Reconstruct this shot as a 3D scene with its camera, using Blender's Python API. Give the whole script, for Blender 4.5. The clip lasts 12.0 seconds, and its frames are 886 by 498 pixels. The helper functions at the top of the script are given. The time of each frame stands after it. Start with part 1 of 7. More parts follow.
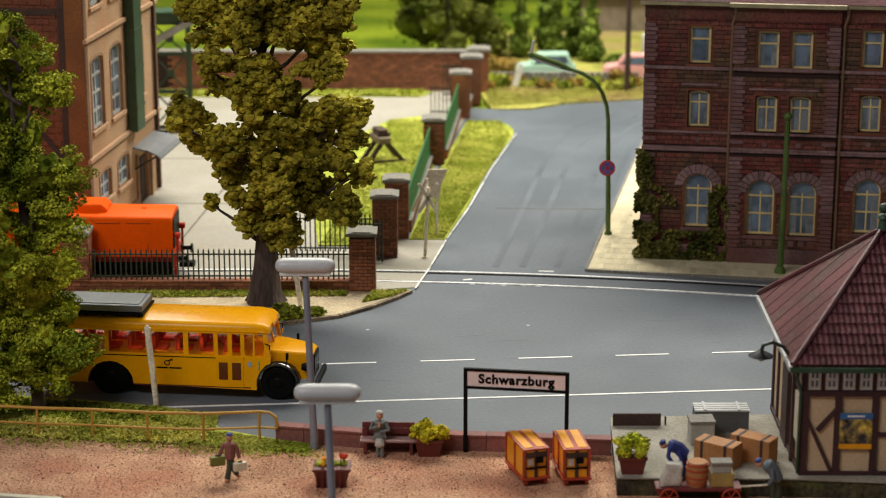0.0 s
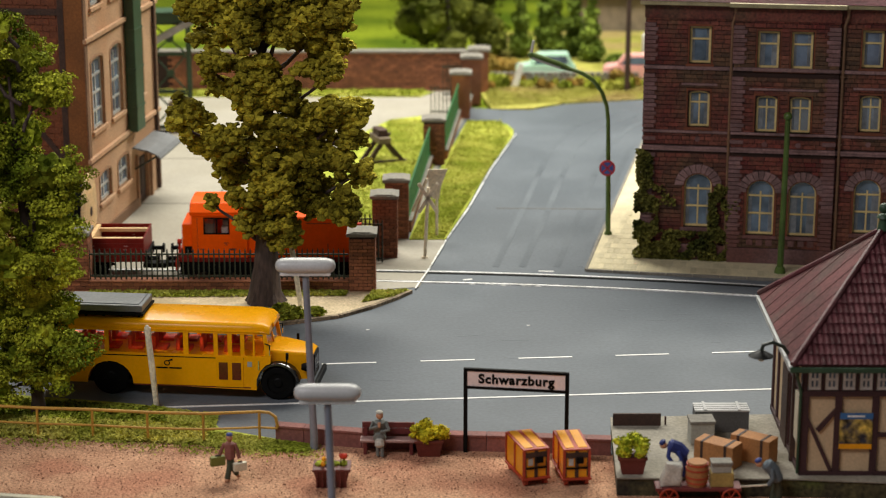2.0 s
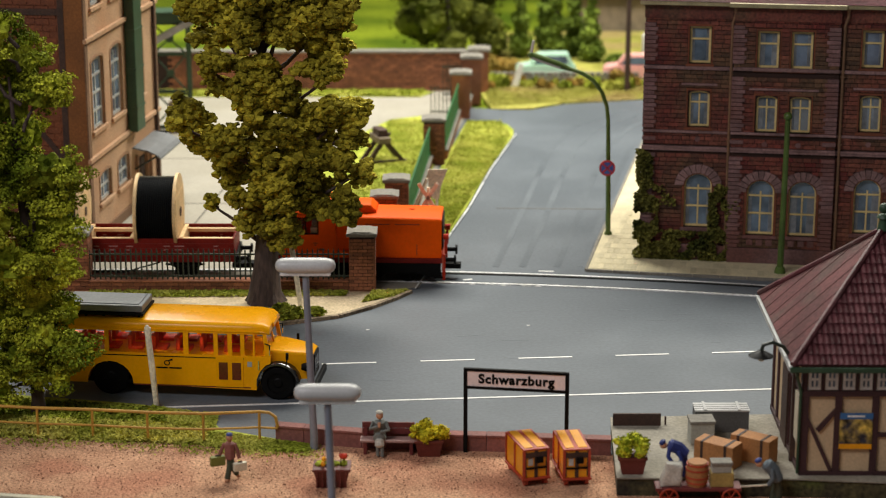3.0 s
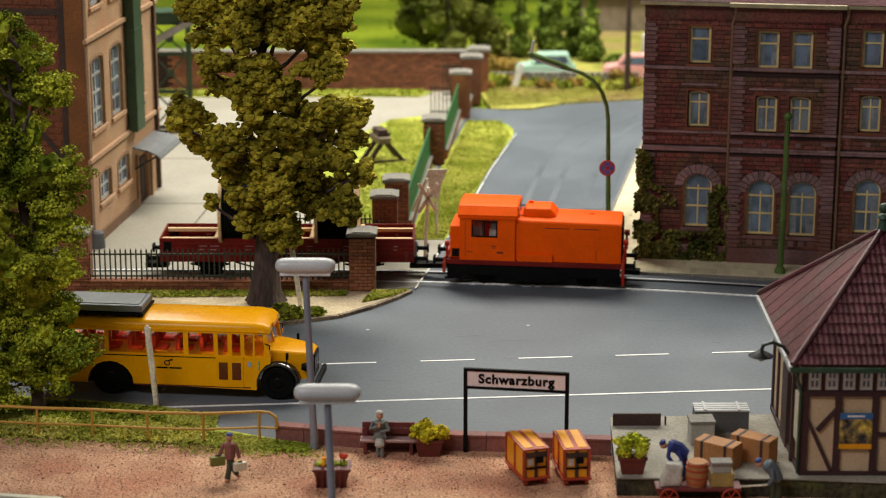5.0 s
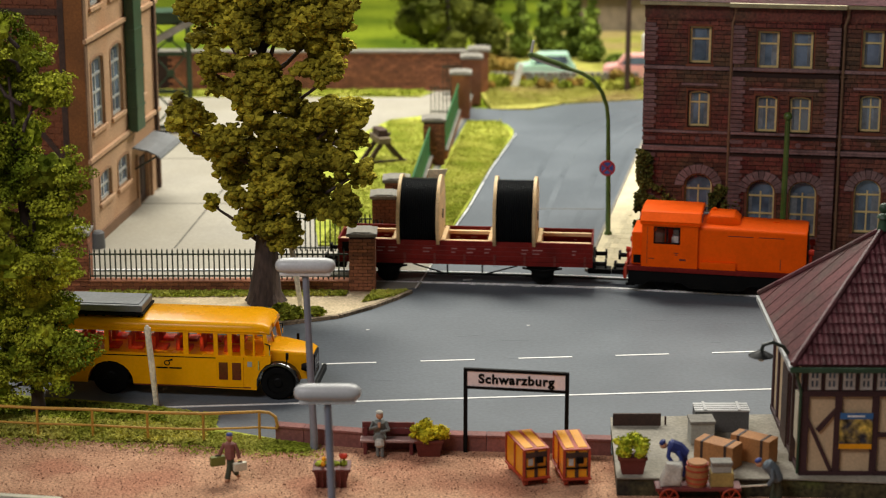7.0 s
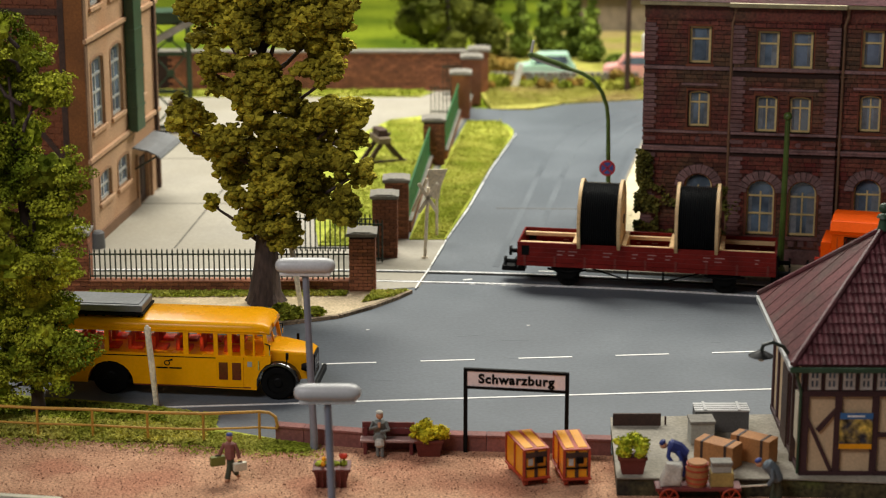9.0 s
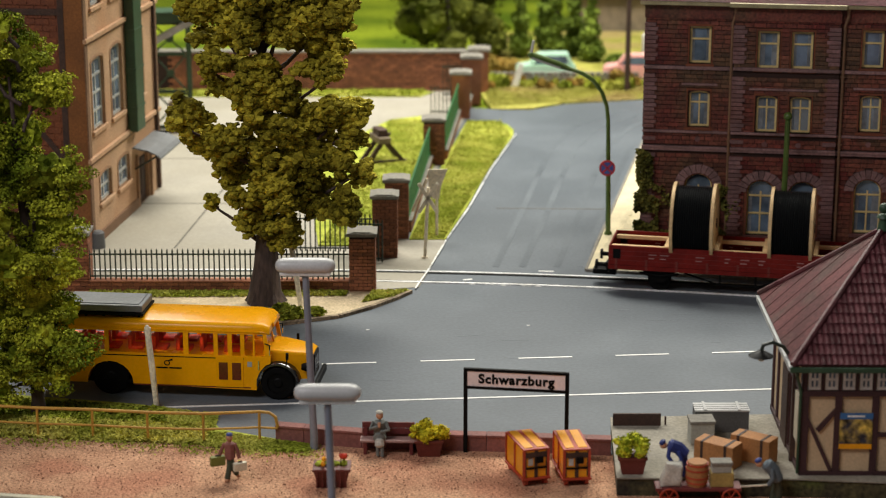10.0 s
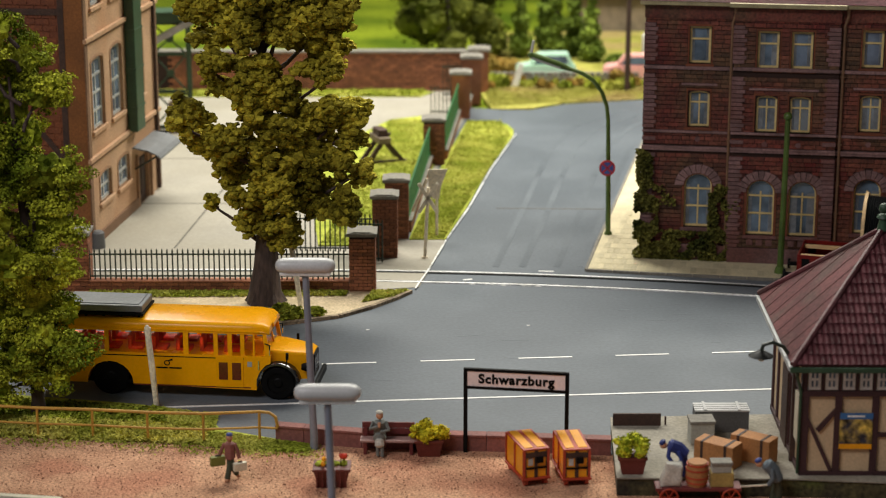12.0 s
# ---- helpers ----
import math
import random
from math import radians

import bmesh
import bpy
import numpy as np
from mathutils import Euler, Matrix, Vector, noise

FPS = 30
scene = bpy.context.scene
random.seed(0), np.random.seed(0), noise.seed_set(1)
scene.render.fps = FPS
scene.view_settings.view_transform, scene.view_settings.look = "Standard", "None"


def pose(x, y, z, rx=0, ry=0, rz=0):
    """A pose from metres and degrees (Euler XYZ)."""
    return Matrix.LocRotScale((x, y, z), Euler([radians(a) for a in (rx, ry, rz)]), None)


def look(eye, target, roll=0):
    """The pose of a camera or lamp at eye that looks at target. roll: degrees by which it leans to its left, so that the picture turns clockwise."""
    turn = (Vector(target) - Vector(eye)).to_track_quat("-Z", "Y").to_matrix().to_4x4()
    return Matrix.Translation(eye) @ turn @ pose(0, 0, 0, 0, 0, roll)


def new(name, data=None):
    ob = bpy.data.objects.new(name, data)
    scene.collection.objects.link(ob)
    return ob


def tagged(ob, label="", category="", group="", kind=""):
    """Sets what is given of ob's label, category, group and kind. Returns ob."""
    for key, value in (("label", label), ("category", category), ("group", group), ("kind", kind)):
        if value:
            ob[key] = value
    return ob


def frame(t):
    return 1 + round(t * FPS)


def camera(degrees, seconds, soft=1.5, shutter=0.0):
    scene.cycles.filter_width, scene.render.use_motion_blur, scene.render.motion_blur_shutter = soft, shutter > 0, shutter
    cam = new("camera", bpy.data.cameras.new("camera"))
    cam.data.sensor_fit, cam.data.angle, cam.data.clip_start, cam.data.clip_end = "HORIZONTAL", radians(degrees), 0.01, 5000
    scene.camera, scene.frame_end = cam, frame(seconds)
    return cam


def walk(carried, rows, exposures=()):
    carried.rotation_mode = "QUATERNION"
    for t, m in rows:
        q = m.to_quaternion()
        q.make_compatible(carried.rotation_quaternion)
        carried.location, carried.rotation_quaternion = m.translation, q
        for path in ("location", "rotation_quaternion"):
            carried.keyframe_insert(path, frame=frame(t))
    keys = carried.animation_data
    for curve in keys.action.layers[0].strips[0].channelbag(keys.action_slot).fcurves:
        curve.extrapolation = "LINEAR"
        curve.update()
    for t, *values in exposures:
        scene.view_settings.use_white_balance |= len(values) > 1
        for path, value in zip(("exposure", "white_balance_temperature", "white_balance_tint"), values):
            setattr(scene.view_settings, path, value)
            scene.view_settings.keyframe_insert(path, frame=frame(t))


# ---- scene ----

# A model railway town at 1:87. All lengths below are in full-size metres and are scaled by S.
S = 1 / 87

cam = camera(24, 12.0, soft=1.0, shutter=0.4)
CAM_EYE = pose(0, 0, 27.5 * S, 90 - 15.7, 0, 0)
walk(cam, [(0.0, CAM_EYE), (12.0, CAM_EYE)], exposures=[(0.0, 0.0), (12.0, 0.0)])
cam.data.dof.use_dof = True
cam.data.dof.focus_distance = 84 * S
cam.data.dof.aperture_fstop = 18.0

# ---- light: unseen lamps over the layout, the hall's light from behind and an added fill ----
world = bpy.data.worlds.new("hall_light")
scene.world = world
world.use_nodes = True
bg = world.node_tree.nodes["Background"]
bg.inputs[0].default_value = (1.0, 0.95, 0.93, 1)
bg.inputs[1].default_value = 0.06


def unseen_lamp(x, y, z, tx, ty, sx, sy, watts, color):
    data = bpy.data.lights.new("unseen_lamp", "AREA")
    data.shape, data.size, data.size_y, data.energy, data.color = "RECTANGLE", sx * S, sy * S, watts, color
    ob = new("unseen_lamp", data)
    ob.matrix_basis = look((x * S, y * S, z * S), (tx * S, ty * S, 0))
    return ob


# Hall light from above and behind; hung low so the front gets less.
unseen_lamp(4, 130, 60, 1, 121, 76, 26, 15.2, (1.0, 0.97, 0.86))
# Added fill: brightens the faces turned towards the camera.
unseen_lamp(-40, 26, 70, -10, 76, 46, 18, 4.3, (1.0, 0.95, 0.95))

# ---- materials ----


def mat(name, col, rough=0.6, var=0.15, scale=1.2, grain=0.08, gscale=14.0, bump=0.15, metal=0.0, coat=0.0, col2=None, per_piece=0.0, stretch=(1, 1, 1), spec=0.5, island=False, patch=None, pscale=0.12):
    m = bpy.data.materials.new(name)
    m.use_nodes = True
    nt = m.node_tree
    N, L = nt.nodes, nt.links
    bsdf = N["Principled BSDF"]
    tc, info = N.new("ShaderNodeTexCoord"), N.new("ShaderNodeObjectInfo")
    mp = N.new("ShaderNodeVectorMath")
    mp.operation = "MULTIPLY_ADD"
    mp.inputs[1].default_value = [87 * s for s in stretch]
    rnd = N.new("ShaderNodeVectorMath")
    rnd.operation = "SCALE"
    rnd.inputs[0].default_value = (37, 17, 23)
    L.new(info.outputs["Random"], rnd.inputs["Scale"])
    L.new(tc.outputs["Object"], mp.inputs[0])
    L.new(rnd.outputs[0], mp.inputs[2])
    n1, n2 = N.new("ShaderNodeTexNoise"), N.new("ShaderNodeTexNoise")
    n1.inputs["Scale"].default_value, n1.inputs["Detail"].default_value = scale, 5
    n2.inputs["Scale"].default_value, n2.inputs["Detail"].default_value = gscale, 4
    L.new(mp.outputs[0], n1.inputs["Vector"])
    L.new(mp.outputs[0], n2.inputs["Vector"])
    lo = [c * (1 - var) for c in col]
    hi = [min(1, c * (1 + var)) for c in (col2 or col)]
    ramp = N.new("ShaderNodeValToRGB")
    ramp.color_ramp.elements[0].position, ramp.color_ramp.elements[1].position = 0.36, 0.64
    ramp.color_ramp.elements[0].color, ramp.color_ramp.elements[1].color = (*lo, 1), (*hi, 1)
    L.new(n1.outputs["Fac"], ramp.inputs[0])
    val = N.new("ShaderNodeMapRange")
    val.inputs["From Min"].default_value, val.inputs["From Max"].default_value = 0.3, 0.7
    val.inputs["To Min"].default_value, val.inputs["To Max"].default_value = 1 - grain * 2, 1 + grain * 2
    L.new(n2.outputs["Fac"], val.inputs["Value"])
    hsv = N.new("ShaderNodeHueSaturation")
    if patch:
        n3, step, mix = N.new("ShaderNodeTexNoise"), N.new("ShaderNodeMapRange"), N.new("ShaderNodeMix")
        n3.inputs["Scale"].default_value, n3.inputs["Detail"].default_value = pscale, 3
        step.inputs["From Min"].default_value, step.inputs["From Max"].default_value = 0.48, 0.62
        step.inputs["To Max"].default_value = 0.85
        mix.data_type = "RGBA"
        mix.inputs[7].default_value = (*patch, 1)
        place = N.new("ShaderNodeVectorMath")
        place.operation = "MULTIPLY"
        place.inputs[1].default_value = (87, 87, 87)
        L.new(tc.outputs["Object"], place.inputs[0])
        L.new(place.outputs[0], n3.inputs["Vector"])
        L.new(n3.outputs["Fac"], step.inputs["Value"])
        L.new(step.outputs[0], mix.inputs[0])
        L.new(ramp.outputs[0], mix.inputs[6])
        L.new(mix.outputs[2], hsv.inputs["Color"])
    else:
        L.new(ramp.outputs[0], hsv.inputs["Color"])
    last = val.outputs[0]
    if per_piece:
        pr = N.new("ShaderNodeMapRange")
        pr.inputs["To Min"].default_value, pr.inputs["To Max"].default_value = 1 - per_piece, 1 + per_piece
        if island:
            geo = N.new("ShaderNodeNewGeometry")
            L.new(geo.outputs["Random Per Island"], pr.inputs["Value"])
        else:
            L.new(info.outputs["Random"], pr.inputs["Value"])
        mul = N.new("ShaderNodeMath")
        mul.operation = "MULTIPLY"
        L.new(last, mul.inputs[0])
        L.new(pr.outputs[0], mul.inputs[1])
        last = mul.outputs[0]
    L.new(last, hsv.inputs["Value"])
    L.new(hsv.outputs[0], bsdf.inputs["Base Color"])
    rr = N.new("ShaderNodeMapRange")
    rr.inputs["To Min"].default_value, rr.inputs["To Max"].default_value = max(0.03, rough - 0.1), min(1, rough + 0.1)
    L.new(n1.outputs["Fac"], rr.inputs["Value"])
    L.new(rr.outputs[0], bsdf.inputs["Roughness"])
    bsdf.inputs["Metallic"].default_value = metal
    bsdf.inputs["Specular IOR Level"].default_value = spec
    bsdf.inputs["Coat Weight"].default_value = coat
    bsdf.inputs["Coat Roughness"].default_value = 0.105
    if bump:
        bp = N.new("ShaderNodeBump")
        bp.inputs["Strength"].default_value, bp.inputs["Distance"].default_value = min(1, bump), 0.06 * S
        L.new(n2.outputs["Fac"], bp.inputs["Height"])
        L.new(bp.outputs[0], bsdf.inputs["Normal"])
    return m


M_ASPHALT = mat("asphalt_paint", (0.113, 0.131, 0.15), 0.5, 0.06, 0.16, 0.05, 6, 0.12, col2=(0.13, 0.148, 0.167), spec=0.35, patch=(0.103, 0.118, 0.135), pscale=0.09)
M_CONCRETE = mat("yard_concrete", (0.34, 0.315, 0.26), 0.8, 0.08, 0.3, 0.04, 6, 0.1, patch=(0.3, 0.275, 0.215), pscale=0.1)
M_JOINT = mat("joint_dirt", (0.12, 0.11, 0.09), 0.9, 0.1)
M_GRASS = mat("grass_flock", (0.25, 0.31, 0.03), 0.95, 0.25, 0.5, 0.15, 12, 0.5, col2=(0.38, 0.4, 0.07), spec=0.1)
M_GRASSB = mat("bright_grass_blades", (0.31, 0.36, 0.035), 0.9, 0.15, 0.5, 0.12, 10, 0, col2=(0.44, 0.43, 0.09), spec=0.1, per_piece=0.1, island=True)
M_EDGEG = mat("fibrous_yellow_grass", (0.36, 0.38, 0.05), 0.9, 0.2, 0.6, 0.15, 10, 0, col2=(0.55, 0.5, 0.12), spec=0.1, per_piece=0.25, island=True)
M_GRASSD = mat("dark_herb_leaves", (0.14, 0.18, 0.016), 0.9, 0.3, 0.5, 0.25, 10, 0, col2=(0.27, 0.3, 0.035), spec=0.1, per_piece=0.45, island=True)
M_FIELD = mat("far_meadow_flock", (0.1, 0.165, 0.008), 0.95, 0.3, 0.12, 0.15, 6, 0.4, col2=(0.19, 0.235, 0.015), spec=0.1)
M_FRONTSLAB = mat("dark_front_slab", (0.1, 0.1, 0.115), 0.9, 0.25, 1.5, 0.2, 6, 0.8)
M_SAND = mat("platform_grit", (0.45, 0.235, 0.14), 0.95, 0.12, 0.45, 0.24, 11, 0.8, col2=(0.53, 0.31, 0.19), spec=0.15, patch=(0.42, 0.19, 0.115), pscale=0.3)
M_PAVE = mat("pavement_slab", (0.58, 0.51, 0.33), 0.8, 0.1, 0.8, 0.06, 10, 0.2, per_piece=0.1)
M_SIDE = mat("sandy_footpath", (0.42, 0.33, 0.19), 0.9, 0.15, 0.5, 0.12, 9, 0.4, col2=(0.5, 0.4, 0.26))
M_SCUFF = mat("pale_asphalt_scuff", (0.15, 0.168, 0.186), 0.5, 0.1, 1, 0.1)
M_WHITE = mat("white_road_paint", (0.78, 0.78, 0.75), 0.6, 0.1, 1.5, 0.06)
M_RAIL = mat("polished_rail", (0.92, 0.92, 0.88), 0.45, 0.2, 1.0, 0.15, 10, 0.05, metal=0.1)
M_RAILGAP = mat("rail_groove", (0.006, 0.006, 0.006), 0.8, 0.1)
M_STONE = mat("red_stone_block", (0.165, 0.02, 0.016), 0.6, 0.25, 0.3, 0.22, 8, 0.5, col2=(0.135, 0.042, 0.025), per_piece=0.36, patch=(0.095, 0.055, 0.026), pscale=0.28)
M_STONEI = mat("red_stone_block_rest", (0.165, 0.02, 0.016), 0.6, 0.25, 0.3, 0.22, 8, 0.5, col2=(0.135, 0.042, 0.025), per_piece=0.36, patch=(0.095, 0.055, 0.026), pscale=0.28, island=True)
# Lighter copy of M_SANDST: the light on top edges is in the colour.
M_COURSE = mat("lightened_mauve_stone", (0.22, 0.125, 0.12), 0.6, 0.25, 0.9, 0.16, 9, 0.3, per_piece=0.18)
M_MORTAR = mat("dark_mortar", (0.032, 0.014, 0.01), 0.9, 0.2, 1, 0.1)
M_SANDST = mat("mauve_sandstone_trim", (0.19, 0.1, 0.098), 0.62, 0.25, 0.8, 0.14, 9, 0.3, per_piece=0.16, patch=(0.15, 0.055, 0.045), pscale=0.35)
M_REDBR = mat("orange_brick_reveal", (0.17, 0.05, 0.022), 0.8, 0.2, 1, 0.1, 9, 0.2)
M_FRAMEY = mat("ochre_window_frame", (0.74, 0.57, 0.25), 0.55, 0.1, 2, 0.05)
M_CREAM = mat("cream_frame", (0.62, 0.58, 0.44), 0.55, 0.1, 2, 0.05)
M_PANE = mat("frosted_window_pane", (0.13, 0.18, 0.24), 0.12, 0.4, 0.9, 0.03, 6, 0.03, spec=0.7)
M_ZINC = mat("zinc_sheet", (0.42, 0.43, 0.42), 0.45, 0.12, 1, 0.06, 8, 0.1)
M_BRICK = mat("garden_wall_brick", (0.22, 0.08, 0.038), 0.8, 0.15, 0.7, 0.12, 10, 0.3, col2=(0.28, 0.105, 0.05), per_piece=0.2)
M_BRICKI = mat("garden_wall_brick_rest", (0.22, 0.08, 0.038), 0.8, 0.15, 0.7, 0.12, 10, 0.3, col2=(0.28, 0.105, 0.05), per_piece=0.2, island=True)
M_CAP = mat("grey_stone_cap", (0.21, 0.195, 0.165), 0.8, 0.12, 1, 0.1, 9, 0.3)
M_IRON = mat("dark_green_iron", (0.018, 0.03, 0.02), 0.45, 0.2, 1, 0.08)
M_PLASTER = mat("beige_brick_wall", (0.5, 0.31, 0.185), 0.85, 0.1, 0.5, 0.1, 9, 0.2, patch=(0.46, 0.25, 0.13), pscale=0.2)
M_SURR = mat("brown_window_surround", (0.33, 0.19, 0.105), 0.85, 0.12, 0.8, 0.1)
M_CANOPY = mat("dull_canopy_sheet", (0.15, 0.155, 0.16), 0.55, 0.12, 1, 0.06, 8, 0.1)
M_PLTRIM = mat("brown_brick_trim", (0.2, 0.11, 0.06), 0.85, 0.12, 0.8, 0.1)
M_OXIDE = mat("oxide_red_panel", (0.2, 0.062, 0.024), 0.8, 0.15, 0.8, 0.14, 10, 0.2, patch=(0.15, 0.045, 0.022), pscale=0.3)
M_CORNERP = mat("orange_brown_corner_brick", (0.23, 0.088, 0.025), 0.85, 0.15, 0.7, 0.1, 9, 0.2, patch=(0.16, 0.06, 0.02), pscale=0.25)
M_DKWOOD = mat("dark_stained_timber", (0.055, 0.028, 0.02), 0.7, 0.2, 1.5, 0.15, 12, 0.3)
M_GREENM = mat("moss_green_paint", (0.03, 0.07, 0.035), 0.5, 0.2, 1, 0.08)
M_POLE = mat("olive_green_pole", (0.08, 0.135, 0.025), 0.35, 0.2, 1, 0.08)
M_GREY = mat("grey_lamp_paint", (0.23, 0.25, 0.3), 0.5, 0.08, 1, 0.04)
M_LGREY = mat("pale_lamp_housing", (0.55, 0.55, 0.54), 0.35, 0.05, 1, 0.03)
M_BARK = mat("tree_bark", (0.075, 0.05, 0.042), 0.9, 0.35, 1.2, 0.2, 7, 0.8, stretch=(1, 1, 0.25))
M_LEAFA = mat("olive_foam_leaf", (0.17, 0.145, 0.012), 0.9, 0.25, 0.6, 0.2, 9, 0.8, col2=(0.36, 0.3, 0.03), spec=0.12, per_piece=0.38, island=True)
M_LEAFB = mat("fine_green_leaf", (0.16, 0.215, 0.012), 0.9, 0.25, 0.4, 0.25, 9, 0, col2=(0.42, 0.43, 0.036), spec=0.12, per_piece=0.45, island=True)
M_IVY = mat("ivy_leaf", (0.07, 0.085, 0.015), 0.85, 0.35, 0.8, 0.2, 9, 0, col2=(0.15, 0.14, 0.03), spec=0.2, per_piece=0.5, island=True)
M_BUSY = mat("bus_yellow_plastic", (0.98, 0.425, 0.0008), 0.28, 0.03, 1, 0.015, 8, 0.01, coat=0.08, spec=0.16)
M_ORANGE = mat("loco_orange_plastic", (0.95, 0.108, 0.0005), 0.5, 0.05, 1, 0.02, 8, 0.03, spec=0.1)
M_BLACK = mat("matt_black_plastic", (0.005, 0.005, 0.005), 0.5, 0.2, 1, 0.05, spec=0.1)
M_RUBBER = mat("tyre_rubber", (0.005, 0.005, 0.005), 0.65, 0.2, 2, 0.05, spec=0.1)
M_REDIN = mat("red_seat_plastic", (0.75, 0.05, 0.006), 0.5, 0.2, 1, 0.05)
M_DKRED = mat("dark_red_line", (0.16, 0.02, 0.012), 0.5, 0.1, 1, 0.05)
M_WAGON = mat("wagon_oxide_red", (0.17, 0.012, 0.009), 0.5, 0.18, 0.8, 0.08, 8, 0.15, spec=0.16)
M_PINE = mat("pale_pine", (0.72, 0.5, 0.25), 0.6, 0.12, 1.2, 0.06, 8, 0.1, stretch=(0.3, 2, 2))
M_CABLE = mat("black_cable", (0.012, 0.013, 0.014), 0.32, 0.1, 1, 0.05)
M_ROOFR = mat("wine_red_roof_tile", (0.085, 0.018, 0.023), 0.5, 0.18, 0.8, 0.14, 9, 0.25, spec=0.35, col2=(0.115, 0.034, 0.04), per_piece=0.16, patch=(0.1, 0.06, 0.055), pscale=0.4)
# Lighter copy of the roof red; the hip's sheen is put into the colour.
M_ROOFG = mat("lighter_red_roof_sheet", (0.24, 0.085, 0.085), 0.6, 0.2, 0.6, 0.14, 7, 0.2, patch=(0.2, 0.12, 0.105), pscale=0.5)
M_TIMBER = mat("maroon_timber", (0.055, 0.022, 0.024), 0.6, 0.15, 1.2, 0.1, 10, 0.2)
M_INFILL = mat("cream_plaster_infill", (0.62, 0.46, 0.28), 0.85, 0.08, 0.6, 0.05, 10, 0.15)
M_RAMP = mat("ramp_concrete", (0.29, 0.265, 0.21), 0.85, 0.14, 0.5, 0.1, 8, 0.2, col2=(0.34, 0.31, 0.25), patch=(0.24, 0.215, 0.16), pscale=0.35)
# Much darker than the deck colour M_RAMP, with mossy green patches.
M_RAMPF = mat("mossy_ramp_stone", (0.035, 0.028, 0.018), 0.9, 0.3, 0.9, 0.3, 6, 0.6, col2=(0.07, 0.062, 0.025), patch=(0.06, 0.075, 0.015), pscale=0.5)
M_OLDW = mat("weathered_white_wood", (0.8, 0.71, 0.55), 0.75, 0.15, 1.0, 0.1, 8, 0.2)
M_RAILY = mat("yellow_ochre_paint", (0.5, 0.27, 0.04), 0.55, 0.12, 1, 0.08)
M_KERBR = mat("red_brick_kerb", (0.24, 0.09, 0.075), 0.75, 0.15, 0.8, 0.1, 9, 0.3, per_piece=0.12)
M_SIGNP = mat("pale_pink_sign_face", (0.9, 0.77, 0.75), 0.5, 0.05, 1, 0.03)
M_CARTO = mat("cart_orange", (0.9, 0.38, 0.008), 0.4, 0.08, 1, 0.04)
M_LAMPR = mat("signal_red_paint", (0.42, 0.025, 0.008), 0.5, 0.1, 1, 0.05, spec=0.12)
M_CORNICE = mat("dull_cream_gutter", (0.36, 0.31, 0.17), 0.6, 0.15, 1, 0.1)
M_CURTAIN = mat("pale_curtain_cloth", (0.22, 0.24, 0.26), 0.9, 0.25, 0.7, 0.1, 5, 0.2)
M_BANK = mat("dry_bank_flock", (0.31, 0.3, 0.055), 0.95, 0.2, 0.4, 0.2, 8, 0.5, col2=(0.36, 0.34, 0.08), spec=0.1, patch=(0.34, 0.25, 0.1), pscale=0.2)
M_CARTR = mat("cart_rust_red", (0.4, 0.05, 0.02), 0.5, 0.15, 1, 0.08)

M_SLATE = mat("slate_grey_box", (0.1, 0.1, 0.1), 0.6, 0.15, 1, 0.08)
M_PALEB = mat("pale_grey_box", (0.36, 0.37, 0.33), 0.7, 0.1, 1, 0.06)

# ---- mesh helpers ----
ORIGIN = Matrix.Identity(4)


def P(x, y, z=0.0, rz=0.0, rx=0.0, ry=0.0):
    return pose(x * S, y * S, z * S, rx, ry, rz)


def box(bm, x0, y0, z0, x1, y1, z1, m=None, bevel=0.0):
    v = [bm.verts.new((x, y, z)) for x in (x0, x1) for y in (y0, y1) for z in (z0, z1)]
    f = [bm.faces.new([v[i] for i in q]) for q in ((0, 1, 3, 2), (4, 6, 7, 5), (0, 4, 5, 1), (2, 3, 7, 6), (0, 2, 6, 4), (1, 5, 7, 3))]
    if bevel:
        edges = list({e for q in f for e in q.edges})
        out = bmesh.ops.bevel(bm, geom=edges, offset=bevel, segments=2, affect="EDGES", profile=0.6)
        v = list({w for q in out["faces"] for w in q.verts} | {w for w in v if w.is_valid})
    if m is not None:
        bmesh.ops.transform(bm, matrix=m, verts=v)
    return v


def prism(bm, pts, y0, y1, plane="xz"):
    """A polygon in the plane xz (or xy, yz), pushed from y0 to y1 along the third axis."""
    def at(p, h):
        return {"xz": (p[0], h, p[1]), "xy": (p[0], p[1], h), "yz": (h, p[0], p[1])}[plane]
    a = [bm.verts.new(at(p, y0)) for p in pts]
    b = [bm.verts.new(at(p, y1)) for p in pts]
    n = len(pts)
    for i in range(n):
        bm.faces.new((a[i], a[(i + 1) % n], b[(i + 1) % n], b[i]))
    bm.faces.new(a[::-1])
    bm.faces.new(b)
    return a + b


def cone(bm, p0, p1, r0, r1, seg=12, caps=True):
    p0, p1 = Vector(p0), Vector(p1)
    d = (p1 - p0).normalized()
    s = d.orthogonal().normalized()
    t = d.cross(s)
    rings = []
    for p, r in ((p0, r0), (p1, r1)):
        rings.append([bm.verts.new(p + (s * math.cos(a) + t * math.sin(a)) * r) for a in (2 * math.pi * i / seg for i in range(seg))])
    for i in range(seg):
        bm.faces.new((rings[0][i], rings[0][(i + 1) % seg], rings[1][(i + 1) % seg], rings[1][i]))
    if caps:
        bm.faces.new(rings[0][::-1])
        bm.faces.new(rings[1])
    return rings[0] + rings[1]


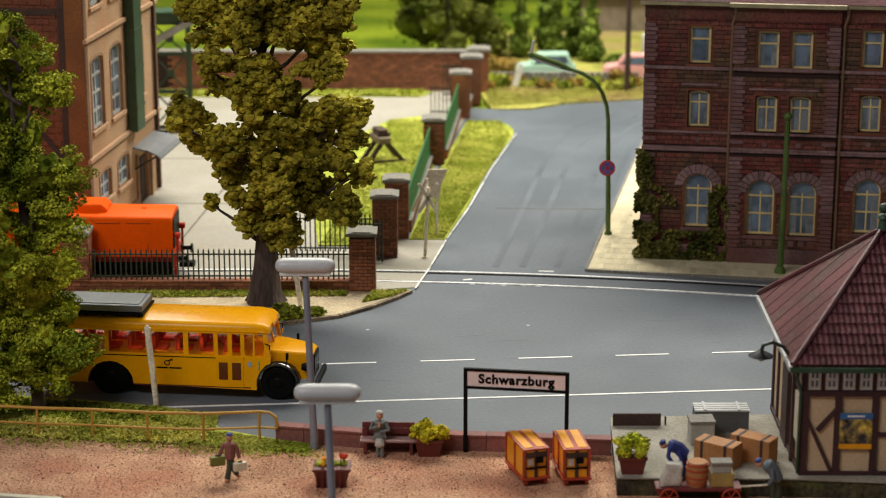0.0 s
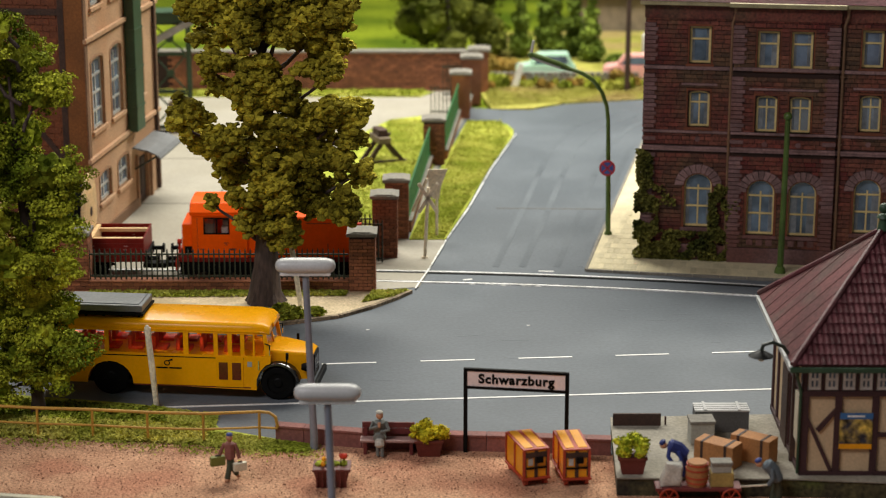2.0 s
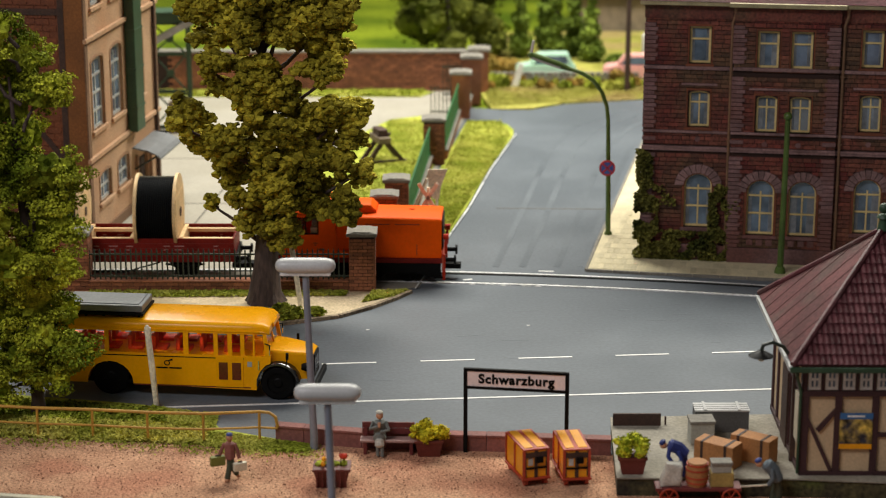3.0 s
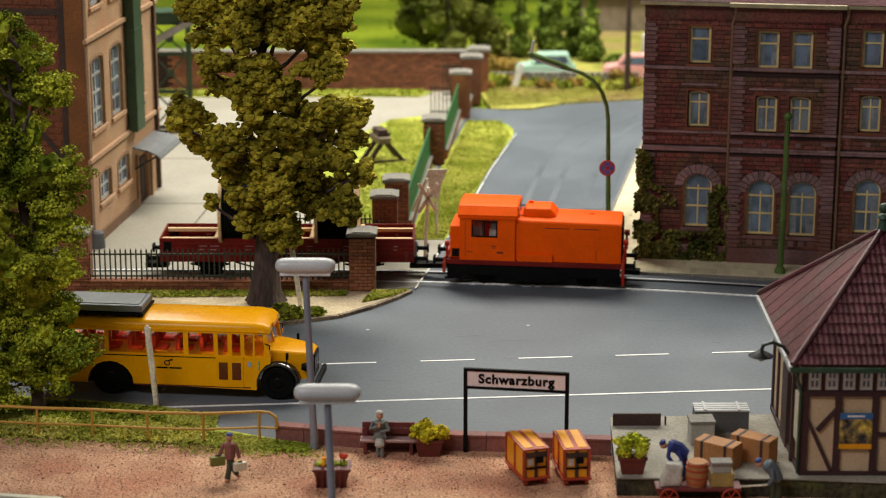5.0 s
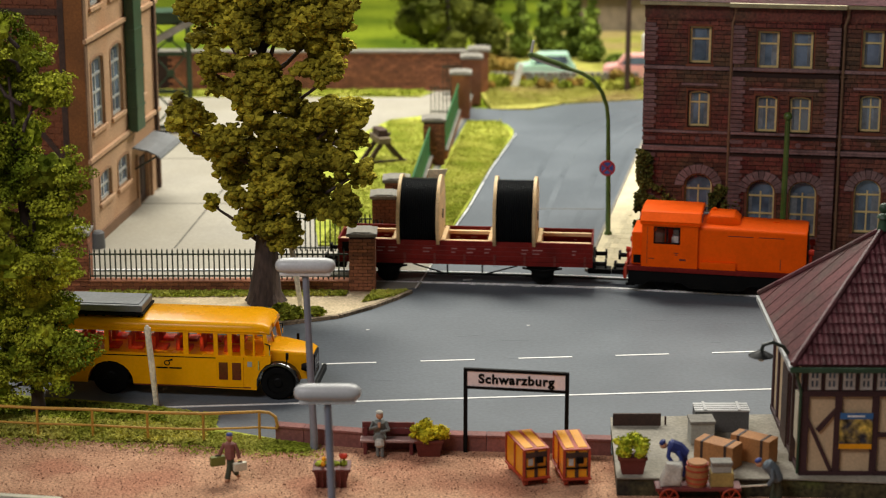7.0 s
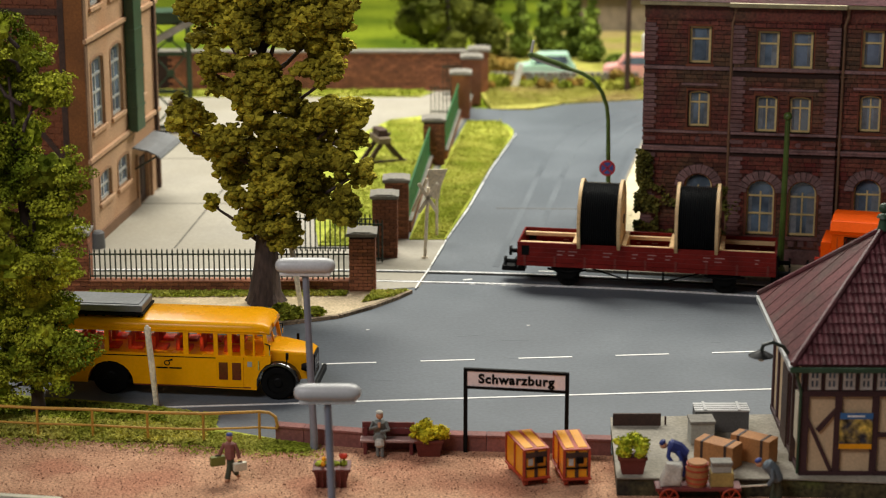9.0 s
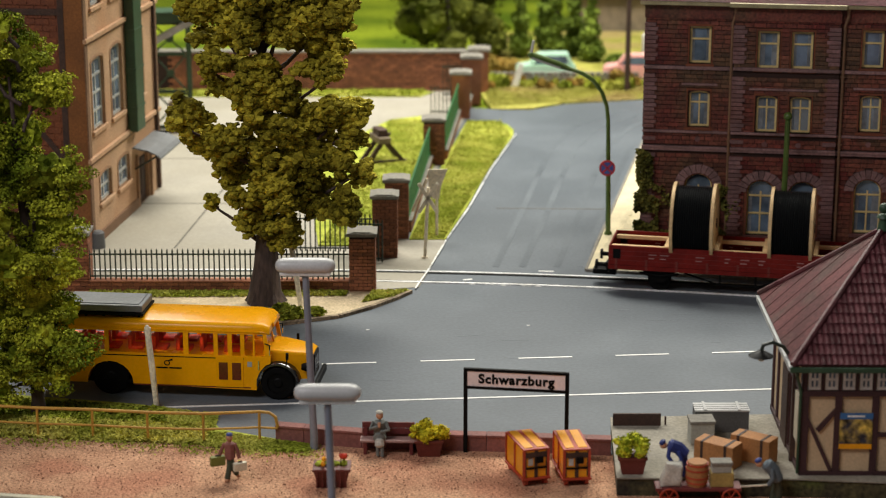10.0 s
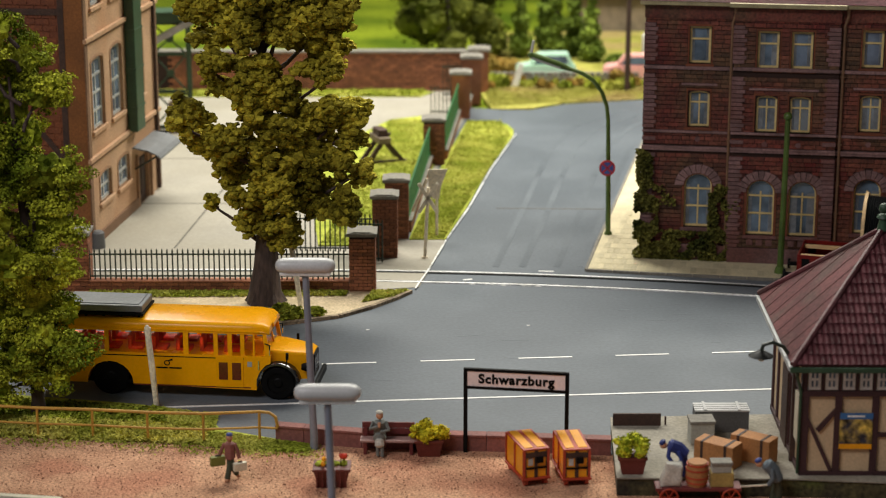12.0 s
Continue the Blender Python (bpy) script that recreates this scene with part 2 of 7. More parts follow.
def tube(bm, pts, r, seg=8, radii=None):
    pts = [Vector(p) for p in pts]
    rings = []
    s = None
    for i, p in enumerate(pts):
        d = (pts[min(i + 1, len(pts) - 1)] - pts[max(i - 1, 0)]).normalized()
        s = d.orthogonal().normalized() if s is None else (s - d * s.dot(d)).normalized()
        t = d.cross(s)
        rr = radii[i] if radii else r
        rings.append([bm.verts.new(p + (s * math.cos(a) + t * math.sin(a)) * rr) for a in (2 * math.pi * k / seg for k in range(seg))])
    for a, b in zip(rings, rings[1:]):
        for i in range(seg):
            bm.faces.new((a[i], a[(i + 1) % seg], b[(i + 1) % seg], b[i]))
    bm.faces.new(rings[0][::-1])
    bm.faces.new(rings[-1])


def ball(bm, c, r, sub=1, squash=(1, 1, 1), rough=0.0):
    out = bmesh.ops.create_icosphere(bm, subdivisions=sub, radius=1)
    for v in out["verts"]:
        k = 1 + rough * (random.random() - 0.5) * 2
        v.co = Vector((v.co.x * r * squash[0] * k + c[0], v.co.y * r * squash[1] * k + c[1], v.co.z * r * squash[2] * k + c[2]))
    return out["verts"]


def link(name, bm, material, m=ORIGIN, smooth=False):
    bmesh.ops.recalc_face_normals(bm, faces=bm.faces)
    bm.transform(Matrix.Diagonal((S, S, S, 1)))
    me = bpy.data.meshes.new(name)
    bm.to_mesh(me)
    bm.free()
    me.materials.append(material)
    if smooth:
        me.polygons.foreach_set("use_smooth", [True] * len(me.polygons))
        me.set_sharp_from_angle(angle=radians(35))
    ob = new(name, me)
    ob.matrix_basis = m
    return ob


def part(name, bm, material, parent=None, label="", m=ORIGIN, smooth=False, kind=""):
    ob = link(name, bm, material, m, smooth)
    ob.parent = parent
    return tagged(ob, label, kind=kind)


def piece(name, mesh, parent, m):
    ob = new(name, mesh)
    ob.matrix_basis = m
    ob.parent = parent
    return ob


def thing(name, label, category, x=0.0, y=0.0, z=0.0, rz=0.0, group="", kind=""):
    ob = new(name)
    ob.empty_display_size = 0.3 * S
    ob.matrix_basis = P(x, y, z, rz)
    return tagged(ob, label, category, group, kind)


def solo(name, bm, material, label, category, kind="", smooth=False, m=ORIGIN, group=""):
    return tagged(link(name, bm, material, m, smooth), label, category, group, kind)


def B():
    return bmesh.new()


def boxpart(name, material, parent, x0, y0, z0, x1, y1, z1, label="", bevel=0.0, m=None):
    bm = B()
    box(bm, x0, y0, z0, x1, y1, z1, m, bevel)
    return part(name, bm, material, parent, label)


# ---- ground, road, pavements ----


def track_y(x):
    """The track's middle line."""
    u = max(x + 3.16, -5.1)
    return 93.26 - 0.05 * u - 0.0049 * u * u


def track_turn(x):
    u = max(x + 3.16, -5.1)
    return math.degrees(math.atan(-0.05 - 0.0098 * u))


def slab(name, pts, z0, z1, material, label, category, kind="structure"):
    bm = B()
    prism(bm, pts, z0, z1, "xy")
    return solo(name, bm, material, label, category, kind)


slab("ground", [(-70, 48), (70, 48), (70, 215), (-70, 215)], -1.0, -0.25, M_FIELD, "green flocked ground sheet under the town", "ground")
# Mostly unseen; added to keep green bounce light off the platform lamp.
slab("trackside", [(-69, 49), (69, 49), (69, 69), (-69, 69)], -0.3, -0.2, M_FRONTSLAB, "dark ground before the platform, mostly unseen, added against green bounce", "ballast")
slab("road", [(-60, 70.2), (60, 70.2), (60, 93.9), (13, 95.6), (13, 121), (40, 126), (60, 137), (13.2, 133.9), (7.9, 132.5), (5.6, 130.7), (3.1, 130.7),
              (1.6, 131.6), (-0.5, 127), (-3, 100), (-3.5, 97), (-3.5, 91), (-60, 91)], -0.25, 0.0, M_ASPHALT, "grey asphalt road with tyre marks and a side street", "road")
slab("yard", [(-60, 90.9), (-3.1, 90.9), (-1.1, 91.3), (-0.62, 94.2), (0.1, 99.4), (-1.8, 99.4), (-0.4, 114), (1.4, 128.5), (1.5, 131.5), (1.2, 137), (-60, 137)], -0.25, 0.03, M_CONCRETE,
     "pale concrete factory yard with dark joints", "yard")
slab("platform_ground", [(-60, 66.9), (-16, 66.9), (-13, 66.45), (-10, 61), (20, 58), (20, 69), (6.2, 70.3), (-4.6, 71.4), (-6.2, 71.9), (-8.6, 73), (-17.3, 74.5), (-60, 76.5)], -0.25, 0.02, M_SAND,
     "reddish brown gritty station platform", "platform")


# ---- wall with openings ----


def wall_cells(bm, u0, u1, z0, z1, y0, y1, holes):
    """A thick wall in the plane xz with rectangular openings (u0, z0, u1, z1)."""
    us = sorted({u0, u1, *(h[0] for h in holes), *(h[2] for h in holes)})
    for a, b in zip(us, us[1:]):
        mid = (a + b) / 2
        z = z0
        for h in sorted((h for h in holes if h[0] < mid < h[2]), key=lambda h: h[1]):
            box(bm, a, y0, z, b, y1, h[1])
            z = h[3]
        box(bm, a, y0, z, b, y1, z1)


def arch_fill(bm, u0, u1, spring, top, y0, y1, n=6):
    """The two corners over an arch within an opening."""
    c, r, h = (u0 + u1) / 2, (u1 - u0) / 2, top - spring
    for s in (-1, 1):
        pts = [(c + s * r, spring)] + [(c + s * r * math.cos(a), spring + h * math.sin(a)) for a in (math.pi / 2 * i / n for i in range(1, n + 1))] + [(c + s * r, top)]
        prism(bm, pts, y0, y1)


def arch_wedges(u0, u1, spring, top, w, n=9, gap=0.06):
    """Outlines of the wedge stones over an arch."""
    c, r, h = (u0 + u1) / 2, (u1 - u0) / 2, top - spring
    out = []
    for i in range(n):
        a0, a1 = math.pi * (i + gap) / n, math.pi * (i + 1 - gap) / n
        out.append([(c + (r + k) * math.cos(a), spring + (h + k) * math.sin(a)) for a, k in ((a0, 0), (a0, w), (a1, w), (a1, 0))])
    return out


def arch_ring(bm, u0, u1, spring, top, w, y0, y1, n=9, gap=0.0):
    for q in arch_wedges(u0, u1, spring, top, w, n, gap):
        prism(bm, q, y0, y1)


def welded(bm):
    bmesh.ops.remove_doubles(bm, verts=bm.verts, dist=0.004)
    return bm


def window(parent, u0, z0, u1, z1, y, arch=0.0, bars_u=1, bars_z=(0.6,), frame_mat=None, w=0.09, deep=0.1, curtains=()):
    """Frame with bars and panes; y is the outer face of the frame. arch: rise of the curved head."""
    fm = frame_mat or M_CREAM
    bm = B()
    spring = z1 - arch
    box(bm, u0, y, z0, u0 + w, y + deep, spring)
    box(bm, u1 - w, y, z0, u1, y + deep, spring)
    box(bm, u0 + w, y, z0, u1 - w, y + deep, z0 + w)
    if arch:
        c, r = (u0 + u1) / 2, (u1 - u0) / 2
        n = 10
        for i in range(n):
            a0, a1 = math.pi * i / n, math.pi * (i + 1) / n
            q = [(c + (r - k) * math.cos(a), spring + (arch - k * (1 if arch > k else 0)) * math.sin(a)) for a, k in ((a0, 0), (a1, 0), (a1, w), (a0, w))]
            prism(bm, q, y, y + deep)
    else:
        box(bm, u0 + w, y, z1 - w, u1 - w, y + deep, z1)
    win = part("window", bm, fm, parent)
    for i in range(1, bars_u + 1):
        c = u0 + (u1 - u0) * i / (bars_u + 1)
        boxpart("mullion", fm, win, c - w * 0.35, y + 0.01, z0 + w, c + w * 0.35, y + deep * 0.8, spring)
    for k in bars_z:
        zz = z0 + (z1 - z0) * k
        boxpart("transom", fm, win, u0 + w, y - 0.005, zz - w * 0.4, u1 - w, y + deep * 0.85, zz + w * 0.4)
    bm = B()
    if arch:
        c, r = (u0 + u1) / 2, (u1 - u0) / 2 - 0.01
        prism(bm, [(c - r, z0), (c + r, z0)] + [(c + r * math.cos(math.pi * i / 10), spring + (arch - 0.01) * math.sin(math.pi * i / 10)) for i in range(11)], y + deep * 0.5, y + deep * 0.5 + 0.02)
    else:
        box(bm, u0 + 0.01, y + deep * 0.5, z0 + 0.01, u1 - 0.01, y + deep * 0.5 + 0.02, z1 - 0.01)
    part("pane", bm, M_PANE, win)
    for a, c in curtains:
        bm = B()
        n, top, yy = 14, spring - 0.02, y + deep * 0.5 - 0.016
        rows = [[bm.verts.new((a + (c - a) * i / n, yy + 0.008 * math.cos(i * 2.4), zz)) for i in range(n + 1)] for zz in (z0 + w, top)]
        for i in range(n):
            bm.faces.new((rows[0][i], rows[0][i + 1], rows[1][i + 1], rows[1][i]))
        part("curtain", bm, M_CURTAIN, win, "pale curtain")
    return win


# ---- the red stone building ----


def drapes(u0, u1):
    """Widths of the curtains behind one window: drawn apart, half drawn, or a single one."""
    k = random.choice((0.2, 0.3, 0.42, 0.15))
    d = u1 - u0
    return random.choice((((u0, u0 + d * k), (u1 - d * k, u1)), ((u0, u0 + d * k),), ((u1 - d * k, u1), (u0, u0 + d * 0.16))))


def stone_building():
    b = thing("stone_building", "three-storey dark red stone building with ochre windows", "building", 9.43, 96.13, 0.12, -8.8)
    L, D, Z = 17.0, 11.0, 12.2
    secs = [(0.0, 4.1, 0.0), (4.1, 8.95, -0.25), (8.95, L, 0.0)]
    cols = {0: [(1.98, 3.36)], 1: [(4.92, 6.29), (6.86, 8.23)], 2: [(9.87, 11.2), (12.6, 13.95), (14.6, 15.95)]}
    tops = {0: [(2.05, 3.06)], 1: [(5.18, 6.19), (6.73, 7.73)], 2: [(9.94, 10.93), (12.75, 13.75), (14.75, 15.75)]}
    count = 0
    bmw, rest = B(), B()
    for si, (a, c, off) in enumerate(secs):
        dz = -0.1 if si == 1 else 0.0
        holes = []
        for (g0, g1), (t0, t1) in zip(cols[si], tops[si]):
            holes += [(g0, 1.55 + dz * 2, g1, 4.22 + dz * 1.6), (t0 + 0.04, 6.42 + dz, t1 + 0.02, 8.15 + dz), (t0, 9.43 + dz, t1, 11.18 + dz)]
        wall_cells(bmw, a, c, -0.1, Z, off, off + 0.45, holes)
        for h in holes:
            hh = h[3] - h[1]
            if hh > 2.2:
                arch_fill(bmw, h[0], h[2], h[3] - 0.62, h[3], off, off + 0.45)
            elif h[1] < 8:
                arch_fill(bmw, h[0], h[2], h[3] - 0.18, h[3], off, off + 0.45)
        # courses of stones
        bands = [(5.2, 5.56), (6.1, 6.3), (9.1, 9.36)]
        z = 0.74
        while z < Z - 0.65:
            h = 0.21
            zm = z + h / 2
            free = [(a + 0.02, c - 0.02)]
            for k in holes:
                mid, r, tall = (k[0] + k[2]) / 2, (k[2] - k[0]) / 2, k[3] - k[1] > 2.2
                half = 0.0
                if tall and zm > k[3] - 0.62:
                    q = (zm - k[3] + 0.62) / (0.62 + 0.42)
                    half = (r + 0.42) * math.sqrt(1 - q * q) if q < 1 else 0.0
                elif k[1] - 0.14 < zm < k[3] + 0.1:
                    half = r + 0.08
                if half:
                    free = [w for f0, f1 in free for w in ((f0, min(f1, mid - half)), (max(f0, mid + half), f1)) if w[1] - w[0] > 0.06]
            if not any(zm > q[0] + dz and zm < q[1] + dz for q in bands):
                for f0, f1 in free:
                    u = f0
                    while f1 - u > 0.05:
                        w = random.uniform(0.3, 0.72)
                        if f1 - u - w < 0.3:
                            w = f1 - u
                        w = min(w, 1.0)
                        dep = 0.07 - random.random() * 0.045
                        if count < 300 and u < 9 and z < 5 and random.random() < 0.7:
                            boxpart("stone", M_STONE, b, u + 0.014, off - dep, z + 0.016, u + w - 0.014, off + 0.02, z + h - 0.016)
                            count += 1
                        else:
                            box(rest, u + 0.014, off - dep, z + 0.016, u + w - 0.014, off + 0.02, z + h - 0.016)
                        u += w
            z += h
    part("wall", bmw, M_MORTAR, b, "dark mortar-toned wall core")
    part("stonework", rest, M_STONEI, b, "small dark red stone blocks", kind="stuff")
    # corner quoins
    for a, off, both in ((0.0, 0.0, True), (4.1, -0.25, False), (8.45, -0.25, False)):
        for i in range(54):
            z = 0.74 + i * 0.2
            if z > 11.3 or any(z + 0.19 > q[0] and z < q[1] for q in ((5.2, 5.62), (6.1, 6.32), (9.1, 9.38))):
                continue
            w = 0.62 if i % 2 else 0.52
            u0 = a - 0.03 if a < 8 else a + 0.5 - w
            boxpart("quoin", M_SANDST, b, u0, off - 0.13, z + 0.016, u0 + w, off + 0.05, z + 0.184)
    # bands and cornice
    for si, (a, c, off) in enumerate(secs):
        dz = -0.1 if si == 1 else 0.0
        e = 0.04 if si == 0 else 0.0
        cz = 0.06 if si == 1 else 0.0
        for z0, z1, out in ((5.28, 5.4, 0.08), (5.4, 5.5, 0.13), (6.14, 6.26, 0.1), (9.16, 9.32, 0.1)):
            boxpart("string_course", M_COURSE, b, a - e, off - out - 0.05, z0 + cz, c, off + 0.02, z1 + cz, "mauve stone course, edge light in its lighter colour", 0.02)
        boxpart("plinth", M_SANDST, b, a - e, off - 0.12, -0.1, c, off + 0.02, 0.72, bevel=0.03)
        boxpart("frieze", M_STONE, b, a - e, off - 0.1, 11.55, c, off + 0.02, Z)
        boxpart("cornice", M_CORNICE, b, a - 0.25, off - 0.45, Z, c + (0.2 if si == 1 else 0), off + 0.3, Z + 0.2, "cream gutter cornice", 0.04)
        for (g0, g1), (t0, t1) in zip(cols[si], tops[si]):
            y = off + 0.18
            window(b, g0 + 0.02, 1.57 + dz * 2, g1 - 0.02, 4.2 + dz * 1.6, y, 0.6, 1, (0.38, 0.7), M_FRAMEY, 0.1, curtains=drapes(g0 + 0.12, g1 - 0.12))
            window(b, t0 + 0.06, 6.44 + dz, t1, 8.13 + dz, y, 0.16, 1, (0.68,), M_FRAMEY, 0.09, curtains=drapes(t0 + 0.15, t1 - 0.09))
            window(b, t0 + 0.02, 9.45 + dz, t1 - 0.02, 11.16 + dz, y, 0, 0, (0.66,), M_FRAMEY, 0.1, curtains=drapes(t0 + 0.12, t1 - 0.12))
            for q in arch_wedges(g0, g1, 3.6 + dz * 1.6, 4.22 + dz * 1.6, 0.42, 11, 0.06):
                bm = B()
                prism(bm, q, off - 0.1, off + 0.02)
                part("arch_stone", bm, M_COURSE, b)
            bm = B()
            arch_ring(bm, g0 + 0.05, g1 - 0.05, 3.58 + dz * 1.6, 4.16 + dz * 1.6, 0.14, off - 0.03, off + 0.1, 14, 0.0)
            for u in (g0 - 0.07, g1 - 0.05):
                box(bm, u, off - 0.03, 1.55 + dz * 2, u + 0.12, off + 0.1, 3.6 + dz * 1.6)
            part("reveal", welded(bm), M_REDBR, b, "orange brick window surround")
            for z0, z1, h in ((6.42 + dz, 8.15 + dz, 0.2), (9.43 + dz, 11.18 + dz, 0.18)):
                bm = B()
                box(bm, t0 - 0.07, off - 0.055, z0, t0 + 0.0, off + 0.05, z1 + 0.12)
                box(bm, t1 + 0.02, off - 0.055, z0, t1 + 0.09, off + 0.05, z1 + 0.12)
                box(bm, t0, off - 0.055, z1 + 0.02, t1 + 0.02, off + 0.05, z1 + 0.12)
                part("surround", welded(bm), M_REDBR, b, "orange brick window surround")
                boxpart("sill", M_REDBR, b, t0 - 0.14, off - 0.12, z0 - 0.14, t1 + 0.16, off + 0.05, z0)
            boxpart("hood_mould", M_COURSE, b, t0 - 0.3, off - 0.11, 8.42 + dz, t1 + 0.34, off + 0.02, 8.52 + dz)
            boxpart("sill", M_SANDST, b, g0 - 0.1, off - 0.14, 1.4 + dz * 2, g1 + 0.1, off + 0.05, 1.55 + dz * 2)
            if si == 1:
                for i in range(3):
                    u = g0 + 0.1 + i * 0.45
                    boxpart("panel", M_SANDST, b, u, off - 0.09, 0.86, u + 0.3, off + 0.02, 1.16, bevel=0.03)
            bm = B()
            cone(bm, ((t0 + t1) / 2, off - 0.07, 5.85 + dz), ((t0 + t1) / 2, off + 0.02, 5.85 + dz), 0.13, 0.13, 10)
            part("rosette", bm, M_SANDST, b)
    # drain pipes
    for u, off in ((4.02, -0.16), (9.12, -0.16)):
        bm = B()
        tube(bm, [(u, off, 0.1), (u, off, 11.4), (u + 0.12, off - 0.1, 11.8), (u + 0.12, off - 0.2, 12.25)], 0.07, 8)
        part("drain_pipe", bm, M_PLTRIM, b, "dark drain pipe", smooth=True)
        for z in (2.5, 5.8, 9.0):
            boxpart("pipe_clip", M_PLTRIM, b, u - 0.1, off - 0.09, z, u + 0.1, off + 0.16, z + 0.06)
    # other walls and roof
    bm = B()
    box(bm, 0.0, 0.451, -0.1, 0.45, D, Z)
    box(bm, L - 0.45, 0.451, -0.1, L, D, Z)
    box(bm, 0.451, D - 0.45, -0.1, L - 0.451, D, Z)
    part("rear_walls", bm, M_STONE, b)
    bm = B()
    prism(bm, [(-0.5, Z + 0.2), (D + 0.5, Z + 0.2), (D - 2.5, Z + 2.6), (2.0, Z + 2.6)], -0.3, L + 0.3, "yz")
    part("roof", bm, M_ROOFR, b, "dark wine-red mansard roof")
    return b


stone_building()

# ---- the factory building with the beige side wall ----


def factory():
    f = thing("factory_building", "beige and red brick factory building with tall barred windows", "building", -17.07, 97.94, 0.03, 82.4)
    # local x runs along the beige wall away from the street, local y (to its left) into the building
    L, D, Z = 12.7, 15.0, 15.0
    holes = [(8.75, 5.7, 10.0, 9.15), (0.95, 5.6, 2.9, 9.1), (4.2, 5.6, 6.1, 9.15), (1.6, 1.85, 3.5, 3.3), (4.75, 1.8, 6.75, 3.28), (8.3, 0.0, 10.4, 2.55), (1.2, 11.6, 2.9, 14.2), (4.4, 11.6, 6.1, 14.2)]
    bm = B()
    wall_cells(bm, 0.0, L, -0.1, Z, 0.0, 0.5, holes)
    part("wall", bm, M_PLASTER, f, "beige brick wall")
    for h in holes:
        if h[1] > 0.5:
            window(f, h[0], h[1], h[2], h[3], 0.12, 0.3 if h[3] > 4 else 0.12, 1, (0.25, 0.5, 0.75) if h[3] > 4 else (0.5,), M_ZINC, 0.16)
            bm = B()
            arch_ring(bm, h[0], h[2], h[3] - 0.2, h[3], 0.15, -0.035, 0.02, 12)
            box(bm, h[0] - 0.15, -0.035, h[1], h[0], 0.02, h[3] - 0.2)
            box(bm, h[2], -0.035, h[1], h[2] + 0.15, 0.02, h[3] - 0.2)
            part("surround", welded(bm), M_SURR, f, "brown brick window surround")
            boxpart("sill", M_PLASTER, f, h[0] - 0.25, -0.14, h[1] - 0.2, h[2] + 0.25, 0.1, h[1], bevel=0.02)
    for z in (4.2, 10.05):
        boxpart("string_course", M_PLASTER, f, -0.1, -0.16, z, L, 0.02, z + 0.22, bevel=0.03)
        boxpart("band", M_PLTRIM, f, -0.05, -0.06, z - 0.14, L, 0.02, z)
    boxpart("plinth", M_PLTRIM, f, -0.05, -0.1, -0.1, 8.1, 0.02, 0.5)
    for u in (0.0, L - 0.4):
        boxpart("corner_strip", M_PLTRIM, f, u - 0.06, -0.07, -0.1, u + 0.34, 0.02, Z)
    # door under a canopy
    d = boxpart("door", M_DKWOOD, f, 8.35, 0.2, 0.0, 10.35, 0.3, 2.5, "dark brown double door")
    for u in (8.5, 9.45):
        boxpart("door_panel", M_DKWOOD, d, u, 0.16, 0.3, u + 0.75, 0.21, 2.3, bevel=0.02)
    for u in (7.9, 10.5):
        boxpart("door_jamb", M_SURR, f, u + 0.06, -0.12, -0.05, u + 0.3, 0.02, 2.75)
    bm = B()
    prism(bm, [(0.0, 3.32), (0.0, 3.25), (-0.8, 3.12), (-1.3, 2.9), (-1.5, 2.72), (-1.5, 2.8), (-1.3, 2.98), (-0.8, 3.2)], 7.4, 11.6, "yz")
    c = part("canopy", bm, M_CANOPY, f, "grey sheet-metal door canopy")
    for u in (7.8, 11.2):
        bm = B()
        tube(bm, [(u, -1.3, 2.88), (u, -0.02, 2.1)], 0.05, 6)
        part("canopy_strut", bm, M_IRON, c)
    # green hoist shaft on the wall
    g = boxpart("shaft", M_GREENM, f, 6.75, -0.55, 4.3, 8.2, -0.02, Z, "dark green hoist shaft on the wall", 0.05)
    for i in range(5):
        boxpart("shaft_band", M_GREENM, g, 6.72, -0.58, 5.5 + i * 2, 8.24, -0.02, 5.6 + i * 2)
    bm = B()
    tube(bm, [(11.9, -0.12, 0.1), (11.9, -0.12, Z)], 0.1, 8)
    part("drain_pipe", bm, M_DKWOOD, f, "dark drain pipe", smooth=True)
    bm = B()
    cone(bm, (0.1, -0.25, -0.05), (0.1, -0.25, 0.75), 0.34, 0.3, 16)
    cone(bm, (0.1, -0.25, 0.75), (0.1, -0.25, 0.85), 0.3, 0.2, 16)
    part("corner_guard", bm, M_SLATE, f, "dark grey stone guard at the wall corner", smooth=True)
    # red half-timbered front wall, towards the street, with local y
    bm = B()
    box(bm, 0.0, 0.501, -0.1, 0.5, D, Z)
    fr = part("front_wall", bm, M_OXIDE, f, "red brick front wall")
    n = 0
    for r in range(47):
        z = 0.1 + r * 0.31
        y = 1.3 + (0.35 if r % 2 else 0.0)
        while y < 8.5 and n < 300:
            if z > 4.5:
                n += 1
                boxpart("brick", M_OXIDE, fr, -0.045, y, z, 0.02, y + 0.66, z + 0.27)
            y += 0.7
    for y in (0.9, 4.2, 7.5, 10.8):
        boxpart("timber_post", M_DKWOOD, f, -0.12, y, 0.0, 0.02, y + 0.3, Z)
    for z in (4.3, 8.0, 11.4):
        boxpart("timber_rail", M_DKWOOD, f, -0.1, 0.9, z, 0.02, D, z + 0.3)
    for y in (1.2, 4.5):
        bm = B()
        prism(bm, [(y, 4.6), (y + 0.35, 4.6), (y + 3.0, 7.8), (y + 2.65, 7.8)], -0.08, 0.02, "yz")
        part("brace", bm, M_DKWOOD, f)
